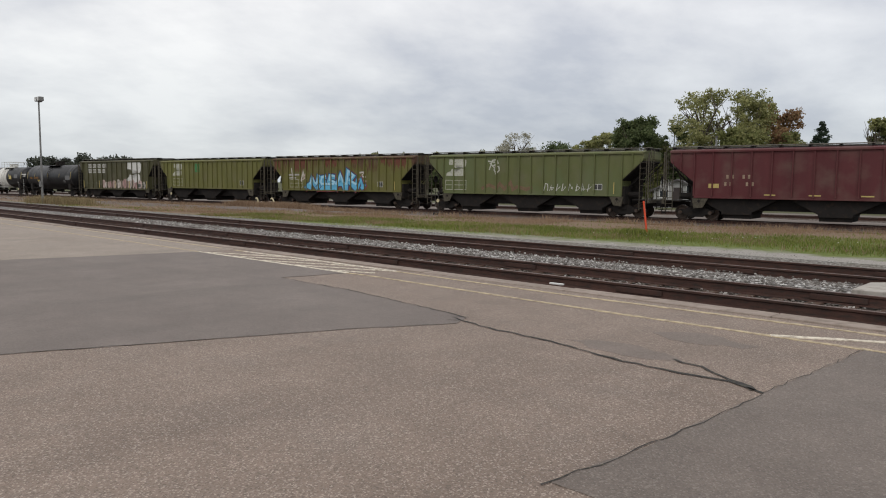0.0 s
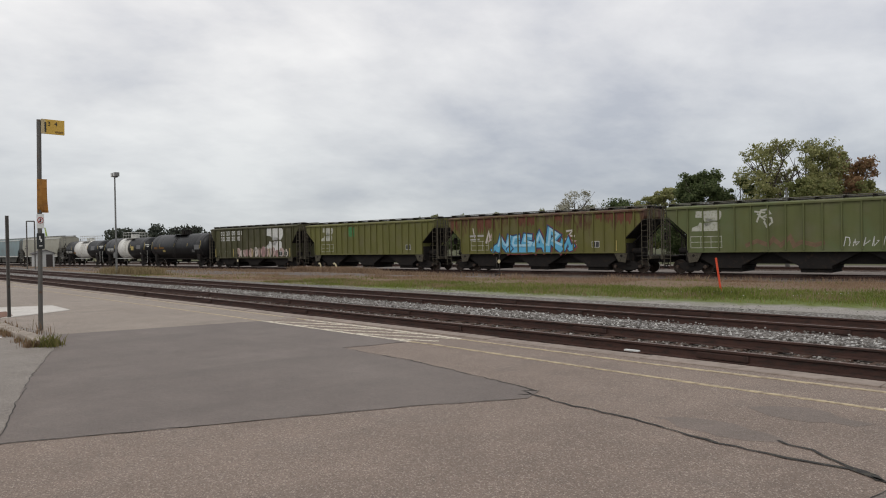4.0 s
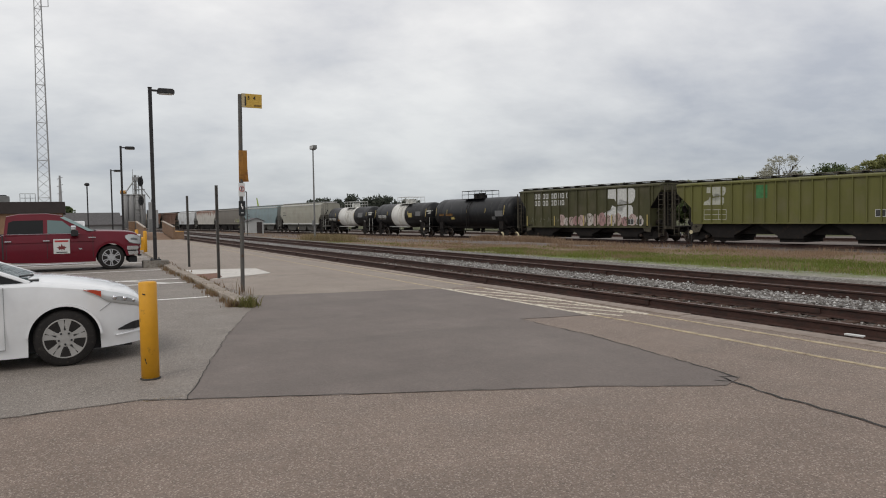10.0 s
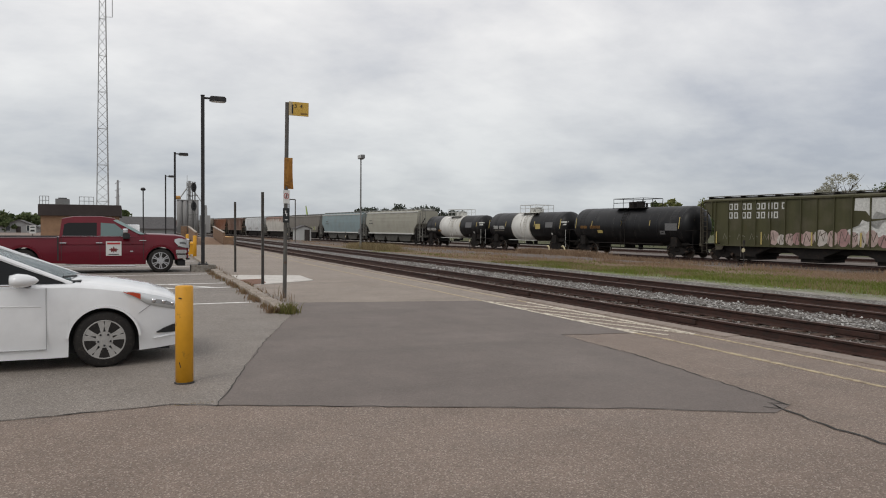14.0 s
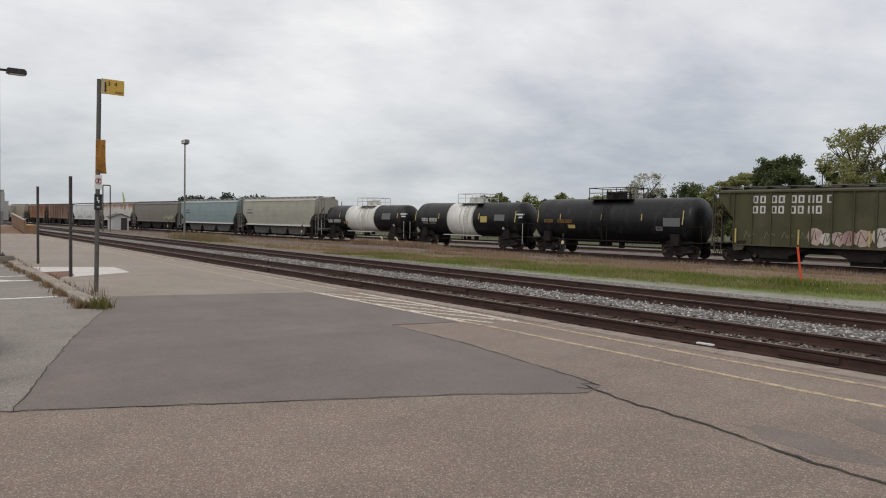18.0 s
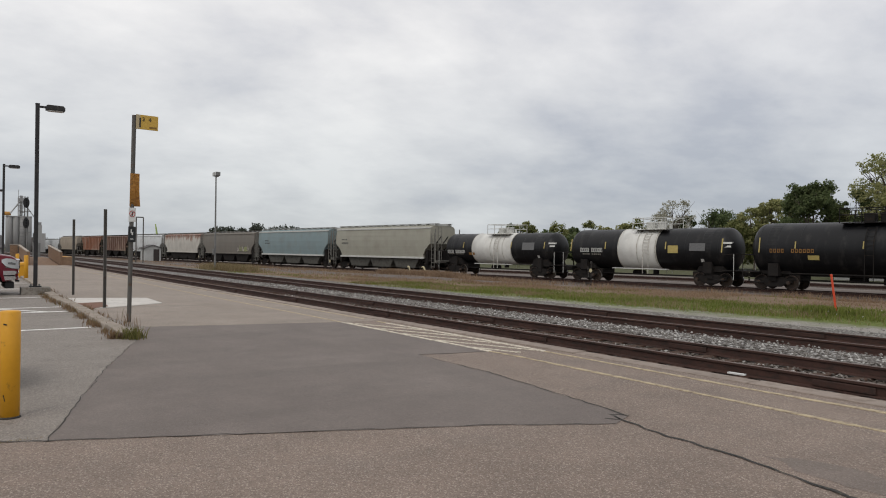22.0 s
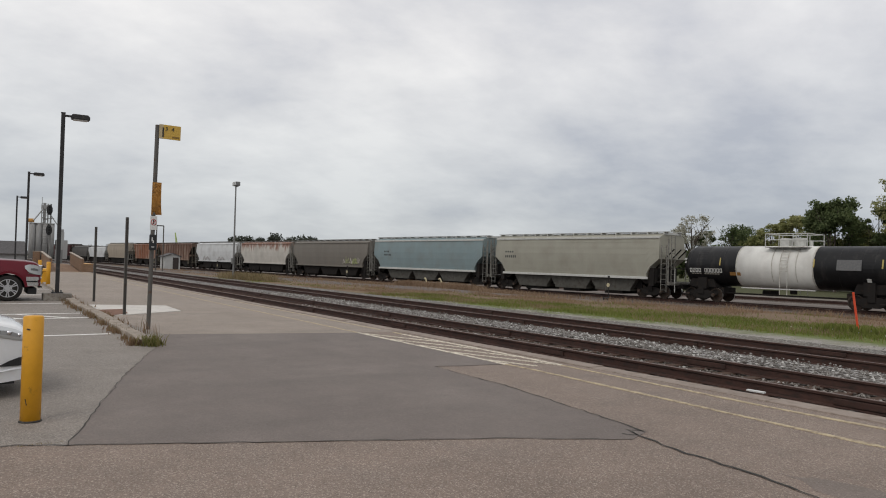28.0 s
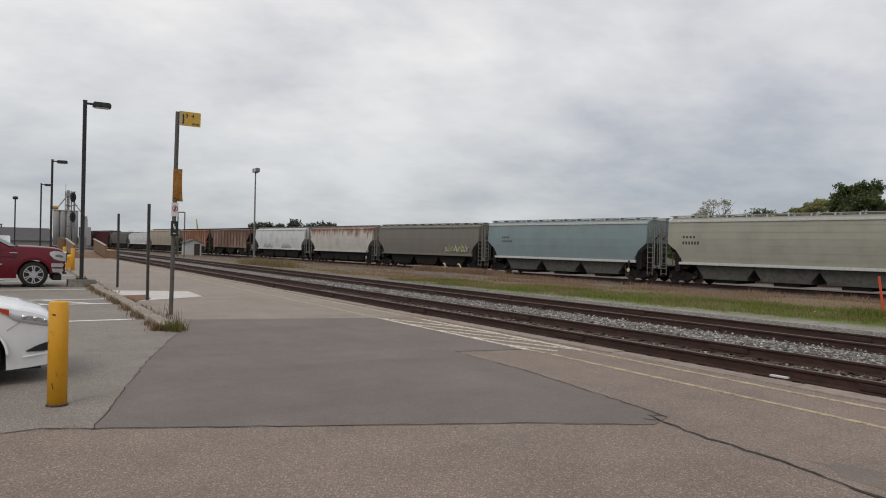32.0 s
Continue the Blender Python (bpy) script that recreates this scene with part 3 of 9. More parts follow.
stripe([(-9.4, 7.19), (-8.5, 7.5)], 0.07, M_whiteline, z=0.0095, seed=15)
for k, x in enumerate((-1.62, 0.1)):
    stripe([(x, 7.05), (x + 1.6, 7.9)], 0.1, M_whiteline, z=0.0095, seed=21 + k)
for k, (x, y0, y1) in enumerate(((-15.4, -4.4, 2.36), (-19.5, -4.4, 2.5), (-21.0, -4.4, 2.55), (-25.25, -4.4, 2.6), (-11.6, -4.4, 0.2), (-30.4, -4.4, 2.8), (-35, -4.4, 2.9))):
    stripe([(x, y0), (x - 0.1, y1)], 0.125, M_stall, seed=30 + k, name="stall_line")
for k in range(6):
    stripe([(-21.0, -4.1 + k * 1.02), (-19.55, -3.0 + k * 1.02)], 0.11, M_stall, z=0.0085, seed=40 + k, name="stall_line")

# concrete landing with a rusty tactile plate
pavement_piece("concrete_landing", slab([(-20.0, 3.0), (-20.2, 3.5), (-21.25, 5.1), (-23.6, 5.2), (-24.4, 3.1)], -0.05, 0.018), M_landing, "pale concrete landing", platform)
part("tactile_plate", slab([(-19.75, 2.92), (-20.62, 3.57), (-22.2, 3.72), (-22.0, 2.98)], 0.0, 0.026), M_tactile, platform, "rusty brown tactile plate")

# kerb between platform and car park, in stones
kerb = thing("kerb", pose(0, 0, 0), "chipped old concrete kerb with weeds along it", "kerb", kind="structure")
rng = random.Random(8)


def kerb_y(x):
    return float(np.interp(-x, [13.3, 20, 24, 31, 45, 75], [2.62, 2.78, 2.72, 3.0, 3.35, 4.2]))


x = -13.35
while x > -62:
    L = rng.uniform(1.6, 2.1) if x > -46 else 4.0
    y0, y1 = kerb_y(x), kerb_y(x - L)
    bm = box(-L / 2 + 0.012, L / 2 - 0.012, -0.13, 0.13, -0.1, 0.10 + rng.uniform(-0.012, 0.012), 0.025)
    part("kerbstone", bm, M_kerb, kerb, at=pose(x - L / 2, (y0 + y1) / 2, 0, rng.uniform(-2, 2), 0, math.degrees(math.atan2(y0 - y1, L))))
    x -= L

# ---- the two near tracks and the train's track ----
def mk_tie():
    return box(-0.11, 0.11, -1.25, 1.25, -0.16, 0.0, 0.015), [M_tie], False


def rail_bm(x0, x1):
    o = [(-0.07, 0), (0.07, 0), (0.07, 0.012), (0.012, 0.03), (0.01, 0.125), (0.035, 0.138), (0.036, 0.165), (0.03, 0.172), (-0.03, 0.172), (-0.036, 0.165), (-0.035, 0.138), (-0.01, 0.125), (-0.012, 0.03), (-0.07, 0.012)]
    bm = prism(o, x1 - x0, "x", (x0 + x1) / 2)
    for f in bm.faces:
        if f.normal.z > 0.7 and f.calc_center_median().z > 0.16:
            f.material_index = 1
    return bm


def scatter(name, count, place, size, mat, seed, label, category="stones", flatten=0.7, parent=None):
    """Loose stones, each a squashed and turned eight-sided lump, joined."""
    r = np.random.default_rng(seed)
    base = np.array([(1, 0, 0), (-1, 0, 0), (0, 1, 0), (0, -1, 0), (0, 0, 1), (0, 0, -1)], float)
    tris = np.array([(0, 2, 4), (2, 1, 4), (1, 3, 4), (3, 0, 4), (2, 0, 5), (1, 2, 5), (3, 1, 5), (0, 3, 5)])
    P = place(r, count)
    count = len(P)
    s = r.uniform(*size, (count, 1, 1)) * r.uniform(0.6, 1.3, (count, 6, 1))
    a = r.uniform(0, 2 * np.pi, count)
    v = base[None] * s
    v[:, :, 2] *= flatten
    tilt = r.uniform(-0.7, 0.7, count)
    y, z = v[:, :, 1].copy(), v[:, :, 2].copy()
    v[:, :, 1], v[:, :, 2] = y * np.cos(tilt)[:, None] - z * np.sin(tilt)[:, None], y * np.sin(tilt)[:, None] + z * np.cos(tilt)[:, None]
    x, y = v[:, :, 0].copy(), v[:, :, 1].copy()
    v[:, :, 0], v[:, :, 1] = x * np.cos(a)[:, None] - y * np.sin(a)[:, None], x * np.sin(a)[:, None] + y * np.cos(a)[:, None]
    v += P[:, None, :]
    f = (tris[None] + (np.arange(count) * 6)[:, None, None]).reshape(-1, 3)
    m = bpy.data.meshes.new(name)
    m.from_pydata(v.reshape(-1, 3).tolist(), [], f.tolist())
    m.materials.append(mat)
    ob = new(name, m)
    if parent:
        ob.parent = parent
    return tagged(ob, label, category, kind="stuff")


SHARED = {}


def shared(key, make):
    if key not in SHARED:
        bm, mats, smooth = make()
        m = bpy.data.meshes.new(key)
        bm.normal_update()
        for f in bm.faces:
            f.smooth = smooth
        bm.to_mesh(m)
        bm.free()
        for q in mats:
            m.materials.append(q)
        SHARED[key] = m
    return SHARED[key]


def inst(key, make, parent, m, label="", name=None):
    ob = new(name or key, shared(key, make))
    ob.parent, ob.matrix_basis = parent, m
    if label:
        ob["label"] = label
    return ob


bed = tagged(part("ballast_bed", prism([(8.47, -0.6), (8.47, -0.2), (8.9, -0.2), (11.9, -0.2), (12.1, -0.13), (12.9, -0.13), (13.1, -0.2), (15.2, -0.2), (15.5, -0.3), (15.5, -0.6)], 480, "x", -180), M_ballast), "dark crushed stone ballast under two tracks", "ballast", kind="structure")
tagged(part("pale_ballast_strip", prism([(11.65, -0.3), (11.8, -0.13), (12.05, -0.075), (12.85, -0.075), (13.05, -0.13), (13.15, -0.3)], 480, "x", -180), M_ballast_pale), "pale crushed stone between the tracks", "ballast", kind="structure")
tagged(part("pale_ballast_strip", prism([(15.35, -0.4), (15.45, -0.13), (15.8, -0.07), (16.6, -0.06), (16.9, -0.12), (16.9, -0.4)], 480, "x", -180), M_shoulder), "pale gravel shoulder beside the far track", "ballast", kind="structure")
for k, yc in enumerate((10.35, 14.39)):
    t = thing("railway_track", pose(0, yc, 0), "rusty rails on dark timber ties in ballast", "railway track", kind="structure")
    for s in (-0.752, 0.752):
        part("rail", rail_bm(-420, 60), [M_rail, M_railtop], t, at=pose(0, s, -0.172))
    rng = random.Random(20 + k)
    for i in range(150):
        inst("tie", mk_tie, t, pose(6 - i * 0.52 + rng.uniform(-0.03, 0.03), rng.uniform(-0.05, 0.05), -0.172, 0, 0, rng.uniform(-2, 2)))
    far = bmesh.new()
    for i in range(260):
        box(-72.5 - i * 0.62, -72.28 - i * 0.62, -1.25, 1.25, -0.3, -0.172, 0, far)
    far_ob = part("ties_beyond", far, M_tie, t)
    far_ob["kind"] = "stuff"
    for i in range(12):
        for s in (-0.752, 0.752):
            part("joint_bar", box(-0.4, 0.4, -0.05, 0.05, 0.03, 0.12, 0.01), M_rail, t, at=pose(1.5 - i * 6.0 + (2.5 if s > 0 else 0), s, -0.172))

scatter("ballast_stones", 13000, lambda r, n: np.stack([r.uniform(-34, 4, n), np.clip(r.normal(12.45, 0.3, n), 11.5, 13.3), r.uniform(-0.1, -0.07, n)], 1), (0.014, 0.042), M_stone_pale, 1, "loose pale crushed stone between the tracks")
scatter("ballast_stones", 5000, lambda r, n: np.stack([r.uniform(-30, 4, n), r.uniform(15.4, 17.8, n), r.uniform(-0.1, -0.07, n)], 1), (0.012, 0.03), M_stone_shoulder, 2, "loose pale stones on the gravel shoulder")
scatter("ballast_stones", 7000, lambda r, n: np.stack([r.uniform(-26, 4, n), r.uniform(9.75, 10.95, n), r.uniform(-0.21, -0.165, n)], 1), (0.015, 0.045), M_stone_dark, 3, "loose brown ballast stones between the rails")
scatter("ballast_stones", 5000, lambda r, n: np.stack([r.uniform(-26, 4, n), r.uniform(13.8, 15.0, n), r.uniform(-0.21, -0.165, n)], 1), (0.015, 0.045), M_stone_dark, 4, "loose brown ballast stones between the rails")

# the train's track, on the line y = LINE + SLOPE * x, and one more behind it
turn = math.degrees(math.atan(SLOPE))
M_palerail = worn("pale_rail", (0.42, 0.39, 0.34), 0.6, 0.2, vary=0.2, scale=3)
for off, nm in ((0.0, "rusty rails on dark ties under the train"), (11.6, "dark rails of the siding behind the train")):
    t = thing("railway_track", pose(-120, LINE - SLOPE * 120 + off, -0.5, 0, 0, turn), nm, "railway track", kind="structure")
    part("ballast", prism([(-2.2, -0.3), (-1.5, -0.175), (1.5, -0.175), (2.2, -0.3)], 560, "x", 0), M_ballast, t)
    for s in (-0.752, 0.752):
        part("rail", rail_bm(-280, 280), [M_rail, M_railtop], t, at=pose(0, s, -0.172))
    for i in range(140):
        inst("tie", mk_tie, t, pose(128 - i * 0.62, 0, -0.17))
    far = bmesh.new()
    for i in range(200):
        box(40.5 - i * 0.8, 40.74 - i * 0.8, -1.25, 1.25, -0.25, -0.168, 0, far)
    part("ties_beyond", far, M_tie, t)["kind"] = "stuff"


# ---- posts, lamps and signs ----
M_blackpole = worn("black_pole_paint", (0.018, 0.017, 0.018), 0.5, vary=0.3, scale=3, stain=(0.05, 0.045, 0.04), amount=0.25)
M_galvpole = worn("galvanised_pole", (0.2, 0.2, 0.195), 0.55, 0.5, vary=0.2, scale=4)
M_lens = worn("lamp_lens", (0.5, 0.5, 0.48), 0.3, vary=0.1)
M_upost = worn("sign_channel_steel", (0.105, 0.1, 0.092), 0.6, 0.4, vary=0.25, scale=4, stain=(0.1, 0.055, 0.03), amount=0.25)
M_signyellow = worn("sign_amber", (0.52, 0.33, 0.06), 0.55, vary=0.1, scale=3)
M_banner = worn("banner_orange", (0.45, 0.23, 0.055), 0.7, vary=0.15, scale=3, stain=(0.3, 0.15, 0.05), amount=0.3)
M_signwhite = worn("sign_white", (0.6, 0.6, 0.58), 0.5, vary=0.06)
M_signblack = worn("sign_black", (0.015, 0.017, 0.018), 0.45, vary=0.2)
M_signred = worn("sign_red", (0.4, 0.03, 0.03), 0.5, vary=0.1)
M_bollard = worn("bollard_yellow", (0.62, 0.30, 0.016), 0.5, vary=0.1, scale=3, stain=(0.1, 0.05, 0.02), amount=0.12, grain=20)
M_orange = worn("marker_orange", (0.62, 0.07, 0.025), 0.6, vary=0.15, scale=4)
M_footing = worn("concrete_footing", (0.22, 0.2, 0.175), 0.95, vary=0.25, scale=4, stain=(0.12, 0.1, 0.08), amount=0.5, bump=0.3)


def lamp_post(x, y, h=6.28, turn=0.0, group="car park lamps"):
    """A square black post on a concrete footing, with one shoebox head on a short arm."""
    c = thing("street_lamp", pose(x, y, 0, 0, 0, turn), "tall black lamp post with one flat head on concrete footing", "lamp post", group)
    part("footing", box(-0.34, 0.34, -0.42, 0.42, -0.1, 0.24, 0.03), M_footing, c)
    part("base_plate", box(-0.17, 0.17, -0.17, 0.17, 0.24, 0.28, 0.01), M_blackpole, c)
    for a in (-0.12, 0.12):
        for b in (-0.12, 0.12):
            part("anchor_bolt", rod((a, b, 0.27), (a, b, 0.34), 0.018, 6), M_galvpole, c)
    part("pole", box(-0.06, 0.06, -0.06, 0.06, 0.28, h, 0.012), M_blackpole, c)
    part("pole_cap", box(-0.07, 0.07, -0.07, 0.07, h, h + 0.03, 0.01), M_blackpole, c)
    part("arm", box(-0.03, 0.03, 0.05, 0.3, h - 0.11, h - 0.04, 0.008), M_blackpole, c)
    head = part("lamp_head", prism([(0.24, h - 0.16), (0.80, h - 0.17), (0.80, h - 0.06), (0.74, h + 0.0), (0.28, h + 0.0), (0.24, h - 0.03)], 0.34, "x", 0, 0.015), M_blackpole, c, at=pose(0, 0, 0))
    part("lens", box(-0.13, 0.13, 0.30, 0.74, h - 0.19, h - 0.168), M_lens, head)
    return c


lamp_post(-27.0, 2.46)
lamp_post(-48.6, 2.8)
lamp_post(-70.6, 3.3)

# floodlight pole beyond the tracks
c = thing("floodlight_pole", pose(-54.0, 16.75, -0.3), "slim grey pole with a pair of floodlights on top", "lamp post")
part("pole", rod((0, 0, 0), (0, 0, 7.3), 0.075, 12, 0.05), M_galvpole, c)
part("crossarm", box(-0.1, 0.65, -0.03, 0.03, 7.2, 7.27), M_galvpole, c)
for u in (0.0, 0.5):
    f = part("floodlight", box(u - 0.16, u + 0.2, -0.22, 0.12, 7.26, 7.56, 0.04), M_galvpole, c)
    part("lens", box(u - 0.13, u + 0.17, -0.235, -0.22, 7.29, 7.53), M_lens, f)
part("junction_box", box(-0.1, 0.1, -0.17, -0.06, 1.4, 1.8, 0.01), M_galvpole, c)


def channel(h, w=0.06):
    return prism([(-w / 2, -0.02), (-w / 2 + 0.012, -0.02), (-w / 2 + 0.014, 0.015), (w / 2 - 0.014, 0.015), (w / 2 - 0.012, -0.02), (w / 2, -0.02), (w / 2, 0.03), (-w / 2, 0.03)], h, "z", h / 2)


for x, y, h, lean in ((-26.2, 3.48, 2.49, 0.8), (-20.2, 3.41, 2.58, 0.6)):
    c = thing("sign_post", pose(x, y, 0, -lean, 0, 90), "bare steel channel post at the platform edge", "post", "bare channel posts")
    part("channel", channel(h, 0.075), M_upost, c)
    for i in range(int(h / 0.3)):
        part("punched_hole", rod((0, -0.021, 0.2 + i * 0.3), (0, -0.0195, 0.2 + i * 0.3), 0.008, 6), M_blackpole, c)

M_ochredull = worn("panel_ochre", (0.22, 0.13, 0.03), 0.7, vary=0.2)

# stop sign post with panels, seen from its broad side
c = thing("stop_post", pose(-16.2, 3.21, 0, -0.7, 0, 0), "leaning steel stop post with amber number panel and banner", "sign post")
part("pole", rod((0, 0, 0), (0, 0, 4.42), 0.045, 10), M_upost, c)
n = part("number_panel", box(0.02, 0.045, 0.03, 0.48, 4.13, 4.44, 0.006), M_signyellow, c, "amber panel with route numbers")
part("panel_edge", box(0.018, 0.046, 0.03, 0.115, 4.13, 4.44, 0.004), worn("panel_cream", (0.42, 0.34, 0.2), 0.6, vary=0.1), n)
FACE = Matrix(((0, 0, 1, 0), (1, 0, 0, 0), (0, 1, 0, 0), (0, 0, 0, 1)))
lettering("1", 0.30, Matrix.Translation((0.048, 0.035, 4.17)) @ FACE, M_signblack, n, "numeral")
lettering("3", 0.12, Matrix.Translation((0.048, 0.15, 4.31)) @ FACE, M_signblack, n, "numeral")
lettering("4", 0.12, Matrix.Translation((0.048, 0.28, 4.31)) @ FACE, M_signblack, n, "numeral")
part("route_bar", box(0.045, 0.05, 0.30, 0.45, 4.165, 4.2), M_ochredull, n)
pts = [(0.06, 0.12 * math.sin(k * 0.9) * 0.1) for k in range(2)]
bm = bmesh.new()
rows = []
for i in range(9):
    z = 3.17 - i * 0.0875
    bow = 0.035 * math.sin(i / 8 * math.pi * 1.2) - (0.03 if i == 8 else 0)
    rows.append([bm.verts.new((0.05 + 0.02 * j + bow * (j % 2), -0.06 + 0.09 * j + (0.03 * (i / 8) ** 3 if j == 2 else 0), z)) for j in range(3)])
for r, q in zip(rows, rows[1:]):
    for j in range(2):
        bm.faces.new((r[j], q[j], q[j + 1], r[j + 1]))
bmesh.ops.solidify(bm, geom=bm.faces[:], thickness=0.012)
part("banner", bm, M_banner, c, "bent orange plastic panel")
r = part("round_sign", box(0.05, 0.056, -0.07, 0.07, 2.14, 2.44, 0.006), M_signwhite, c, "small white sign with a red ring")
bm = bmesh.new()
for k in range(20):
    a, b = 2 * math.pi * k / 20, 2 * math.pi * (k + 1) / 20
    rod((0, 0.052 * math.cos(a), 0.062 * math.sin(a)), (0, 0.052 * math.cos(b), 0.062 * math.sin(b)), 0.006, 6, bm=bm)
part("ring", bm, M_signred, r, at=pose(0.058, 0, 2.31))
part("bar", rod((0.06, -0.036, 2.27), (0.06, 0.036, 2.35), 0.005, 6), M_signred, r)
part("letter_mark", box(0.056, 0.06, -0.012, 0.012, 2.27, 2.35), M_signblack, r)
b = part("bus_plate", box(0.05, 0.075, -0.075, 0.075, 1.71, 2.04, 0.012), M_signblack, c, "small black plate with white marks")
part("mark", box(0.075, 0.079, -0.028, -0.006, 1.9, 1.98), M_signwhite, b)
part("mark", box(0.075, 0.079, -0.006, 0.02, 1.86, 1.92), M_signwhite, b)
part("text_bar", box(0.075, 0.079, -0.03, 0.03, 1.765, 1.782), M_signwhite, b)


def bollard(x, y, r=0.088, h=1.0):
    c = thing("bollard", pose(x, y, 0), "scuffed yellow steel bollard in the asphalt", "bollard", "yellow bollards")
    part("pipe", lathe([(0.01, -0.1), (r, -0.1), (r, h - 0.012), (r - 0.012, h), (0.01, h + 0.004)], 28), M_bollard, c, "", True)
    part("skirt", lathe([(r + 0.012, -0.02), (r + 0.012, 0.012), (r, 0.02)], 28), M_crack, c)
    part("scuff", box(-0.012, 0.018, -0.003, 0.003, -0.006, 0.006), M_crack, c, "dark scrape", at=pose(r * 0.85, -r * 0.55, h - 0.12, 0, 12, 57))
    part("scuff", box(-0.003, 0.003, -0.003, 0.003, -0.03, 0.03), M_crack, c, "dark scrape", at=pose(r * 0.86, -r * 0.53, 0.2, 0, -14, 57))
    return c


bollard(-7.62, 0.46)
bollard(-45.4, 3.3, 0.09, 1.15)
bollard(-38.2, 3.12, 0.09, 1.15)
c = thing("grit_bin", pose(-41.5, 3.1, 0), "small yellow grit bin between bollards", "bin")
part("tub", prism([(-0.32, 0), (0.32, 0), (0.36, 0.62), (-0.36, 0.62)], 0.5, "y", 0, 0.03), M_bollard, c)
part("lid", prism([(-0.38, 0.63), (0.38, 0.63), (0.34, 0.74), (-0.34, 0.78)], 0.54, "y", 0, 0.02), M_bollard, c)

# orange marker stake in the verge, leaning
c = thing("marker_stake", pose(-10.3, 21.0, lay_of_land(-10.3, 21.0), -1.0, -8.5, 0), "leaning orange marker stake in the grass", "marker")
part("stake", prism([(-0.026, -0.2), (0.026, -0.2), (0.026, 1.12), (0.0, 1.15), (-0.026, 1.12)], 0.03, "y", 0), M_orange, c)
part("cap", box(-0.03, 0.03, -0.02, 0.02, 1.1, 1.17, 0.01), M_orange, c)

# white slat lying at the platform edge
c = thing("slat", pose(-5.42, 8.62, 0.02, 0, 0, 3), "short white slat lying at the platform edge", "slat")
part("board", box(-0.12, 0.12, -0.03, 0.03, -0.01, 0.012, 0.003), M_signwhite, c)

# crossing panels between and beyond the rails
cr = thing("track_crossing", pose(0, 0, 0), "pale concrete crossing panels between the rails", "crossing", kind="structure")
for k in range(4):
    x0 = -1.95 + k * 1.9
    part("crossing_panel", prism([(x0 + (0 if k else 0.0), 11.55), (x0 + 1.87, 11.55), (x0 + 1.87, 13.3), (x0 + (0 if k else 0.55), 13.3), (x0, 12.7)], 0.22, "z", -0.1, 0.015), M_concrete, cr)


# ---- vehicles ----
def paint(name, base, flake=0.0, rough=0.25, coat=0.7, spec=0.5):
    m, n, l, b = shader(name, base, rough, flake, spec)
    b.inputs["Coat Weight"].default_value, b.inputs["Coat Roughness"].default_value = coat, 0.06
    f = noisy(n, l, coords(n, l), 2.5, 5)
    l.new(ramped(n, l, f, [(0.3, tuple(c * 0.9 for c in base)), (0.7, tuple(min(1, c * 1.06) for c in base))]), b.inputs["Base Color"])
    return m


M_carwhitepaint = paint("sedan_white", (0.76, 0.765, 0.77))
M_truckred = paint("pickup_red", (0.115, 0.002, 0.011), 0.2, 0.35, 0.3, 0.25)
M_tyre = worn("tyre_rubber", (0.016, 0.014, 0.013), 0.9, vary=0.2, scale=10, stain=(0.04, 0.034, 0.028), amount=0.25)
M_rim = worn("alloy_silver", (0.42, 0.42, 0.43), 0.35, 0.6, vary=0.1, scale=8, bump=0.03)
M_rimdark = shader("wheel_recess", (0.02, 0.02, 0.022), 0.7)[0]
M_chrome = shader("chrome", (0.7, 0.7, 0.72), 0.12, 1.0)[0]
M_glassdark = shader("tinted_glass", (0.008, 0.009, 0.01), 0.08, 0, 0.2)[0]
# opaque pale teal stands in for sky reflected in the windscreens
M_screen = shader("windscreen", (0.22, 0.30, 0.30), 0.08, 0, 0.6)[0]
M_headlamp = shader("headlamp_clear", (0.6, 0.615, 0.62), 0.1, 0.2, 0.7)[0]
M_lamppale = shader("lamp_reflector", (0.42, 0.43, 0.44), 0.2, 0.4)[0]
M_lampdark = shader("lamp_bezel", (0.2, 0.205, 0.21), 0.2, 0.4)[0]
M_trucklamp = shader("truck_lamp", (0.62, 0.64, 0.66), 0.1, 0.35, 0.7)[0]
# opaque teal painted for the reflecting, see-through pane of the cab
M_cabglass = shader("cab_glass", (0.10, 0.15, 0.15), 0.08, 0, 0.5)[0]
M_bumper = worn("bright_bumper", (0.62, 0.62, 0.63), 0.14, 0.95, vary=0.1, scale=5, bump=0.0)
M_amber = shader("amber_lens", (0.42, 0.05, 0.02), 0.2)[0]
M_trim = worn("black_trim", (0.018, 0.018, 0.019), 0.6, vary=0.2)
M_seam = shader("seam_shadow", (0.3, 0.3, 0.3), 0.8)[0]
M_hubcap = worn("hubcap_grey", (0.33, 0.32, 0.305), 0.5, 0.1, vary=0.12, scale=8, bump=0.03)
M_gap = shader("panel_gap", (0.03, 0.03, 0.03), 0.8)[0]


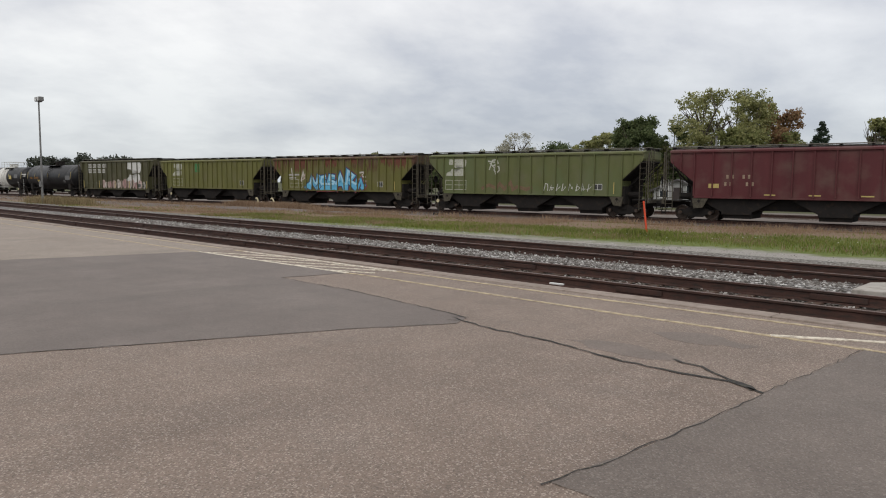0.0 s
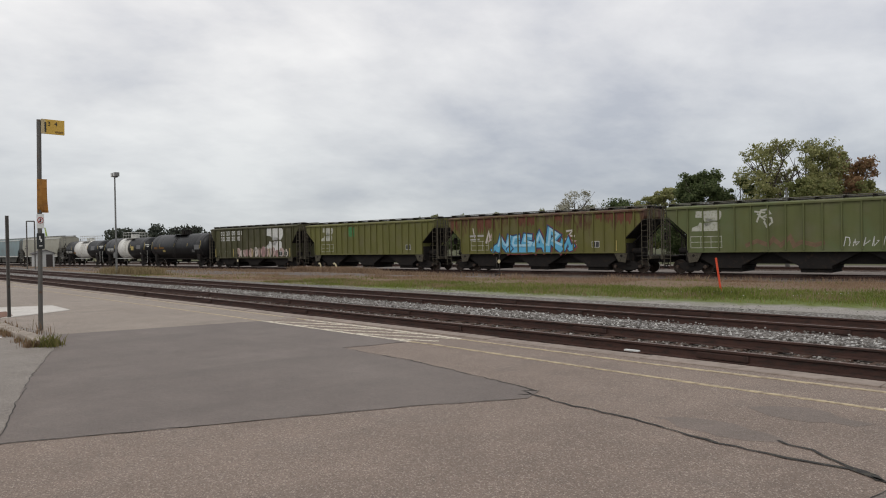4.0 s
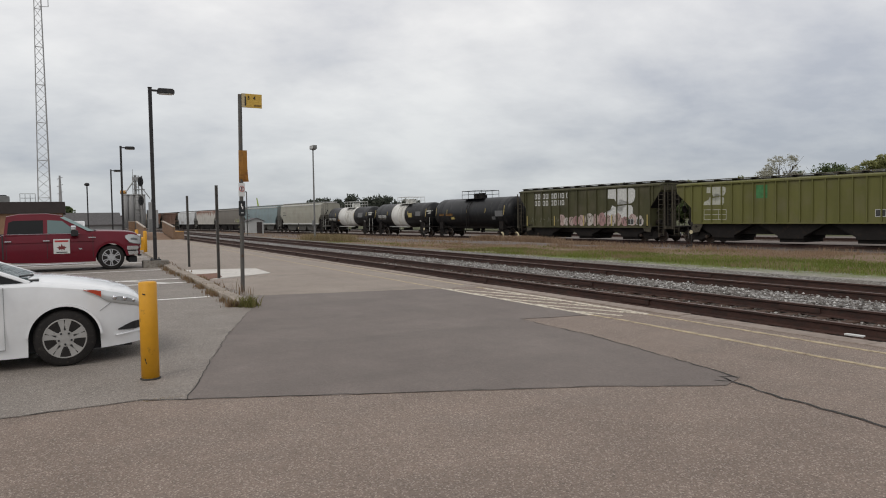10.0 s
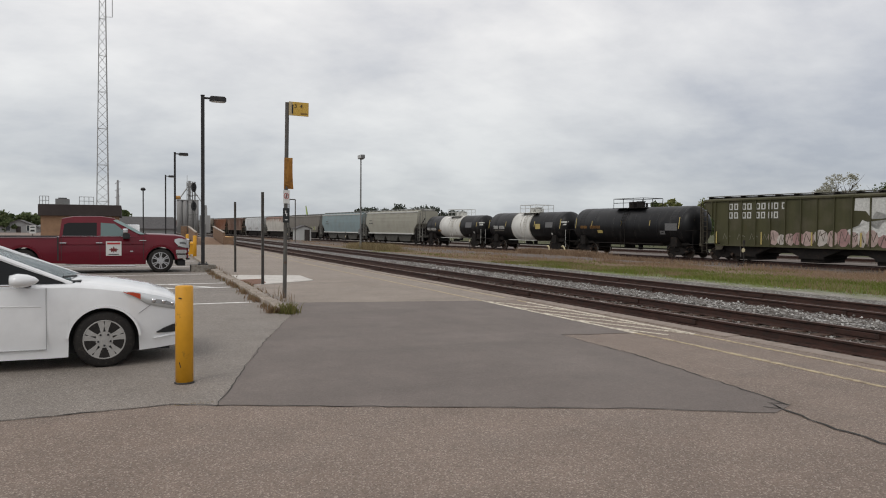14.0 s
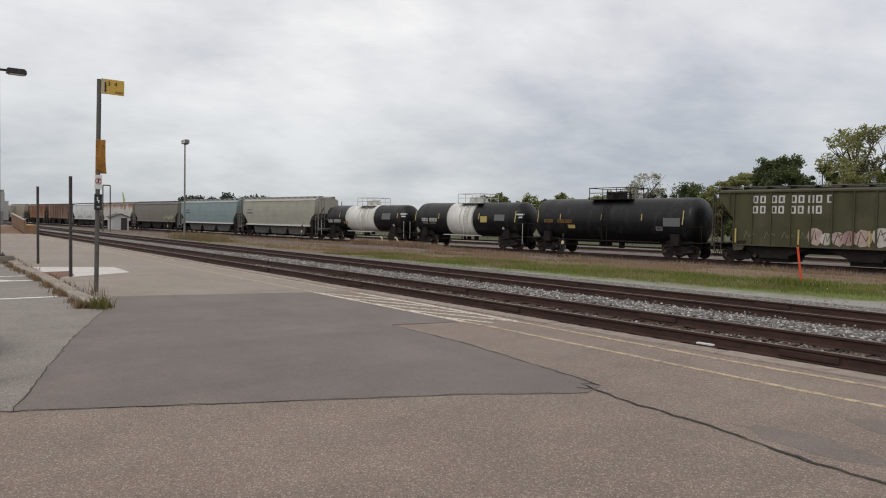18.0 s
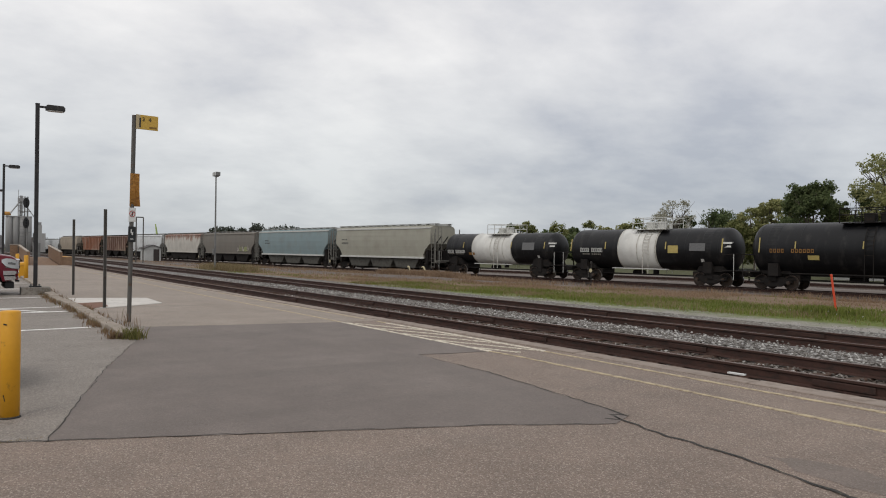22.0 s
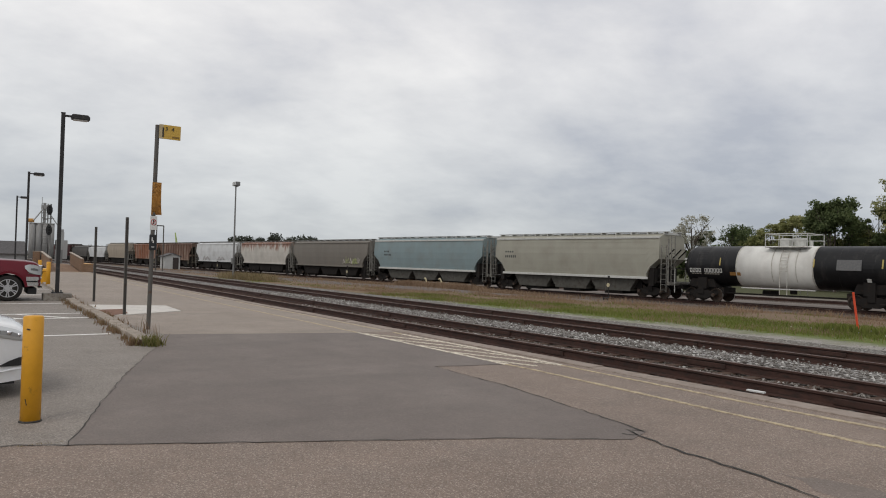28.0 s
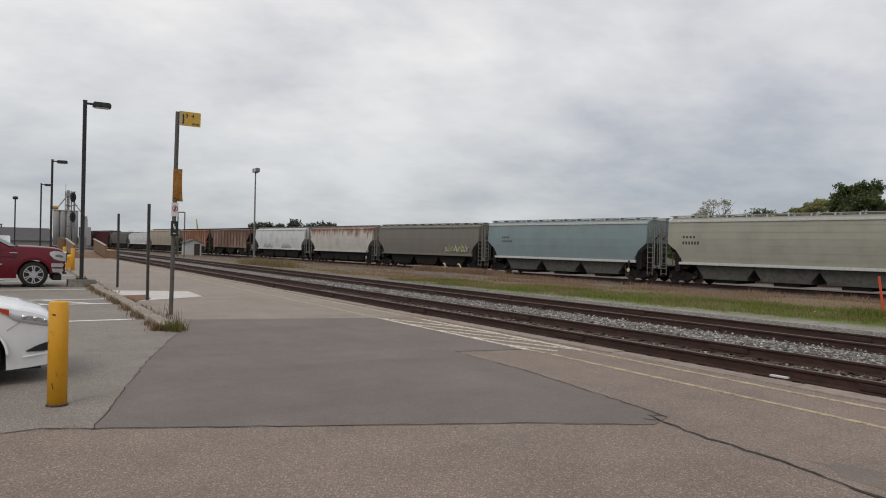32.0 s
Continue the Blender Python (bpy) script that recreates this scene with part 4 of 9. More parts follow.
def wheel(parent, x, y, r, w, spokes, split, side, rim=0.70, thick=1.0, metal=None):
    """A road wheel whose axle lies along x; side: +1 where the outer face looks towards +x."""
    t = part("wheel", lathe([(r * (rim - 0.04), -w / 2), (r * 0.9, -w / 2), (r * 0.985, -w / 2 + 0.03), (r, -w / 4), (r, w / 4), (r * 0.985, w / 2 - 0.03), (r * 0.9, w / 2), (r * (rim - 0.04), w / 2 - 0.01)], 40, "x"), M_tyre, parent, "black road tyre", True, at=pose(x, y, r))
    f = side * (w / 2 - 0.012)
    metal = metal or M_rim
    part("rim_lip", lathe([(r * rim, f - side * 0.02), (r * rim, f + side * 0.004), (r * (rim - 0.045), f + side * 0.004), (r * (rim - 0.06), f - side * 0.03)], 40, "x"), metal, t, "", True)
    part("recess", lathe([(r * (rim - 0.04), f - side * 0.05), (0.01, f - side * 0.06)], 32, "x"), M_rimdark, t)
    bm = bmesh.new()
    for i in range(spokes):
        for d in ((-split, split) if split else (0,)):
            a = 2 * math.pi * i / spokes + math.pi / 2
            o = []
            for rr, ww, da in ((r * 0.14, 0.028 * thick, d * 0.5), (r * 0.4, 0.026 * thick, d * 0.85), (r * (rim - 0.04), 0.034 * thick, d)):
                o.append((rr, ww, a + da))
            left = [(rr * math.cos(q) - ww * math.sin(q), rr * math.sin(q) + ww * math.cos(q)) for rr, ww, q in o]
            right = [(rr * math.cos(q) + ww * math.sin(q), rr * math.sin(q) - ww * math.cos(q)) for rr, ww, q in o[::-1]]
            joined(bm, prism(left + right, 0.03, "x", f - side * 0.012))
    joined(bm, lathe([(0.01, f - side * 0.03), (r * 0.3, f - side * 0.03), (r * 0.29, f + side * 0.004), (0.01, f + side * 0.006)], 20, "x"))
    bmesh.ops.recalc_face_normals(bm, faces=bm.faces[:])
    part("rim_spokes", bm, metal, t, "silver alloy spokes")
    for i in range(5):
        a = 2 * math.pi * (i + 0.5) / 5 + math.pi / 2
        part("lug_nut", rod((f - side * 0.01, r * 0.21 * math.cos(a), r * 0.21 * math.sin(a)), (f + side * 0.012, r * 0.21 * math.cos(a), r * 0.21 * math.sin(a)), 0.012, 6), M_rimdark, t)
    return t


def arch_liner(parent, x, y, z, r, w):
    """Dark lining of a wheel arch, open below."""
    a = [radians(-5 + 190 * i / 18) for i in range(19)]
    bm = bmesh.new()
    rings = [[bm.verts.new((x + k, y + r * math.cos(q), z + r * math.sin(q))) for q in a] for k in (-w / 2, w / 2)]
    for i in range(18):
        bm.faces.new((rings[0][i], rings[0][i + 1], rings[1][i + 1], rings[1][i]))
    part("arch_liner", bm, M_gap, parent)


def bodywork(stations, rows=9, crown=0.03, belly=0.05):
    """Car body from stations (y, bottom, top, half width, shoulder drop) along its length."""
    secs = []
    for y, zb, zt, w, drop in stations:
        zs = zt - drop
        side = []
        for i in range(rows):
            k = i / (rows - 1)
            z = zb + (zs - zb) * k
            u = (z - 0.2) / 0.75
            x = w * (1 - belly * (1 - min(1, max(0, u) / 0.55)) ** 2 - 0.035 * max(0, u - 0.62) ** 2 * 4)
            side.append((x, y, z))
        xs = side[-1][0]
        top = [(xs * 0.965, y, zs + drop * 0.55), (xs * 0.9, y, zs + drop * 0.86), (xs * 0.6, y, zt + crown * 0.6), (0, y, zt + crown), (-xs * 0.6, y, zt + crown * 0.6), (-xs * 0.9, y, zs + drop * 0.86), (-xs * 0.965, y, zs + drop * 0.55)]
        secs.append(side + top + [(-x, yy, z) for x, yy, z in side[::-1]])
    return loft(secs)


def stations_of(ys, top_line, wide_line, arches, sill, ends, drop=0.05):
    out = []
    for y in sorted(ys):
        zb = float(np.interp(y, *zip(*sill)))
        for cy, cz, r in arches:
            if abs(y - cy) < r:
                zb = max(zb, cz + math.sqrt(r * r - (y - cy) ** 2))
        out.append((y, zb, float(np.interp(y, *zip(*top_line))), float(np.interp(y, *zip(*wide_line))), drop))
    return out


def arch_ys(cy, r):
    return [cy + r * math.cos(radians(a)) for a in range(0, 181, 12)] + [cy - r * 1.004, cy + r * 1.004]


def sedan(x, y):
    """A white four-door saloon, nose towards +y; y is the front axle."""
    c = thing("sedan_car", pose(x, y, 0), "clean white four-door saloon parked nose to the kerb", "car")
    top = [(-3.88, 0.62), (-3.85, 0.85), (-3.75, 1.0), (-3.3, 1.05), (-2.4, 1.0), (-1.2, 0.97), (-0.62, 0.965), (-0.3, 0.966), (-0.05, 0.942), (0.25, 0.897), (0.52, 0.835), (0.7, 0.775), (0.8, 0.71), (0.88, 0.62), (0.925, 0.5), (0.94, 0.42)]
    wide = [(-3.88, 0.66), (-3.8, 0.76), (-3.5, 0.85), (-2.9, 0.89), (-0.2, 0.9), (0.2, 0.885), (0.42, 0.845), (0.6, 0.785), (0.74, 0.70), (0.84, 0.59), (0.9, 0.46), (0.94, 0.3)]
    sill = [(-3.88, 0.42), (-3.75, 0.25), (-3.4, 0.18), (-2.3, 0.14), (-0.45, 0.135), (0.4, 0.17), (0.8, 0.19), (0.9, 0.25), (0.94, 0.34)]
    ys = list(np.linspace(-3.88, 0.5, 36)) + list(np.linspace(0.5, 0.94, 14)) + arch_ys(0, 0.365) + arch_ys(-2.79, 0.365)
    body = part("body", bodywork(stations_of(ys, top, wide, ((0, 0.32, 0.365), (-2.79, 0.32, 0.365)), sill, None)), M_carwhitepaint, c, "", True)
    body.data.set_sharp_from_angle(angle=radians(32))
    for q in (0.0, -2.79):
        for sd in (-1, 1):
            lip = prism([(q + 0.385 * math.cos(radians(a)), 0.32 + 0.385 * math.sin(radians(a))) for a in range(176, 3, -9)] + [(q + 0.36 * math.cos(radians(a)), 0.32 + 0.36 * math.sin(radians(a))) for a in range(4, 177, 9)], 0.02, "x", sd * 0.893)
            part("arch_lip", lip, M_carwhitepaint, c)
    part("underbody", box(-0.66, 0.66, -3.6, 0.7, 0.15, 0.7), M_trim, c)
    part("floor_pan", box(-0.84, 0.84, -2.35, -0.42, 0.15, 0.3), M_trim, c)
    # greenhouse
    belt = [(-0.29, 0.96, 0.78), (-1.27, 1.335, 0.60), (-1.75, 1.46, 0.56), (-2.35, 1.42, 0.57), (-3.3, 1.05, 0.72)]
    bm = bmesh.new()
    L = [bm.verts.new((-w, yy, z)) for yy, z, w in belt]
    R = [bm.verts.new((w, yy, z)) for yy, z, w in belt]
    bl = [bm.verts.new((s, yy, 0.96)) for s, yy in ((-0.82, -0.4), (0.82, -0.4), (0.82, -3.25), (-0.82, -3.25))]
    bm.faces.new([bl[0]] + L + [bl[3]])
    bm.faces.new(([bl[1]] + R + [bl[2]])[::-1])
    bmesh.ops.recalc_face_normals(bm, faces=bm.faces[:])
    part("side_glass", bm, M_glassdark, c, "dark side windows")
    bm = bmesh.new()
    def quad(a, b):
        va = [bm.verts.new(p) for p in ((-a[2], a[0], a[1]), (a[2], a[0], a[1]), (b[2], b[0], b[1]), (-b[2], b[0], b[1]))]
        bm.faces.new(va)
    quad(belt[0], belt[1])
    bmesh.ops.solidify(bm, geom=bm.faces[:], thickness=0.012)
    part("windscreen", bm, M_screen, c, "windscreen with pale reflection in its colour")
    bm = bmesh.new()
    quad(belt[3], belt[4])
    bmesh.ops.solidify(bm, geom=bm.faces[:], thickness=0.012)
    part("rear_window", bm, M_glassdark, c)
    bm = loft([[(-w - 0.015, yy, z - 0.02), (-w * 0.6, yy, z + 0.035), (w * 0.6, yy, z + 0.035), (w + 0.015, yy, z - 0.02)] for yy, z, w in belt[1:4]])
    part("roof", bm, M_carwhitepaint, c, "", True)
    for s in (-1, 1):
        part("a_pillar", rod((s * 0.80, -0.33, 0.945), (s * 0.605, -1.28, 1.345), 0.03, 8), M_carwhitepaint, c)
        part("c_pillar", rod((s * 0.575, -2.38, 1.41), (s * 0.73, -3.28, 1.05), 0.07, 8), M_carwhitepaint, c)
        part("b_pillar", box(s * 0.72 - 0.03, s * 0.72 + 0.03, -1.82, -1.72, 0.95, 1.4), M_trim, c)
        part("belt_moulding", rod((s * 0.888, -0.75, 0.945), (s * 0.888, -2.9, 0.985), 0.012, 6), M_chrome, c)
        m = part("door_mirror", lathe([(0.01, -0.1), (0.07, -0.098), (0.088, -0.03), (0.075, 0.06), (0.04, 0.13), (0.005, 0.16)], 18, "y"), M_carwhitepaint, c, "white door mirror", True, at=pose(s * 1.0, -0.80, 1.01, 0, 0, 0) @ Matrix.Diagonal((1.3, 1.05, 0.88, 1)))
        part("mirror_foot", box(s * 0.9 - 0.05, s * 0.9 + 0.05, -0.8, -0.72, 0.94, 1.0), M_trim, c)
        def nose(yy):
            return s * float(np.interp(yy, *zip(*wide)))
        part("headlamp", loft([[(nose(yy) * 0.93 - s * 0.02, yy - 0.02, hi - 0.01), (nose(yy) * 0.985 + s * 0.016, yy, hi), (nose(yy) * 1.0 + s * 0.018, yy, (hi + lo) / 2), (nose(yy) * 0.995 + s * 0.016, yy, lo), (nose(yy) * 0.9, yy - 0.02, lo)] for yy, lo, hi in ((0.2, 0.85, 0.868), (0.34, 0.775, 0.85), (0.45, 0.70, 0.822), (0.58, 0.665, 0.79), (0.7, 0.635, 0.75), (0.79, 0.61, 0.70), (0.85, 0.60, 0.65))]), M_headlamp, c, "swept clear headlamp", True)
        lamp = [(0.5, 0.72, 0.755), (0.58, 0.703, 0.75), (0.66, 0.685, 0.73), (0.74, 0.66, 0.69)]
        part("lamp_bezel", loft([[(nose(yy) * 0.95, yy, hi), (nose(yy) + s * 0.021, yy, hi), (nose(yy) + s * 0.022, yy, lo), (nose(yy) * 0.95, yy, lo)] for yy, lo, hi in lamp]), M_lamppale, c, "silvery headlamp reflector")
        for yy, zz, rr in ((0.52, 0.742, 0.026), (0.63, 0.722, 0.024), (0.73, 0.69, 0.018)):
            part("projector", lathe([(0.003, 0), (rr, 0.002), (rr, 0.012), (0.003, 0.014)], 14, "x"), M_chrome, c, "", True, at=pose(nose(yy) + s * 0.016, yy, zz, 0, 0, s * 12))
        part("turn_signal", loft([[(nose(yy) * 0.93, yy, hi), (nose(yy) + s * 0.017, yy, hi - 0.004), (nose(yy) + s * 0.02, yy, lo + 0.004), (nose(yy) * 0.93, yy, lo)] for yy, lo, hi in ((0.20, 0.846, 0.858), (0.30, 0.802, 0.85), (0.38, 0.757, 0.831))]), M_amber, c, "orange corner lamp")
        part("fog_recess", loft([[(nose(yy) - s * 0.05, yy - 0.03, hi), (nose(yy) + s * 0.010, yy, hi), (nose(yy) + s * 0.010, yy, lo), (nose(yy) - s * 0.05, yy - 0.03, lo)] for yy, lo, hi in ((0.56, 0.36, 0.37), (0.64, 0.355, 0.41), (0.74, 0.35, 0.44), (0.87, 0.36, 0.44))]), M_trim, c)
        part("bumper_crease", loft([[(nose(yy) - s * 0.03, yy, hi), (nose(yy) + s * 0.006, yy, hi), (nose(yy) + s * 0.012, yy, lo), (nose(yy) - s * 0.03, yy, lo)] for yy, lo, hi in ((0.52, 0.30, 0.305), (0.66, 0.31, 0.33), (0.8, 0.315, 0.34), (0.89, 0.32, 0.34))]), M_carwhitepaint, c)
        part("shoulder_crease", rod((s * 0.893, -3.3, 0.80), (s * 0.895, -0.62, 0.715), 0.010, 6), M_carwhitepaint, c)
        arch_liner(c, s * 0.77, 0, 0.32, 0.36, 0.24)
        part("bumper_seam", rod((nose(0.36) + s * 0.003, 0.36, 0.6), (nose(0.5) + s * 0.006, 0.5, 0.7), 0.004, 6), M_seam, c)
        for yy in (-0.575, -1.75):
            part("door_gap", box(min(s * 0.885, s * 0.9015), max(s * 0.885, s * 0.9015), yy - 0.003, yy + 0.003, 0.24, 0.92), M_seam, c)
        for yy in (-1.5, -2.55):
            part("door_handle", box(s * 0.9 - 0.02, s * 0.9 + 0.02, yy, yy + 0.18, 0.80, 0.825, 0.008), M_carwhitepaint, c)
        part("sill_line", box(min(s * 0.86, s * 0.885), max(s * 0.86, s * 0.882), -1.75, -0.575, 0.236, 0.241), M_seam, c)
        part("bonnet_gap", rod((s * 0.80, -0.2, 0.945), (s * 0.74, 0.5, 0.83), 0.003, 6), M_seam, c)
        for q in (0.0, -2.79):
            wheel(c, s * 0.785, q, 0.318, 0.2, 5, 0.19, s, 0.7, 0.95, M_hubcap)
    part("wiper_cowl", box(-0.72, 0.72, -0.38, -0.24, 0.945, 0.98, 0.01), M_trim, c)
    part("wiper", rod((0.1, -0.32, 1.0), (0.7, -0.42, 1.025), 0.012, 6), M_trim, c)
    part("grille", box(-0.34, 0.34, 0.86, 0.925, 0.53, 0.64, 0.02), M_chrome, c)
    for k in range(3):
        part("grille_slat", box(-0.3, 0.3, 0.9, 0.932, 0.548 + k * 0.03, 0.562 + k * 0.03, 0.004), M_trim, c)
    part("lower_intake", box(-0.45, 0.45, 0.86, 0.937, 0.3, 0.42, 0.02), M_trim, c)
    part("bumper_lip", box(-0.4, 0.4, 0.84, 0.93, 0.20, 0.26, 0.02), M_carwhitepaint, c)
    for s in (-1, 1):
        part("tail_lamp", box(s * 0.6 - 0.15, s * 0.6 + 0.15, -3.86, -3.78, 0.78, 0.95, 0.02), M_signred, c)
    return c


sedan(-9.68, -0.31)


M_leafmark = worn("sign_dark_red", (0.16, 0.025, 0.025), 0.5, vary=0.2, bump=0)


def pickup(x, y):
    """A red crew-cab pickup, nose towards +y; y is the front axle."""
    c = thing("pickup_truck", pose(x, y, 0), "dark red crew-cab pickup with a white door sign", "pickup truck")
    rear = -4.15
    top = [(rear - 1.28, 1.1), (rear - 1.24, 1.22), (-3.14, 1.22), (-3.1, 1.24), (-0.9, 1.27), (-0.42, 1.34), (0.0, 1.33), (0.5, 1.3), (0.74, 1.26), (0.86, 1.19), (0.92, 1.02)]
    wide = [(rear - 1.28, 0.97), (rear - 1.0, 1.0), (0.2, 1.0), (0.5, 0.985), (0.7, 0.95), (0.84, 0.90), (0.92, 0.82)]
    sill = [(rear - 1.28, 0.58), (rear - 0.9, 0.5), (rear - 0.5, 0.42), (-2.0, 0.30), (-0.5, 0.30), (0.5, 0.45), (0.92, 0.5)]
    ys = list(np.linspace(rear - 1.28, 0.5, 44)) + list(np.linspace(0.5, 0.92, 10)) + arch_ys(0, 0.48) + arch_ys(rear, 0.48)
    body = part("body", bodywork(stations_of(ys, top, wide, ((0, 0.43, 0.48), (rear, 0.43, 0.48)), sill, None, 0.04), 9, 0.02, 0.03), M_truckred, c, "", True)
    body.data.set_sharp_from_angle(angle=radians(32))
    part("frame", box(-0.6, 0.6, rear - 1.0, 0.6, 0.42, 0.8), M_trim, c)
    # black slab added in place of the shade inside the open bed
    part("bed_floor_shadow", box(-0.8, 0.8, rear - 1.15, -3.3, 1.1, 1.235), M_trim, c)
    belt = [(-0.42, 1.31, 0.86), (-1.45, 1.84, 0.68), (-1.9, 1.90, 0.66), (-2.7, 1.89, 0.66), (-3.05, 1.82, 0.69), (-3.12, 1.24, 0.86)]
    bm = loft([[(-w, yy, z), (w, yy, z), (w * 0.0 + 0.93, yy, 1.22), (-0.93, yy, 1.22)] for yy, z, w in [(-0.5, 1.32, 0.85)] + belt[1:]])
    part("cab", bm, M_truckred, c)
    bm = bmesh.new()
    a, b = belt[0], belt[1]
    bm.faces.new([bm.verts.new(p) for p in ((-a[2], a[0] - 0.0, a[1] + 0.02), (a[2], a[0], a[1] + 0.02), (b[2], b[0] + 0.03, b[1]), (-b[2], b[0] + 0.03, b[1]))])
    bmesh.ops.solidify(bm, geom=bm.faces[:], thickness=0.015)
    part("windscreen", bm, M_screen, c, "windscreen with pale reflection in its colour")
    part("roof", loft([[(-w - 0.01, yy, z - 0.02), (-w * 0.6, yy, z + 0.035), (w * 0.6, yy, z + 0.035), (w + 0.01, yy, z - 0.02)] for yy, z, w in belt[1:5]]), M_truckred, c, "", True)
    for s in (-1, 1):
        def sx(z):
            return s * (0.93 - (z - 1.22) / 0.65 * 0.265 + 0.008)
        for nm, pts in (("side_window", [(-1.0, 1.27), (-1.02, 1.31), (-1.45, 1.68), (-1.88, 1.71), (-1.88, 1.27)]), ("side_window", [(-2.0, 1.27), (-2.0, 1.71), (-2.85, 1.70), (-2.98, 1.64), (-3.02, 1.27)])):
            bm = bmesh.new()
            bm.faces.new([bm.verts.new((sx(z), yy, z)) for yy, z in pts])
            part(nm, bm, M_cabglass if pts[0][0] > -1.5 else M_glassdark, c, "front side window with teal reflection in its colour" if pts[0][0] > -1.5 else "dark rear side window")
        bm = bmesh.new()
        bm.faces.new([bm.verts.new((sx(z) + s * 0.006, yy, z)) for yy, z in ((-0.5, 1.325), (-0.68, 1.325), (-1.5, 1.79), (-1.38, 1.825))])
        part("windscreen_edge", bm, M_screen, c, "wrapped edge of the windscreen")
        part("belt_chrome", rod((sx(1.26), -0.95, 1.255), (sx(1.26), -3.03, 1.255), 0.008, 6), M_chrome, c)
        m = part("door_mirror", box(s * 1.12 - 0.12, s * 1.12 + 0.12, -1.2, -1.04, 1.36, 1.52, 0.04), M_chrome, c, "chrome-capped door mirror")
        part("mirror_base", box(s * 1.06 - 0.16, s * 1.06 + 0.16, -1.2, -0.98, 1.17, 1.36, 0.03), M_trim, m)
        def side(yy):
            return float(np.interp(yy, *zip(*wide)))
        part("headlamp", loft([[(s * (side(yy) - 0.1), yy - 0.02, hi), (s * (side(yy) + 0.012), yy, hi), (s * (side(yy) + 0.014), yy, lo), (s * (side(yy) - 0.1), yy - 0.02, lo)] for yy, lo, hi in ((0.46, 1.06, 1.15), (0.58, 0.93, 1.19), (0.72, 0.88, 1.18), (0.84, 0.86, 1.14), (0.915, 0.86, 1.04))]), M_trucklamp, c, "clear headlamp")
        part("lamp_bezel", loft([[(s * (side(yy) - 0.05), yy, hi), (s * (side(yy) + 0.02), yy, hi), (s * (side(yy) + 0.02), yy, lo), (s * (side(yy) - 0.05), yy, lo)] for yy, lo, hi in ((0.62, 1.0, 1.06), (0.72, 0.99, 1.07), (0.84, 0.97, 1.03))]), M_lampdark, c, "dark headlamp insert")
        part("lamp_trim", rod((s * (side(0.55) + 0.012), 0.55, 0.905), (s * (side(0.9) + 0.012), 0.9, 0.84), 0.014, 6), M_bumper, c)
        part("tow_hook", rod((s * 0.55, 0.86, 0.45), (s * 0.55, 0.98, 0.45), 0.03, 8), M_trim, c)
        arch_liner(c, s * 0.82, 0, 0.43, 0.475, 0.3)
        part("fog_lamp", rod((s * 0.8, 0.84, 0.6), (s * 0.8, 0.905, 0.6), 0.05, 12), M_lampdark, c)
        part("body_crease", rod((s * 0.996, -3.1, 0.97), (s * 0.996, -0.5, 0.985), 0.010, 6), M_truckred, c)
        part("body_crease", rod((s * 0.985, -3.1, 0.52), (s * 0.985, -0.55, 0.5), 0.012, 6), M_truckred, c)
        part("bed_rail", box(min(s * 0.9, s * 0.985), max(s * 0.9, s * 0.985), rear - 1.24, -3.18, 1.22, 1.25, 0.01), M_trim, c)
        for yy in (-0.55, -1.9, -3.05):
            part("door_gap", box(s * 0.996, s * 1.004, yy - 0.006, yy + 0.006, 0.45, 1.24), M_gap, c)
        part("bed_gap", box(s * 0.996, s * 1.004, -3.17, -3.13, 0.45, 1.24), M_gap, c)
        for yy in (-2.02, -3.1):
            part("door_handle", box(s * 1.0 - 0.03, s * 1.0 + 0.03, yy, yy + 0.2, 1.01, 1.045, 0.012), M_chrome, c)
        part("fender_badge", box(s * 0.99, s * 1.008, -0.68, -0.46, 1.1, 1.13), M_chrome, c)
        part("door_badge", box(s * 0.99, s * 1.008, -0.98, -0.88, 0.72, 0.77), M_chrome, c)
        part("running_board", box(s * 0.98 - 0.08, s * 0.98 + 0.08, -3.05, -0.8, 0.22, 0.28, 0.02), M_chrome, c)
        for q in (0.0, rear):
            wheel(c, s * 0.86, q, 0.415, 0.27, 6, 0.15, s, 0.7, 0.55)
            bm = prism([(q + 0.55 * math.cos(radians(a)), 0.42 + 0.55 * math.sin(radians(a))) for a in range(175, 4, -10)] + [(q + 0.47 * math.cos(radians(a)), 0.42 + 0.47 * math.sin(radians(a))) for a in range(5, 176, 10)], 0.04, "x", s * 0.995)
            part("arch_flare", bm, M_truckred, c)
    sign = part("door_sign", box(1.0, 1.008, -1.72, -1.24, 0.60, 1.08, 0.004), M_signwhite, c, "white magnetic door sign with red leaf shape")
    leaf = [(0, 0.0), (0.02, 0.07), (0.1, 0.03), (0.09, 0.08), (0.17, 0.13), (0.09, 0.14), (0.1, 0.19), (0.04, 0.15), (0, 0.24), (-0.04, 0.15), (-0.1, 0.19), (-0.09, 0.14), (-0.17, 0.13), (-0.09, 0.08), (-0.1, 0.03), (-0.02, 0.07)]
    part("leaf_shape", prism([(-1.48 + a * 0.9, 0.68 + b) for a, b in leaf], 0.004, "x", 1.011), M_leafmark, sign)
    part("text_bar", box(1.008, 1.012, -1.68, -1.28, 0.98, 1.04), M_signred, sign)
    part("text_bar", box(1.008, 1.012, -1.64, -1.32, 0.63, 0.66), M_gap, sign)
    part("grille", box(-0.7, 0.7, 0.84, 0.975, 0.8, 1.17, 0.03), M_chrome, c)
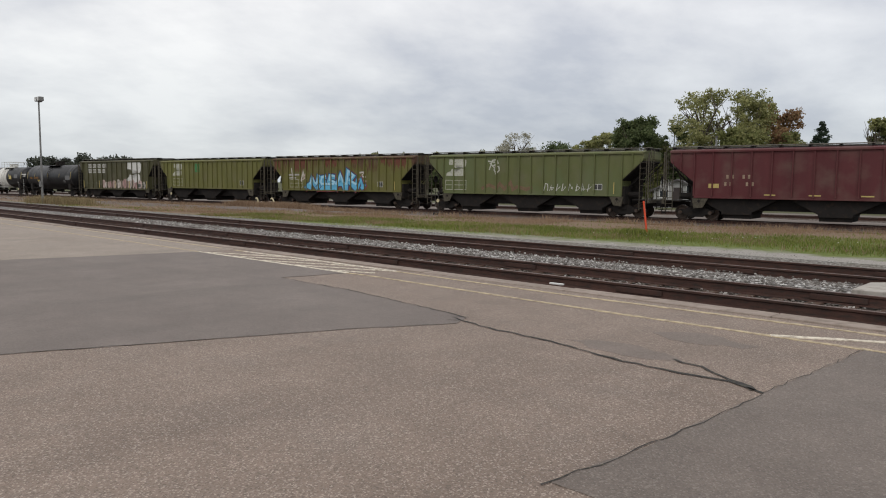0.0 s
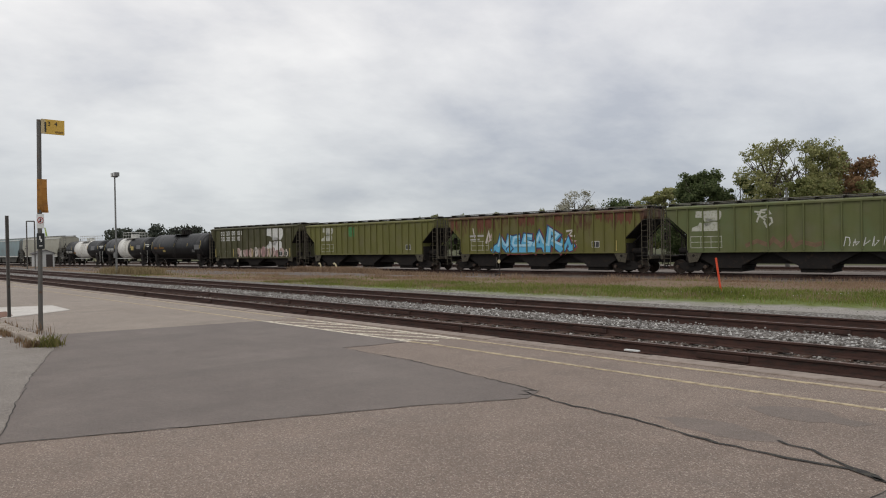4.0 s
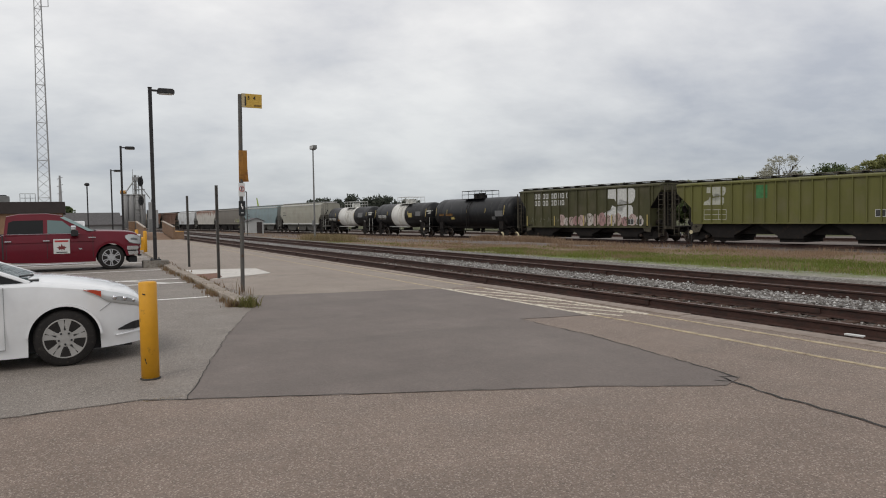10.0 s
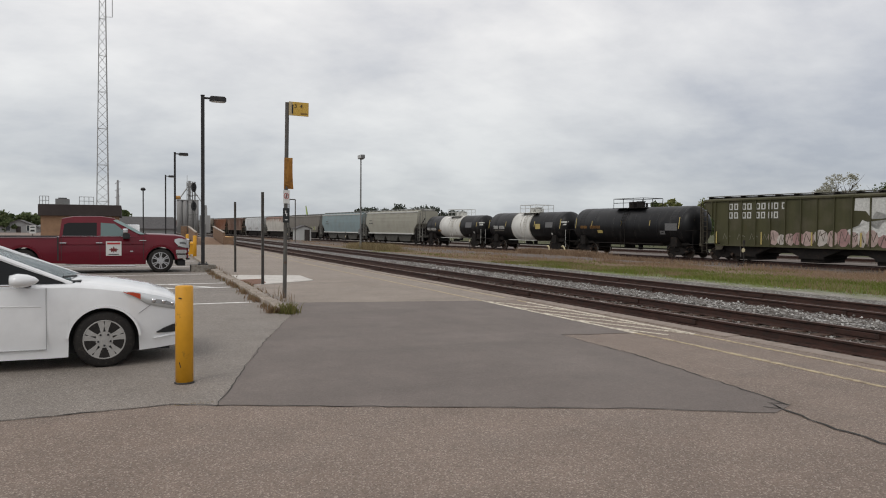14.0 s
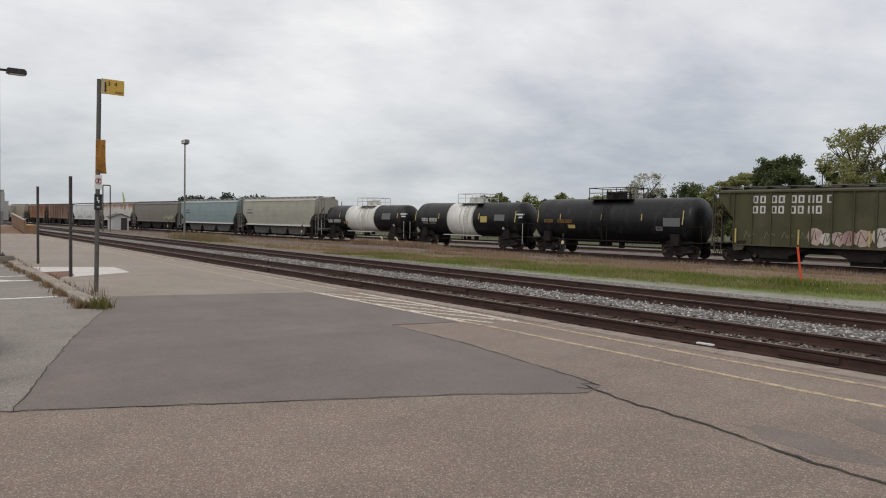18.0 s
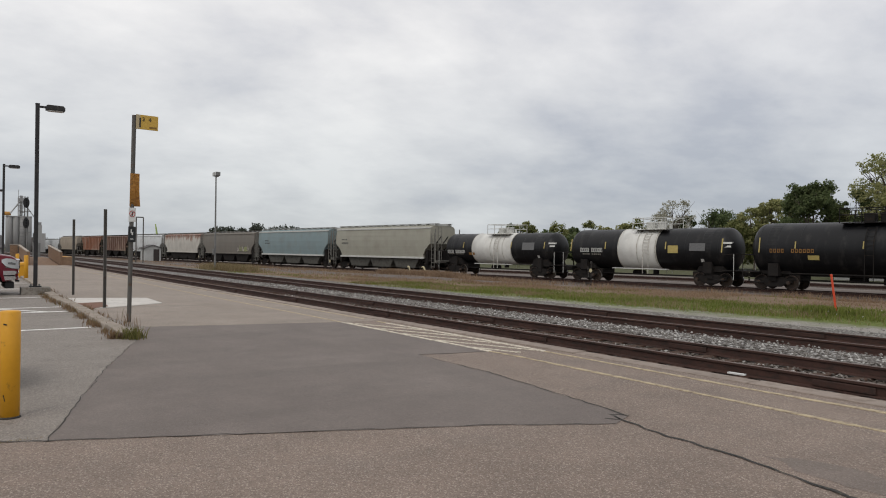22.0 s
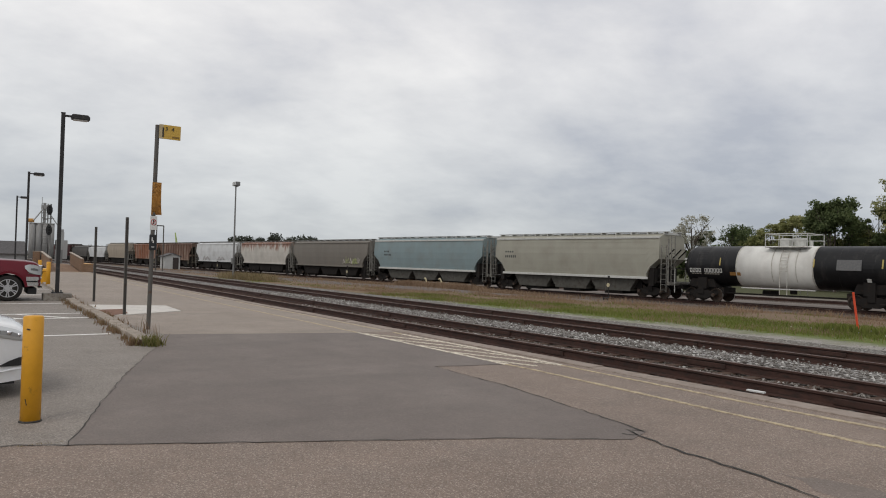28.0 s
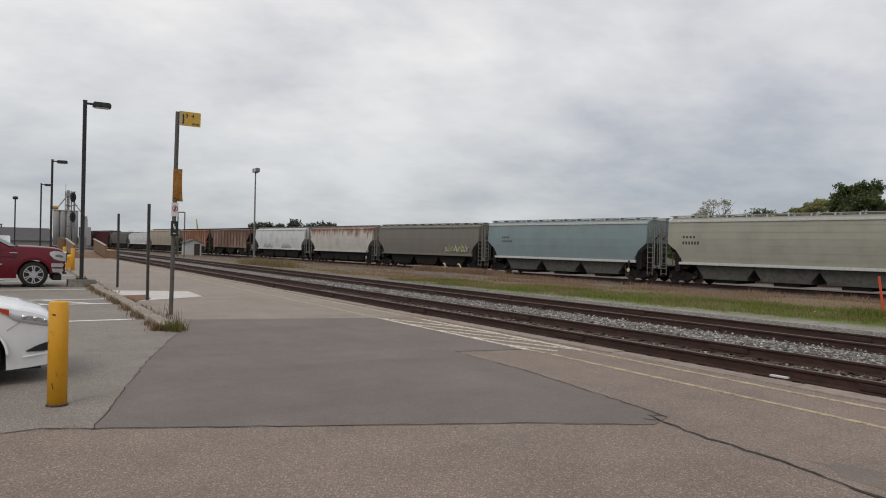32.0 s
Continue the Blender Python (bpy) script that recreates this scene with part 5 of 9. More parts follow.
    for k in range(2):
        part("grille_bar", box(-0.62, 0.62, 0.94, 0.99, 0.88 + k * 0.13, 0.95 + k * 0.13, 0.01), M_trim, c)
    def bow(k):
        return 0.14 * (abs(k) / 0.98) ** 2
    for nm, z1, z0, fwd, mat_, lab in (("front_bumper", 0.79, 0.655, 1.0, M_bumper, "chrome bumper"), ("bumper_groove", 0.66, 0.615, 0.965, M_trim, "dark bumper groove"), ("lower_bumper", 0.62, 0.49, 0.99, M_bumper, "chrome lower bumper")):
        part(nm, loft([[(k, fwd - 0.03 - bow(k), z1), (k, fwd - bow(k), z1 - 0.04), (k, fwd - bow(k), z0 + 0.04), (k, fwd - 0.04 - bow(k), z0), (k, 0.5, z0), (k, 0.5, z1)] for k in np.linspace(-1.0, 1.0, 9)]), mat_, c, lab)
    part("air_dam", box(-0.8, 0.8, 0.55, 0.82, 0.22, 0.42, 0.03), M_trim, c)
    part("rear_bumper", box(-0.95, 0.95, rear - 1.42, rear - 1.26, 0.5, 0.72, 0.03), M_chrome, c)
    return c


pickup(-27.6, 1.03)

# ---- far end of the platform ----
M_wood = worn("weathered_timber", (0.24, 0.15, 0.095), 0.85, vary=0.25, scale=3, stain=(0.13, 0.09, 0.06), amount=0.4, streak=(1, 1, 4))
M_brick = worn("tan_brick", (0.27, 0.165, 0.10), 0.9, vary=0.2, scale=2)
M_fascia = worn("dark_brown_fascia", (0.042, 0.033, 0.031), 0.8, vary=0.2, scale=1.5)
M_roofing = worn("roof_gravel", (0.2, 0.19, 0.18), 0.9)
M_silo = worn("silo_concrete", (0.34, 0.34, 0.335), 0.85, vary=0.12, scale=0.3, stain=(0.3, 0.29, 0.28), amount=0.4, streak=(1, 1, 0.2))
M_mast = worn("galvanised_lattice", (0.34, 0.34, 0.335), 0.5, 0.4, vary=0.15, scale=2)
M_siding = worn("grey_siding", (0.27, 0.27, 0.27), 0.8, vary=0.1, scale=1)
M_shingle = worn("dark_shingles", (0.09, 0.085, 0.085), 0.9, vary=0.3, scale=3)
M_pane = shader("house_pane", (0.03, 0.035, 0.04), 0.1, 0, 0.6)[0]
M_palewall = worn("pale_siding", (0.26, 0.26, 0.25), 0.8, vary=0.1, scale=1)


def ramp_side(y, x0, x1):
    """One sloping timber parapet of a wheelchair ramp: boards along the slope, posts and a pale top rail."""
    c = thing("ramp_railing", pose(0, y, 0), "weathered timber parapet of a boarding ramp", "railing", "ramp parapets")
    rise, high = 0.52, 1.08
    for k in range(6):
        z = 0.04 + k * 0.17
        part("board", prism([(x0, z), (x1, z + rise), (x1, z + rise + 0.155), (x0, z + 0.155)], 0.05, "y", 0), M_wood, c)
    part("handrail", prism([(x0 + 0.1, high), (x1, high + rise), (x1, high + rise + 0.07), (x0 + 0.1, high + 0.07)], 0.2, "y", 0), M_woodpale, c, "pale worn top rail")
    for q in (0.0, 0.33, 0.66, 1.0):
        x = x0 + (x1 - x0) * q
        part("post", box(x - 0.06, x + 0.06, 0.03, 0.13, 0, high + rise * q), M_wood, c)


M_woodpale = worn("pale_timber", (0.36, 0.31, 0.26), 0.85, vary=0.2, scale=4)
ramp_side(7.95, -66.7, -75.0)
ramp_side(5.6, -66.7, -75.0)
c = thing("boarding_ramp", pose(0, 0, 0), "sloping timber deck up to a low boarding platform", "ramp")
part("deck", prism([(-66.7, 0.0), (-75.0, 0.5), (-80.0, 0.5), (-80.0, 0.42), (-75.0, 0.42), (-66.9, 0.0)], 2.2, "y", 6.78), M_wood, c)
for x in (-75.2, -79.8):
    for y in (5.8, 7.7):
        part("post", box(x - 0.08, x + 0.08, y - 0.08, y + 0.08, 0, 0.42), M_wood, c)
part("end_guard", box(-75.1, -75.0, 4.9, 5.5, 0.0, 1.62), M_wood, c)
part("end_guard_rail", box(-75.16, -74.96, 4.86, 5.5, 1.62, 1.68), M_woodpale, c)
c = thing("boarding_platform", pose(-69.0, 8.4, 0), "low timber boarding box with a yellow top edge", "platform")
part("front", box(2.2, 2.28, -0.4, 0.42, 0.0, 0.62), M_wood, c)
part("side", box(-3.0, 2.2, -0.4, -0.34, 0.0, 0.62), M_wood, c)
part("deck", box(-3.0, 2.28, -0.4, 0.42, 0.625, 0.68), M_wood, c)
part("yellow_edge", box(-3.0, 2.29, -0.38, 0.43, 0.682, 0.70), M_bollard, c)
for z in (0.95, 1.2):
    part("guard_rail", rod((-3.0, -0.3, z), (-1.0, -0.3, z), 0.03, 6), M_wood, c)
part("guard_post", box(-1.05, -0.97, -0.34, -0.26, 0.7, 1.25), M_wood, c)

# brick station building with dark fascia
c = thing("station_building", pose(-80, 0, 0), "flat-roofed tan brick station building with dark fascia", "building")
part("wall", box(-14, 0, -7.65, -0.7, 0, 2.6), M_brick, c)
part("fascia", box(-14.3, 0.3, -7.85, -0.45, 2.56, 3.68, 0.03), M_fascia, c)
part("roof", box(-14, 0, -7.65, -0.7, 3.6, 3.7), M_roofing, c)
w = part("window", box(-0.02, 0.03, -5.2, -3.8, 1.0, 2.2), M_pane, c)
part("window_frame", box(0.03, 0.05, -4.53, -4.47, 1.0, 2.2), M_signwhite, w)
part("door", box(-0.02, 0.03, -2.6, -1.7, 0, 2.1), M_fascia, c)
ac = part("roof_unit", box(-3.2, -1.6, -6.5, -5.3, 3.7, 4.3, 0.03), M_galvpole, c, "grey rooftop ventilation unit")
part("roof_unit_fan", rod((-2.4, -5.9, 4.3), (-2.4, -5.9, 4.42), 0.4, 16), M_trim, ac)
for y0, y1 in ((-7.8, -7.0), (-4.3, -3.0)):
    for k in range(4):
        y = y0 + (y1 - y0) * k / 3
        part("roof_rail_post", rod((-0.8, y, 3.65), (-0.8, y, 4.5), 0.025, 6), M_galvpole, c)
    for z in (4.08, 4.5):
        part("roof_rail", rod((-0.8, y0, z), (-0.8, y1, z), 0.025, 6), M_galvpole, c)

# lattice radio mast behind the building
c = thing("radio_mast", pose(-110, -2.7, 0), "tall grey lattice radio mast", "mast")
HM = 46.0


def leg(k, z):
    r = 1.05 - 0.75 * z / HM
    a = 2 * math.pi * k / 3 + 0.5
    return Vector((r * math.cos(a), r * math.sin(a), z))


for k in range(3):
    part("mast_leg", rod(leg(k, 0), leg(k, HM), 0.07, 6, 0.05), M_mast, c)
for k in range(3):
    bm = bmesh.new()
    z = 0.0
    i = 0
    while z < HM - 1:
        st = 1.25
        a, b = (k, (k + 1) % 3) if i % 2 else ((k + 1) % 3, k)
        rod(leg(a, z), leg(b, z + st), 0.028, 5, bm=bm)
        if i % 4 == 0:
            rod(leg(k, z), leg((k + 1) % 3, z), 0.03, 5, bm=bm)
        z += st
        i += 1
    part("mast_bracing", bm, M_mast, c)
for z in (30.3, 38):
    part("aerial_arm", rod((0, 0, z), (0.3, 1.1, z), 0.04, 6), M_mast, c)
    part("aerial", rod((0.3, 1.1, z), (0.3, 1.1, z + 3.4), 0.05, 6), M_mast, c)
c = thing("antenna_pole", pose(-112, -1.05, 0), "thin grey aerial pole with short whips", "pole")
part("pole", rod((0, 0, 0), (0, 0, 8.1), 0.34, 8, 0.12), M_mast, c)
for z in (5.6, 6.6, 7.6):
    part("aerial", rod((0, -0.35, z), (0, 0.35, z + 0.3), 0.04, 6), M_mast, c)
c = thing("street_lamp", pose(-118, 2.4, 0), "distant thin pole with a round lamp head", "lamp post")
part("pole", rod((0, 0, 0), (0, 0, 7.0), 0.09, 8), M_blackpole, c)
part("lamp_head", lathe([(0.05, 6.95), (0.3, 7.0), (0.38, 7.2), (0.25, 7.4), (0.02, 7.45)], 12), M_blackpole, c)

# grain elevator far down the line
c = thing("grain_elevator", pose(-200, 12.2, 0), "pale grey grain elevator with round silos and leg tower", "building")
for i in range(4):
    r = 0.68
    part("silo", lathe([(r, 0), (r, 8.4), (r * 0.97, 8.45), (0.01, 8.5)], 20), M_silo, c, "", True, at=pose(0, 0.68 + i * 1.36, 0))
part("gallery", box(-2.6, -0.3, 0.1, 5.4, 0, 8.3), M_silo, c)
part("roof_slab", box(-2.6, 0.75, 0.0, 5.45, 8.46, 8.62), M_silo, c)
for y in (2.6, 4.0):
    for x in (-1.2, -0.1):
        part("tower_post", box(x - 0.07, x + 0.07, y - 0.07, y + 0.07, 8.6, 13.4), M_mast, c)
for k in range(4):
    z = 8.7 + k * 1.17
    part("tower_beam", box(-0.15, -0.05, 2.6, 4.0, z + 1.1, z + 1.2), M_mast, c)
    part("tower_brace", rod((-0.1, 2.6, z), (-0.1, 4.0, z + 1.1), 0.06, 5), M_mast, c)
part("leg_casing", box(-0.9, -0.4, 2.9, 3.5, 8.5, 13.6), M_siding, c)
part("head_house", box(-1.3, 0.0, 2.5, 4.1, 12.2, 13.0), M_siding, c)
part("spout", rod((-0.6, 2.8, 12.0), (-0.4, 0.9, 9.2), 0.16, 8), M_mast, c)
part("spout", rod((-0.6, 3.9, 11.6), (-0.6, 6.6, 7.6), 0.12, 8), M_mast, c)
part("antenna", rod((-0.3, 2.6, 13.4), (-0.3, 2.6, 15.0), 0.06, 6), M_mast, c)
an = part("annex", box(-3, 0, 5.9, 8.4, 0, 4.6), M_silo, c)
part("annex_top", box(-2, 0, 6.3, 7.6, 4.6, 6.6), M_silo, an)
part("annex_head", box(-1.6, -0.2, 6.9, 7.5, 6.6, 7.3), M_siding, an)
part("tan_tank", rod((-1, -0.4, 9.2), (-1, 1.1, 9.2), 0.45, 12), M_banner, c)
part("tank_stand", box(-1.2, -0.8, 0.1, 0.7, 8.6, 8.8), M_mast, c)

# railway signal
c = thing("railway_signal", pose(-95, 7.9, 0), "black two-headed railway signal on a grey mast", "signal")
part("mast", rod((0, 0, 0), (0, 0, 7.2), 0.09, 8), M_galvpole, c)
for z in (6.5, 4.16):
    h = part("target", lathe([(0.02, -0.03), (0.5, -0.03), (0.53, 0.0), (0.5, 0.03), (0.02, 0.03)], 24, "x"), M_trim, c, "round black signal head", at=pose(0.22, -0.15, z) @ Matrix.Diagonal((1, 0.62, 1.12, 1)))
    for dz in (-0.27, 0, 0.27):
        part("signal_lens", rod((0.0, 0, dz), (0.2, 0, dz), 0.1, 10), M_glassdark, h)
for y in (-0.75, -0.3):
    part("ladder_rail", box(-0.34, -0.28, y - 0.03, y + 0.03, 0.3, 6.9), M_galvpole, c)
for k in range(16):
    part("ladder_rung", rod((-0.31, -0.75, 0.6 + k * 0.4), (-0.31, -0.3, 0.6 + k * 0.4), 0.02, 6), M_galvpole, c)
for z in (3.1, 5.5):
    part("service_platform", box(-0.5, 0.1, -0.85, 0.35, z, z + 0.06), M_galvpole, c)
part("signal_case", box(-0.6, 0.6, 0.6, 1.3, 0, 1.9, 0.03), M_galvpole, c)

# small gabled trackside hut
M_hut = worn("hut_grey", (0.4, 0.4, 0.39), 0.8, vary=0.12, scale=2)
hx, hy = -95.0, 21.4
c = thing("trackside_hut", pose(hx, hy, lay_of_land(hx, hy) - 0.05, 0, 0, 4), "small grey gabled hut beside the tracks", "shed")
part("wall", prism([(-0.95, 0), (0.95, 0), (0.95, 1.75), (0, 2.12), (-0.95, 1.75)], 1.9, "x", 0), M_hut, c)
for s in (-1, 1):
    part("roof_slope", prism([(0, 2.16), (s * 1.15, 1.72), (s * 1.15, 1.66), (0, 2.09)], 2.2, "x", 0), M_shingle, c)
part("door", box(0.95, 0.99, 0.05, 0.75, 0.1, 1.6), M_fascia, c)
c = thing("pipe_frame", pose(-80, 16.9, lay_of_land(-80, 16.9)), "grey pipe frame standing by the hut", "frame")
for y in (-0.35, 0.35):
    part("post", rod((0, y, 0), (0, y, 4.8), 0.06, 8), M_upost, c)
part("crossbar", rod((0, -0.35, 4.8), (0, 0.35, 4.8), 0.06, 8), M_upost, c)
c = thing("crane_arm", pose(-230, 53.5, -0.6), "thin pale green crane boom far beyond the train", "crane")
M_lime = worn("crane_lime", (0.4, 0.5, 0.16), 0.6)
part("boom", rod((0, 0.6, 0), (0, -0.4, 9.2), 0.16, 6), M_lime, c)
part("boom", rod((0, 1.5, 0), (0, -0.3, 9.0), 0.1, 6), M_lime, c)
part("cab", box(-1, 1, -0.6, 2.0, 0, 2.0, 0.1), M_lime, c)


# switch stands and stub markers between the near tracks and the train
def switch_stand(x, y):
    c = thing("switch_stand", pose(x, y, lay_of_land(x, y)), "dark switch stand with a round target by the track", "switch stand", "switch stands")
    part("base", box(-0.25, 0.25, -0.3, 0.3, -0.1, 0.18, 0.03), M_under0, c)
    part("mast", rod((0, 0, 0.1), (0, 0, 1.5), 0.035, 8), M_under0, c)
    part("lever", rod((-0.25, 0, 0.6), (-0.32, 0, 1.35), 0.02, 6), M_upost, c)
    part("target", lathe([(0.02, -0.01), (0.14, -0.01), (0.14, 0.01), (0.02, 0.01)], 16, "y"), M_palemark, c, "", at=pose(0, -0.05, 1.05))
    part("lamp", box(-0.06, 0.06, -0.06, 0.06, 1.5, 1.7, 0.02), M_under0, c)


M_under0 = worn("stand_black", (0.03, 0.026, 0.024), 0.8, vary=0.3)
M_palemark = worn("target_cream", (0.5, 0.44, 0.28), 0.6, vary=0.2)


def on_line(x, d):
    """A place d metres in front of the train's line."""
    return x, LINE + SLOPE * x - d


for x, d in ((-35.5, 3.1), (-68.0, 4.2), (-103.0, 4.0), (-132.0, 3.6)):
    switch_stand(*on_line(x, d))
for x, d, a in ((-52.55, 6.0, 12), (-50.3, 6.0, -6)):
    px, py = on_line(x, d)
    c = thing("hoop_marker", pose(px, py, lay_of_land(px, py), 0, a, 10), "bent pale yellow hoop marker in dry grass", "marker", "hoop markers")
    ring = [(0.3 * math.cos(q), 0.9 * math.sin(q), q) for q in np.linspace(1.9, 0.0, 9)] + [(0.3, -0.2, 0.0)]
    bm = loft([[(x0 + 0.07 * math.cos(f) * math.cos(q), 0.07 * math.sin(f), z0 + 0.07 * math.cos(f) * math.sin(q)) for f in np.linspace(0, 5.236, 6)] for x0, z0, q in ring])
    part("hoop", bm, M_palemark, c)
for a, dist, h in ((22.63, 62, 6.1), (9.6, 70, 7.9)):
    px, py = 1.0 - math.sin(radians(a)) * dist, -0.9 + math.cos(radians(a)) * dist
    c = thing("utility_pole", pose(px, py, -0.7), "slim pale pole standing beyond the train", "pole", "pale poles")
    part("pole", rod((0, 0, 0), (0, 0, h), 0.075, 8), M_galvpole, c)
    part("pole_cap", rod((0, 0, h), (0, 0, h + 0.12), 0.12, 8), M_upost, c)
    part("pole_base", rod((0, 0, 0), (0, 0, 0.35), 0.17, 8), M_upost, c)


def house(x, y, turn, w, d, h, wall, label):
    """A plain gabled house with windows."""
    c = thing("house", pose(x, y, -0.7, 0, 0, turn), label, "house", "houses beyond the yard")
    part("wall", prism([(-w / 2, 0), (w / 2, 0), (w / 2, h), (0, h + w * 0.2), (-w / 2, h)], d, "y", 0), wall, c)
    for s in (-1, 1):
        part("roof", prism([(0, h + w * 0.2 + 0.12), (s * (w / 2 + 0.4), h - 0.12), (s * (w / 2 + 0.4), h - 0.28), (0, h + w * 0.2 - 0.02)], d + 0.7, "y", 0), M_shingle, c)
    for k in (-0.28, 0.28):
        for z in (1.0, 3.4):
            if z + 1.2 < h + 0.5:
                q = part("window", box(k * w - 0.45, k * w + 0.45, -d / 2 - 0.04, -d / 2 + 0.02, z, z + 1.3), M_signwhite, c)
                part("pane", box(k * w - 0.38, k * w + 0.38, -d / 2 - 0.06, -d / 2 - 0.035, z + 0.07, z + 1.23), M_pane, q)
    part("door", box(-0.45, 0.45, -d / 2 - 0.04, -d / 2 + 0.02, 0, 2.05), M_fascia, c)


house(-23.6, 85, 14, 7.5, 8, 2.6, M_siding, "low grey house behind the tracks")
house(-33.2, 72, 22, 4.6, 6, 1.9, M_palewall, "small pale outbuilding behind the tracks")
house(-186, -21.5, 92, 7, 12, 2.0, M_siding, "low grey house far down the street")
house(-150, 2.2, 4, 10, 12, 2.0, M_siding, "long low grey shed beside the line")
c = thing("parked_van", pose(-90, 0.5, 0, 0, 0, 0), "pale van parked beyond the pickup", "van")
part("body", prism([(-2.3, 0.35), (2.2, 0.35), (2.3, 0.9), (1.7, 1.05), (0.9, 1.75), (-2.2, 1.8), (-2.35, 1.2)], 1.8, "y", 0, 0.06), M_carwhitepaint, c)
part("side_glass", box(-1.9, 0.8, -0.93, 0.93, 1.15, 1.6, 0.03), M_glassdark, c)
for q in (-1.5, 1.5):
    for s in (-1, 1):
        part("wheel", rod((q, s * 0.75, 0.33), (q, s * 0.93, 0.33), 0.33, 18), M_tyre, c)
c = thing("lot_sign", pose(-66, -6.9, 0), "small white sign board in the car park", "sign")
part("post", rod((0, 0, 0), (0, 0, 0.9), 0.04, 8), M_upost, c)
part("board", box(-0.02, 0.02, -0.22, 0.22, 0.95, 1.6), M_signwhite, c)
part("text_bar", box(0.02, 0.025, -0.15, 0.15, 1.4, 1.5), M_gap, c)
part("text_bar", box(0.02, 0.025, -0.15, 0.15, 1.1, 1.25), M_gap, c)



# ---- trees and weeds ----
def leaf_material(name, tones, rough=0.7, through=0.55):
    """Leaves: a tone of its own for each, and some light let through."""
    m, n, l, b = shader(name, tones[0], rough, 0, 0.25)
    g = n.new("ShaderNodeNewGeometry")
    col = ramped(n, l, g.outputs["Random Per Island"], [(0.0, tones[0]), (0.35, tones[1]), (0.75, tones[2]), (1.0, tones[3])])
    col = mixed(n, l, 0.35, col, ramped(n, l, noisy(n, l, coords(n, l), 0.35, 3), [(0.35, tones[0]), (0.65, tones[2])]))
    l.new(col, b.inputs["Base Color"])
    t, x = n.new("ShaderNodeBsdfTranslucent"), n.new("ShaderNodeMixShader")
    l.new(col, t.inputs["Color"])
    x.inputs[0].default_value = through
    l.new(b.outputs[0], x.inputs[1])
    l.new(t.outputs[0], x.inputs[2])
    l.new(x.outputs[0], n["Material Output"].inputs["Surface"])
    return m


M_bark = worn("bark", (0.085, 0.07, 0.055), 0.95, vary=0.3, scale=4, streak=(1, 1, 0.3), bump=0.4)
# tree leaf tones raised: the haze of distance is mixed into the colours
M_leaf_dark = leaf_material("leaf_dark", ((0.058, 0.083, 0.036), (0.098, 0.128, 0.052), (0.143, 0.177, 0.075), (0.215, 0.231, 0.107)))
M_leaf_mid = leaf_material("leaf_mid", ((0.115, 0.135, 0.05), (0.196, 0.216, 0.078), (0.277, 0.284, 0.115), (0.405, 0.365, 0.168)))
M_leaf_yellow = leaf_material("leaf_yellow_green", ((0.165, 0.179, 0.076), (0.276, 0.284, 0.118), (0.388, 0.383, 0.168), (0.506, 0.46, 0.235)))
M_leaf_red = leaf_material("leaf_russet", ((0.155, 0.098, 0.058), (0.27, 0.153, 0.085), (0.365, 0.221, 0.117), (0.284, 0.26, 0.111)))
M_leaf_pale = leaf_material("leaf_pale", ((0.3, 0.29, 0.22), (0.42, 0.41, 0.33), (0.55, 0.53, 0.45), (0.36, 0.36, 0.25)))
M_needle = leaf_material("needles", ((0.026, 0.041, 0.029), (0.043, 0.065, 0.043), (0.06, 0.086, 0.055), (0.09, 0.11, 0.072)))


def leaf_cloud(centres, radii, per, size, seed, squash=0.8):
    """Small bent leaves strewn in clumps: arrays of verts and faces."""
    r = np.random.default_rng(seed)
    C = np.repeat(np.array(centres), per, axis=0)
    R = np.repeat(np.array(radii), per)
    n = len(C)
    d = r.normal(size=(n, 3))
    d /= np.linalg.norm(d, axis=1)[:, None]
    d *= (R * r.uniform(0, 1, n) ** 0.45 * r.uniform(0.8, 1.15, n))[:, None]
    d[:, 2] *= squash
    P = C + d
    u = r.normal(size=(n, 3))
    u /= np.linalg.norm(u, axis=1)[:, None]
    w = np.cross(u, r.normal(size=(n, 3)))
    w /= np.linalg.norm(w, axis=1)[:, None]
    s = (size * r.uniform(0.6, 1.4, n))[:, None]
    V = np.stack([P - u * s, P + w * s * 0.55, P + u * s, P - w * s * 0.55], 1)
    F = np.arange(n * 4).reshape(-1, 4)
    return V.reshape(-1, 3), F


def cloud_part(name, centres, radii, per, size, seed, mat, parent, squash=0.8):
    V, F = leaf_cloud(centres, radii, per, size, seed, squash)
    m = bpy.data.meshes.new(name)
    m.from_pydata(V.tolist(), [], F.tolist())
    m.materials.append(mat)
    ob = new(name, m)
    ob.parent = parent
    return ob


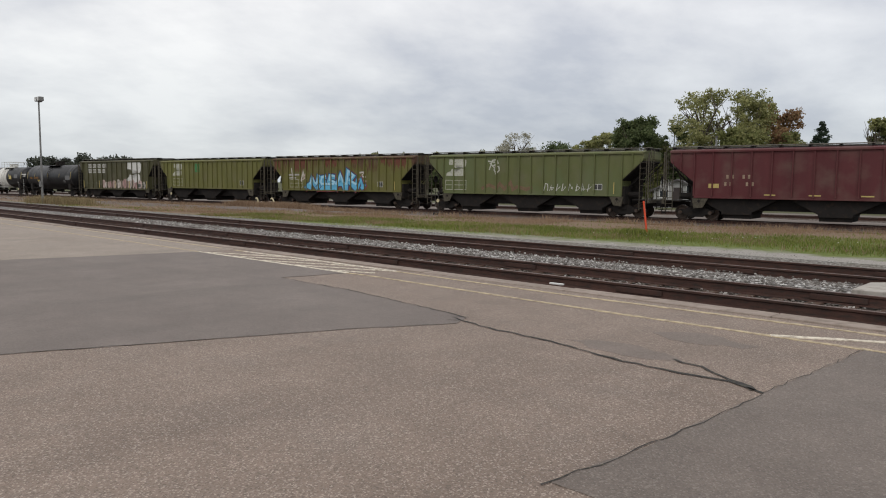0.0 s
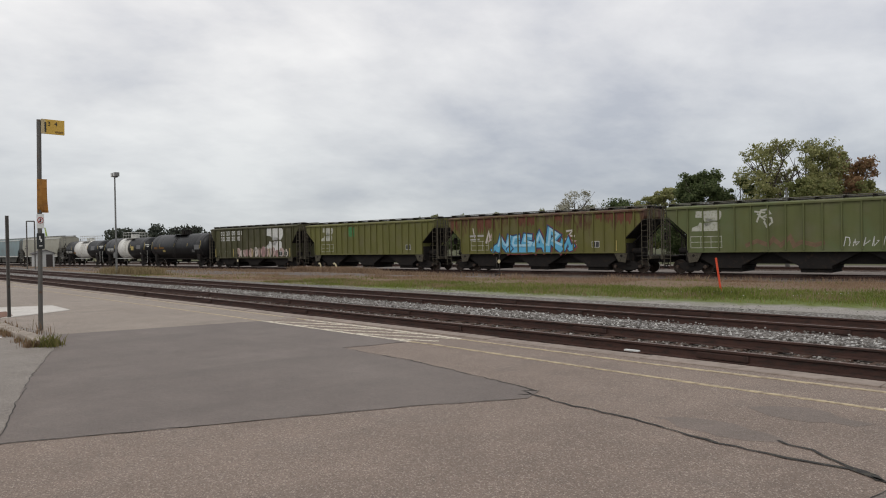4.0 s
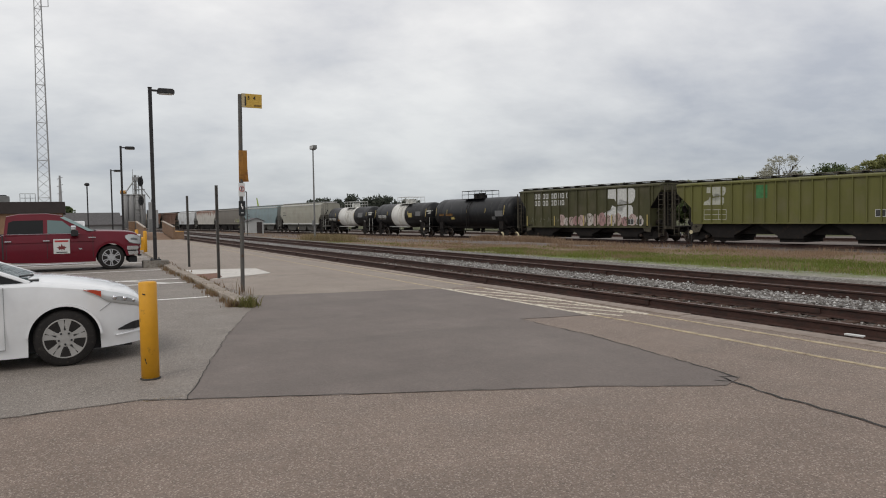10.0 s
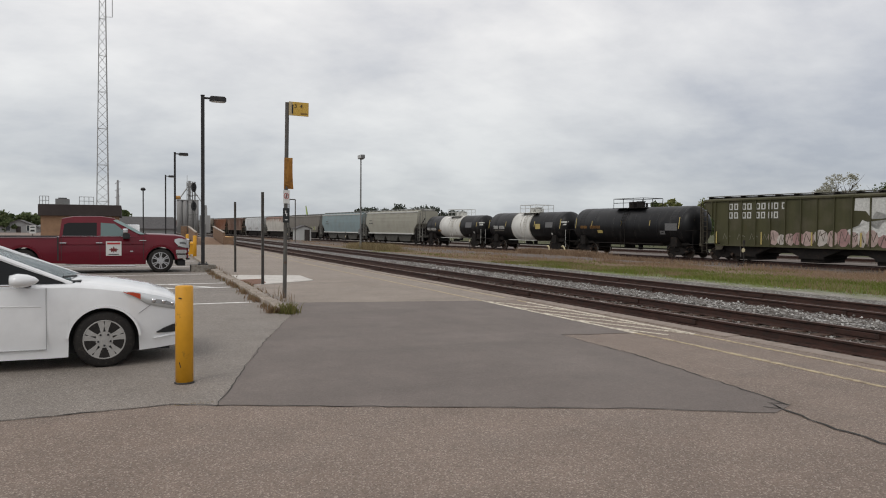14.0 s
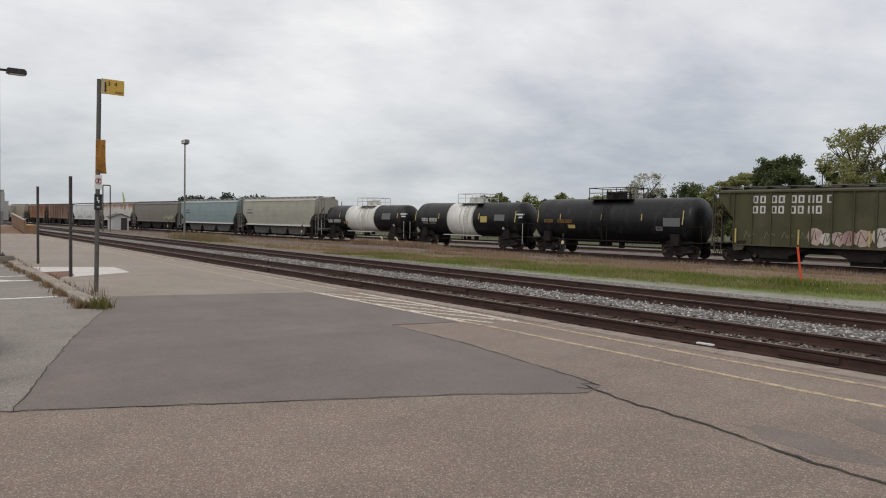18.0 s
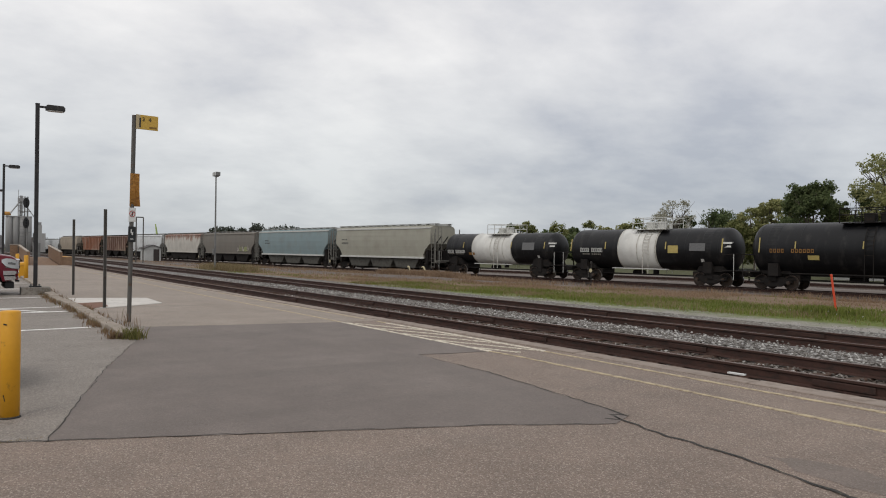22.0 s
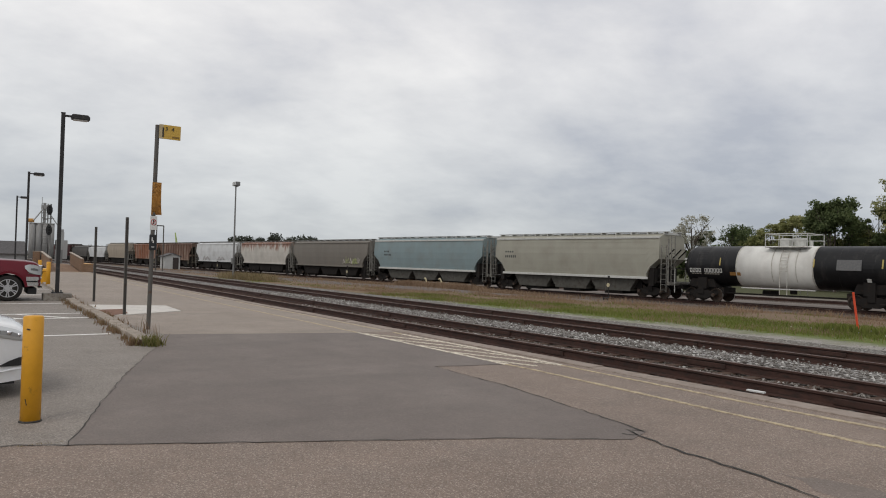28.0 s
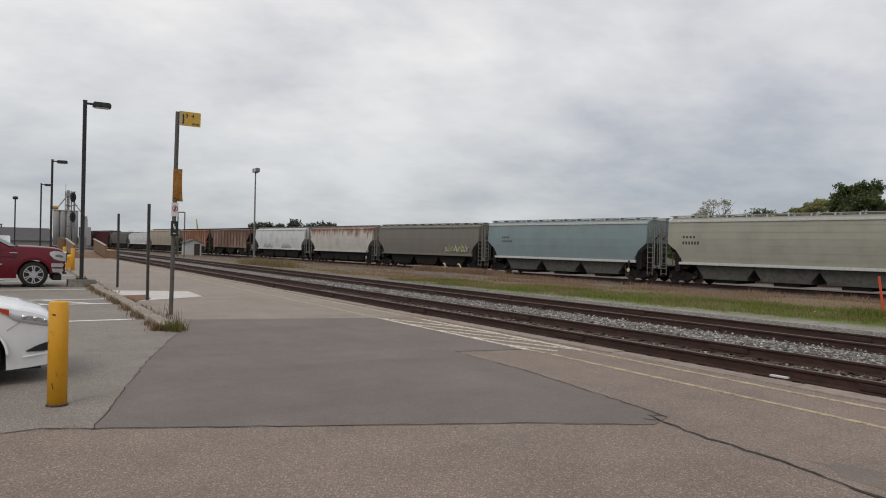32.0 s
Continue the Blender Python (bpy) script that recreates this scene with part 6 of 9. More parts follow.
def tree(x, y, h, spread, mats, seed, label, bare=0.3, clumps=60, per=90, leaf=0.26, sparse=1.0, z=-0.7, open_=0.0):
    """A broadleaved tree: tapered trunk, forking limbs, and a rounded crown of leaf clumps with gaps."""
    rng = random.Random(seed)
    c = thing("tree", pose(x, y, z), label, "tree", "trees beyond the yard")
    bm = rod((0, 0, -0.2), (rng.uniform(-0.2, 0.2), 0, h * bare), h * 0.022, 9, h * 0.015)
    for i in range(9):
        a = 2 * math.pi * i / 9 + rng.uniform(-0.4, 0.4)
        k = rng.uniform(0.55, 1.0)
        b0 = Vector((0, 0, h * bare * rng.uniform(0.75, 1.25)))
        e = Vector((math.cos(a) * spread * k * 0.75, math.sin(a) * spread * k * 0.75, h * rng.uniform(0.6, 0.9)))
        mid = b0.lerp(e, 0.5) + Vector((rng.uniform(-0.4, 0.4), rng.uniform(-0.4, 0.4), rng.uniform(0, 0.8)))
        rod(b0, mid, h * 0.010, 6, h * 0.007, bm=bm)
        rod(mid, e, h * 0.007, 5, h * 0.002, bm=bm)
        for j in range(4):
            f = mid.lerp(e, rng.uniform(0.2, 0.9)) + Vector((rng.uniform(-1, 1) * spread * 0.35, rng.uniform(-1, 1) * spread * 0.35, rng.uniform(0.0, 0.16) * h))
            rod(mid.lerp(e, rng.uniform(0.1, 0.7)), f, h * 0.004, 5, h * 0.0015, bm=bm)
    rod((0, 0, h * bare), (0, 0, h * 0.93), h * 0.012, 6, h * 0.003, bm=bm)
    part("trunk", bm, M_bark, c)
    groups = [([], []) for _ in mats]
    # lobes of the crown, then clumps about each lobe
    zc, rz = h * (bare + 1) / 2, h * (1 - bare) / 2
    lobes = []
    for i in range(13):
        a, u = rng.uniform(0, 6.283), rng.uniform(-0.75, 0.78)
        q = math.sqrt(1 - u * u) * rng.uniform(0.5, 0.78)
        lobes.append(Vector((math.cos(a) * q * spread, math.sin(a) * q * spread, zc + u * rz)))
    lobes.append(Vector((rng.uniform(-0.2, 0.2) * spread, 0, h - 0.22 * rz)))
    n = int(clumps * 2.2)
    for i in range(n):
        o = lobes[i % len(lobes)]
        g = Vector((rng.gauss(0, 1), rng.gauss(0, 1), rng.gauss(0, 0.8)))
        g = g.normalized() * spread * (0.30 + open_ * 0.06) * rng.uniform(0.3, 1.15)
        t = o + g
        if t.z > h - 0.15:
            t.z = h - rng.uniform(0.1, 0.5)
        k = min(len(mats) - 1, int((t.x / spread * 0.5 + 0.5 + rng.uniform(-0.2, 0.2)) * len(mats)) if len(mats) > 1 else 0)
        k = max(0, k)
        groups[k][0].append(tuple(t))
        groups[k][1].append(rng.uniform(0.6, 1.35) * spread * (0.185 - 0.035 * open_) * sparse)
    for k, (cs, rs) in enumerate(groups):
        if cs:
            cloud_part("crown", cs, rs, int(per * 0.8 * (1 - 0.3 * open_)), leaf * 0.6, seed * 7 + k, mats[k], c)
    return c


def at_bearing(az, dist):
    return 1.0 - math.sin(radians(az)) * dist, -0.9 + math.cos(radians(az)) * dist


def spruce(az, dist, h, seed):
    x, y = at_bearing(az, dist)
    rng = random.Random(seed)
    c = thing("tree", pose(x, y, -0.7), "dark pointed spruce behind the yard", "tree", "trees beyond the yard")
    part("trunk", rod((0, 0, 0), (0, 0, h * 0.97), h * 0.018, 8, 0.02), M_bark, c)
    cs, rs = [], []
    z = h * 0.12
    while z < h * 0.98:
        r = (1 - z / h) * h * 0.36 + 0.10
        for i in range(max(3, int(r * 6))):
            a = rng.uniform(0, 6.28)
            q = r * rng.uniform(0.55, 1.05)
            cs.append((q * math.cos(a), q * math.sin(a), z - q * 0.3 + rng.uniform(-0.2, 0.2)))
            rs.append(0.3 + r * 0.2)
        z += h * 0.026
    cloud_part("crown", cs, rs, 80, 0.12, seed, M_needle, c, 0.7)


TREES = (
    (37.6, 128, 11.2, 3.6, (M_leaf_pale,), 3, "half-bare pale tree behind the train", 0.45, 60, 60, 0.22, 1.0),
    (36.6, 130, 9.0, 2.2, (M_leaf_dark,), 31, "small dark tree beside the pale one", 0.2, 30, 80, 0.26, 0.0),
    (34.2, 120, 9.0, 4.6, (M_leaf_dark,), 4, "dark green tree behind the train", 0.2, 60, 110, 0.28, 0.0),
    (31.9, 114, 9.4, 2.8, (M_leaf_yellow,), 35, "small yellow-green tree behind the train", 0.3, 40, 90, 0.26, 0.5),
    (30.4, 112, 10.1, 3.4, (M_leaf_yellow,), 5, "yellow-green tree behind the train", 0.3, 56, 100, 0.26, 0.3),
    (28.2, 98, 11.0, 3.7, (M_leaf_dark,), 6, "dense dark green tree behind the train", 0.2, 84, 130, 0.28, 0.0),
    (25.6, 100, 10.4, 2.9, (M_leaf_dark,), 7, "dark green tree behind the train", 0.2, 60, 120, 0.27, 0.0),
    (23.6, 96, 14.1, 4.8, (M_leaf_yellow,), 8, "tall open yellow-green tree with visible limbs", 0.42, 74, 90, 0.25, 1.0),
    (21.3, 97, 13.9, 4.6, (M_leaf_mid, M_leaf_yellow), 38, "tall open green tree with visible limbs", 0.35, 70, 90, 0.25, 0.8),
    (19.2, 99, 12.4, 4.6, (M_leaf_mid, M_leaf_red), 9, "turning autumn tree with russet leaves", 0.25, 84, 110, 0.26, 0.5),
    (21.6, 92, 8.8, 4.4, (M_leaf_mid,), 39, "green shrubby tree below the taller ones", 0.1, 70, 110, 0.28, 0.0),
    (18.0, 95, 9.0, 3.0, (M_leaf_red, M_leaf_mid), 10, "low russet tree behind the yard", 0.15, 64, 110, 0.27, 0.2),
    (12.3, 92, 10.0, 2.6, (M_leaf_yellow, M_leaf_mid), 12, "yellowing tree behind the yard", 0.15, 60, 110, 0.27, 0.2),
    (11.2, 96, 10.8, 2.6, (M_leaf_dark,), 41, "dark green tree behind the yard", 0.15, 60, 120, 0.27, 0.0),
    (9.4, 92, 11.6, 3.8, (M_leaf_mid, M_leaf_dark), 13, "broad green tree behind the yard", 0.2, 84, 120, 0.28, 0.3),
    (7.0, 94, 12.0, 4.0, (M_leaf_dark, M_leaf_mid), 14, "green tree behind the yard", 0.2, 80, 110, 0.28, 0.2),
    (4.4, 92, 11.2, 4.4, (M_leaf_mid,), 15, "green tree behind the yard", 0.2, 70, 110, 0.28, 0.2),
)
for az, dist, h, sp, mats, seed, label, bare, clumps, per, leaf, loose in TREES:
    x, y = at_bearing(az, dist)
    tree(x, y, h, sp, mats, seed, label, bare, clumps, per, leaf, open_=loose)
for k, (az, h, sp) in enumerate(((49.6, 7.4, 2.6), (48.6, 7.8, 2.8), (46.4, 7.3, 3.2), (44.9, 6.8, 2.6), (43.5, 8.1, 3.0), (42.3, 7.0, 2.6), (41.2, 7.4, 3.2), (40.0, 8.1, 3.0), (38.8, 7.4, 2.8), (35.2, 8.6, 3.2))):
    x, y = at_bearing(az, 130)
    tree(x, y, h, sp, (M_leaf_yellow if k in (5, 6) else M_leaf_mid if k % 3 else M_leaf_dark,), 60 + k, "low bushy tree along the far side of the yard", 0.08, 34, 80, 0.3)
spruce(15.75, 108, 10.75, 11)
for k, (az, dist, h, s) in enumerate(((36, 122, 6.0, 4.6), (33, 116, 7.0, 4.4), (29.4, 104, 7.0, 4.2), (27, 100, 7.4, 4.0), (24.3, 98, 7.8, 4.0), (20.2, 92, 7.4, 4.0), (14.4, 104, 6.0, 3.6), (8, 88, 7.6, 4.2), (2.5, 92, 9.0, 5), (16.6, 114, 5.8, 3.8))):
    x, y = at_bearing(az, dist)
    tree(x, y, h, s, (M_leaf_mid if k % 2 else M_leaf_dark,), 40 + k, "low green shrubby tree behind the yard", 0.08, 50, 100, 0.3)

# distant woods as joined masses
def woods(name, pts, h, per, leaf, seed, mat, label):
    rng = random.Random(seed)
    cs, rs = [], []
    for (x, y), k in pts:
        hh = h * k
        for i in range(9):
            cs.append((x + rng.gauss(0, hh * 0.22), y + rng.gauss(0, hh * 0.22), hh * rng.uniform(0.3, 0.86)))
            rs.append(hh * rng.uniform(0.14, 0.24))
    V, F = leaf_cloud(cs, rs, per, leaf, seed)
    m = bpy.data.meshes.new(name)
    m.from_pydata(V.tolist(), [], F.tolist())
    m.materials.append(mat)
    ob = new(name, m)
    ob.location.z = -0.6
    return tagged(ob, label, "woods" if name != "hedge" else "hedge", kind="stuff")


rng = random.Random(8)
woods("hedge", [(at_bearing(az + rng.uniform(-0.3, 0.3), 124 + rng.uniform(-6, 6)), rng.uniform(0.7, 1.1)) for az in np.arange(1.5, 50, 0.75)], 5.8, 60, 0.36, 57, M_leaf_dark, "dark low hedge line behind the tracks")
rng = random.Random(3)
M_leaf_far = leaf_material("leaf_far", ((0.05, 0.06, 0.05), (0.075, 0.085, 0.065), (0.10, 0.11, 0.085), (0.13, 0.13, 0.1)))
woods("far_woods", [(at_bearing(az + rng.uniform(-0.2, 0.2), 330 + rng.uniform(-15, 15)), rng.uniform(0.75, 1.05)) for az in np.arange(65.2, 72.4, 0.4)], 12.6, 70, 0.65, 51, M_leaf_far, "distant dull green line of trees")
woods("far_woods", [(at_bearing(az, 420), rng.uniform(0.5, 0.8)) for az in np.arange(40, 65, 1.1)], 8.5, 40, 0.8, 52, M_leaf_far, "distant low line of trees")
woods("far_woods", [(at_bearing(az, 230 + rng.uniform(-10, 10)), rng.uniform(0.7, 1.1)) for az in np.arange(89.5, 104, 0.7)], 6.6, 70, 0.5, 53, M_leaf_dark, "dark trees beyond the street")
woods("hedge", [(at_bearing(az, 188 + rng.uniform(-5, 5)), rng.uniform(0.7, 1.1)) for az in np.arange(96.6, 101.5, 0.35)], 4.2, 70, 0.4, 58, M_leaf_dark, "dark shrubs beside the street")
woods("far_woods", [(at_bearing(az, 300), rng.uniform(0.6, 1.0)) for az in np.arange(74, 91, 1.2)], 4.5, 40, 0.6, 54, M_leaf_far, "distant low line of trees")


def blades(name, n, place, height, mat, seed, label, width=0.012, lean=0.35, parent=None):
    """Grass as single bent blades of two faces each, joined."""
    r = np.random.default_rng(seed)
    P = place(r, n)
    n = len(P)
    h = r.uniform(*height, n)
    a = r.uniform(0, 2 * np.pi, n)
    w = width * r.uniform(0.6, 1.5, n)
    dx, dy = np.cos(a) * w, np.sin(a) * w
    la = r.uniform(0, 2 * np.pi, n)
    lx, ly = np.cos(la) * h * lean * r.uniform(0.2, 1, n), np.sin(la) * h * lean * r.uniform(0.2, 1, n)
    z0 = P[:, 2] - 0.02
    V = np.stack([np.stack([P[:, 0] - dx, P[:, 1] - dy, z0], 1), np.stack([P[:, 0] + dx, P[:, 1] + dy, z0], 1),
                  np.stack([P[:, 0] + dx * 0.7 + lx * 0.35, P[:, 1] + dy * 0.7 + ly * 0.35, z0 + h * 0.6], 1), np.stack([P[:, 0] - dx * 0.7 + lx * 0.35, P[:, 1] - dy * 0.7 + ly * 0.35, z0 + h * 0.6], 1),
                  np.stack([P[:, 0] + lx, P[:, 1] + ly, z0 + h], 1)], 1)
    i = np.arange(n)[:, None] * 5
    q = (i + np.array([0, 1, 2, 3])).tolist()
    t = (i + np.array([3, 2, 4])).tolist()
    m = bpy.data.meshes.new(name)
    m.from_pydata(V.reshape(-1, 3).tolist(), [], q + t)
    m.materials.append(mat)
    ob = new(name, m)
    if parent:
        ob.parent = parent
    return tagged(ob, label, "grass", kind="stuff")


M_blade_green = leaf_material("blade_green", ((0.09, 0.115, 0.026), (0.15, 0.185, 0.04), (0.225, 0.25, 0.062), (0.32, 0.275, 0.125)), 0.8)
M_blade_dry = leaf_material("blade_dry", ((0.19, 0.122, 0.078), (0.28, 0.188, 0.122), (0.355, 0.255, 0.17), (0.42, 0.32, 0.22)), 0.9)
M_blade_straw = leaf_material("blade_straw", ((0.17, 0.13, 0.07), (0.26, 0.2, 0.11), (0.34, 0.27, 0.16), (0.12, 0.13, 0.05)), 0.9)


M_blade_kerb = leaf_material("blade_kerb", ((0.13, 0.085, 0.05), (0.21, 0.135, 0.08), (0.32, 0.22, 0.14), (0.15, 0.15, 0.06)), 0.9)


M_blade_tuft = leaf_material("blade_tuft", ((0.08, 0.09, 0.026), (0.14, 0.145, 0.042), (0.21, 0.19, 0.07), (0.3, 0.23, 0.12)), 0.9)


def on_ground(x, y):
    return np.stack([x, y, np.array([lay_of_land(float(a), float(b)) for a, b in zip(x, y)])], 1)


def patchy(r, n, x0, x1, y0, y1, freq, cut, seed):
    x, y = r.uniform(x0, x1, n), r.uniform(y0, y1, n)
    k = np.array([noise.noise((float(a) * freq, float(b) * freq * 1.6, seed)) for a, b in zip(x, y)])
    keep = k + r.uniform(-0.25, 0.25, n) > cut
    return on_ground(x[keep], y[keep])


def band(r, n, x0, x1, lo, hi, freq, cut, seed):
    """Blades between two lines lo(x) and hi(x), thinning out in patches."""
    x = r.uniform(x0, x1, n)
    y = lo(x) + (hi(x) - lo(x)) * r.beta(1.6, 1.6, n)
    k = np.array([noise.noise((float(a) * freq, float(b) * freq * 1.6, seed)) for a, b in zip(x, y)])
    keep = k + r.uniform(-0.3, 0.3, n) > cut
    return on_ground(x[keep], y[keep])


def verge_lo(x):
    return 17.7 + 0.08 * np.maximum(x + 16, -20)


def verge_mid(x):
    return 20.9 + 0.2 * (x + 18)


def verge_hi(x):
    return np.minimum(LINE + SLOPE * x - 11.0 + 0.25 * np.maximum(x + 8, -30), 34)


blades("green_grass", 70000, lambda r, n: band(r, n, -32, 6, verge_lo, lambda x: np.maximum(verge_mid(x) + 1.6, verge_lo(x) + 1.0), 0.45, -0.14, 1.0), (0.03, 0.15), M_blade_green, 61, "fresh green verge grass", 0.010, 0.8)
blades("green_grass", 16000, lambda r, n: band(r, n, -60, 6, verge_mid, verge_hi, 0.3, 0.22, 6.0), (0.04, 0.16), M_blade_green, 71, "scattered green tufts in the dry grass", 0.010, 0.8)
blades("dry_grass", 22000, lambda r, n: band(r, n, -32, 6, verge_lo, verge_mid, 0.5, 0.12, 7.0), (0.04, 0.22), M_blade_dry, 72, "dry stalks among the green verge", 0.006, 0.7)
blades("dry_grass", 90000, lambda r, n: band(r, n, -40, 6, verge_mid, verge_hi, 0.3, 0.04, 2.0), (0.03, 0.15), M_blade_dry, 62, "dry pinkish-brown seed grass", 0.006, 1.6)
blades("dry_grass", 18000, lambda r, n: band(r, n, -34, 6, lambda x: verge_hi(x) - 3.5, verge_hi, 0.42, 0.2, 8.0), (0.1, 0.34), M_blade_dry, 73, "taller feathery seed grass", 0.008, 0.6)
blades("dry_grass", 16000, lambda r, n: patchy(r, n, -120, -38, 17.5, 26.0, 0.2, 0.05, 3.0), (0.04, 0.18), M_blade_dry, 63, "dry pinkish-brown seed grass", 0.016)


def flowers(r, n):
    P = band(r, n, -12, 2, lambda x: verge_lo(x) + 1.0, lambda x: verge_mid(x) + 0.3, 0.6, 0.1, 5.0)
    P[:, 2] += 0.1
    return P


M_petal = shader("white_petals", (0.7, 0.7, 0.66), 0.8)[0]
cs = flowers(np.random.default_rng(77), 150)
V, F = leaf_cloud(cs, np.full(len(cs), 0.015), 3, 0.014, 78)
me = bpy.data.meshes.new("wildflowers")
me.from_pydata(V.tolist(), [], F.tolist())
me.materials.append(M_petal)
tagged(new("wildflowers", me), "small white wildflowers in the green verge", "flowers", kind="stuff")


def mound(r, n, spots):
    k = r.integers(0, len(spots), n)
    S = np.array(spots)
    x = S[k, 0] + r.normal(0, 1, n) * S[k, 2]
    y = S[k, 1] + r.normal(0, 1, n) * S[k, 3]
    return on_ground(x, y)


blades("dry_grass", 15000, lambda r, n: mound(r, n, [(*on_line(-53.4, 6.7), 0.7, 0.45), (*on_line(-52.6, 6.9), 0.8, 0.4), (*on_line(-49.4, 6.8), 1.0, 0.45), (*on_line(-47.6, 7.2), 1.1, 0.5), (*on_line(-45.6, 7.4), 1.2, 0.5)]), (0.15, 0.72), M_blade_dry, 64, "feathery tawny grass mounds round the hoop markers", 0.018, 0.9)
blades("dry_grass", 8000, lambda r, n: mound(r, n, [(*on_line(-43, 8), 2.2, 0.5), (*on_line(-57, 7), 2.5, 0.5), (*on_line(-38, 8.5), 3, 0.6), (*on_line(-66, 6.6), 4, 0.6), (*on_line(-82, 6), 6, 0.7)]), (0.12, 0.42), M_blade_dry, 74, "low tawny grass in front of the train", 0.016, 0.8)
blades("weeds", 5000, lambda r, n: mound(r, n, [(-53.2, 17.6, 1.4, 0.5), (-51.0, 18.0, 1.2, 0.4), (-56.0, 17.4, 1.5, 0.4)]), (0.1, 0.62), M_blade_straw, 75, "straw-coloured weeds round the floodlight pole", 0.016, 0.6)
blades("weeds", 1500, lambda r, n: mound(r, n, [(-10.2, 21.0, 0.45, 0.3), (-10.7, 20.9, 0.3, 0.3)]), (0.08, 0.3), M_blade_green, 65, "dark weeds round the marker stake", 0.02)


def along_kerb(r, n):
    x = -13.3 - r.uniform(0, 1, n) ** 1.4 * 16
    y = np.array([kerb_y(float(a)) for a in x]) + np.where(r.uniform(0, 1, n) < 0.78, -0.19, 0.17) + r.normal(0, 0.07, n)
    k = np.array([noise.noise((float(a) * 1.1, 0.0, 9.0)) for a in x])
    keep = k + r.uniform(-0.3, 0.3, n) > 0.0
    return np.stack([x[keep], y[keep], np.zeros(keep.sum())], 1)


blades("kerb_weeds", 4200, along_kerb, (0.02, 0.17), M_blade_kerb, 66, "straw-coloured weeds along the kerb", 0.009)
blades("weed_tuft", 330, lambda r, n: np.stack([r.normal(-13.3, 0.14, n), r.normal(2.68, 0.09, n), np.zeros(n)], 1), (0.05, 0.25), M_blade_tuft, 67, "green weed tuft at the kerb end", 0.009, 0.7)
blades("weed_tuft", 34, lambda r, n: np.stack([r.normal(-15.6, 0.5, n), r.normal(3.0, 0.1, n), np.zeros(n)], 1), (0.08, 0.36), M_blade_kerb, 68, "thin dry stalks by the stop post", 0.007, 0.5)
blades("weed_tuft", 160, lambda r, n: np.stack([-6.66 + r.normal(0, 0.02, n), r.uniform(0.3, 0.66, n), np.zeros(n)], 1), (0.01, 0.035), M_blade_straw, 69, "moss and grass in a pavement crack", 0.007)


# ---- the train ----
def car_paint(name, base, rust=0.3, rust_col=(0.11, 0.04, 0.022), vary=0.18, rough=0.62, chalk=None, top=0.0):
    """Old freight-car paint: panels of uneven fading, rust that runs down, dust."""
    m, n, l, b = shader(name, base, rough, 0, 0.3)
    v = coords(n, l, (1.0, 1.0, 0.16))
    f1 = noisy(n, l, v, 1.3, 6)
    f2 = noisy(n, l, coords(n, l), 24, 4, 0.65)
    lo, hi = tuple(c * (1 - vary) for c in base), tuple(min(1, c * (1 + vary)) for c in base)
    col = ramped(n, l, f1, [(0.32, lo), (0.68, hi)])
    col = mixed(n, l, 0.25, col, ramped(n, l, f2, [(0.3, lo), (0.7, hi)]))
    if chalk:
        col = mixed(n, l, ramped(n, l, noisy(n, l, coords(n, l), 0.35, 4), [(0.45, (0, 0, 0)), (0.62, (0.8, 0.8, 0.8))]), col, chalk)
    f3 = noisy(n, l, coords(n, l, (1.0, 1.0, 0.22)), 2.4, 8, 0.7)
    if top:
        # rust that runs down from the leaking roof edge
        z = n.new("ShaderNodeSeparateXYZ")
        l.new(coords(n, l), z.inputs[0])
        q = n.new("ShaderNodeMapRange")
        l.new(z.outputs[2], q.inputs[0])
        q.inputs[1].default_value, q.inputs[2].default_value, q.inputs[3].default_value, q.inputs[4].default_value = 2.2, 4.0, -0.08, top
        s = n.new("ShaderNodeMath")
        l.new(f3, s.inputs[0])
        l.new(q.outputs[0], s.inputs[1])
        f3 = s.outputs[0]
    k = ramped(n, l, f3, [(0.72 - 0.3 * rust, (0, 0, 0)), (0.86 - 0.26 * rust, (0.9, 0.9, 0.9))])
    col = mixed(n, l, k, col, rust_col)
    dust = ramped(n, l, noisy(n, l, coords(n, l), 0.8, 5), [(0.45, (0, 0, 0)), (0.75, (0.3, 0.3, 0.3))])
    col = mixed(n, l, dust, col, (0.17, 0.14, 0.11))
    l.new(col, b.inputs["Base Color"])
    bumped(n, l, b, f2, 0.12, 0.01)
    return m


# black of trucks and gear, also shade painted onto parts below the car bodies
M_under = worn("underframe_black_and_shade", (0.019, 0.017, 0.016), 0.85, vary=0.25, scale=1.2, stain=(0.035, 0.026, 0.02), amount=0.3, bump=0.1)
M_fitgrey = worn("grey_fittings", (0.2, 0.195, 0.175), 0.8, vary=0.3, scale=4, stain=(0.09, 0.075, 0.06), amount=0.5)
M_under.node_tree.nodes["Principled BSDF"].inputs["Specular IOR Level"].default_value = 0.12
# dark for dirt, and for the shadow at the car ends, both in the colour
M_grimeshade = worn("grimy_shaded_fittings", (0.075, 0.066, 0.045), 0.85, vary=0.4, scale=4, stain=(0.035, 0.028, 0.022), amount=0.6)
M_wheel = worn("wheel_steel", (0.05, 0.038, 0.03), 0.6, 0.3, vary=0.4, scale=5, stain=(0.09, 0.045, 0.025), amount=0.4)
M_tread = shader("bright_tread", (0.45, 0.44, 0.42), 0.3, 0.9)[0]
M_tank = worn("tank_black", (0.006, 0.006, 0.007), 0.42, spec=0.3, vary=0.3, scale=0.7, stain=(0.024, 0.022, 0.021), amount=0.3, bump=0.03, streak=(1, 1, 0.3))
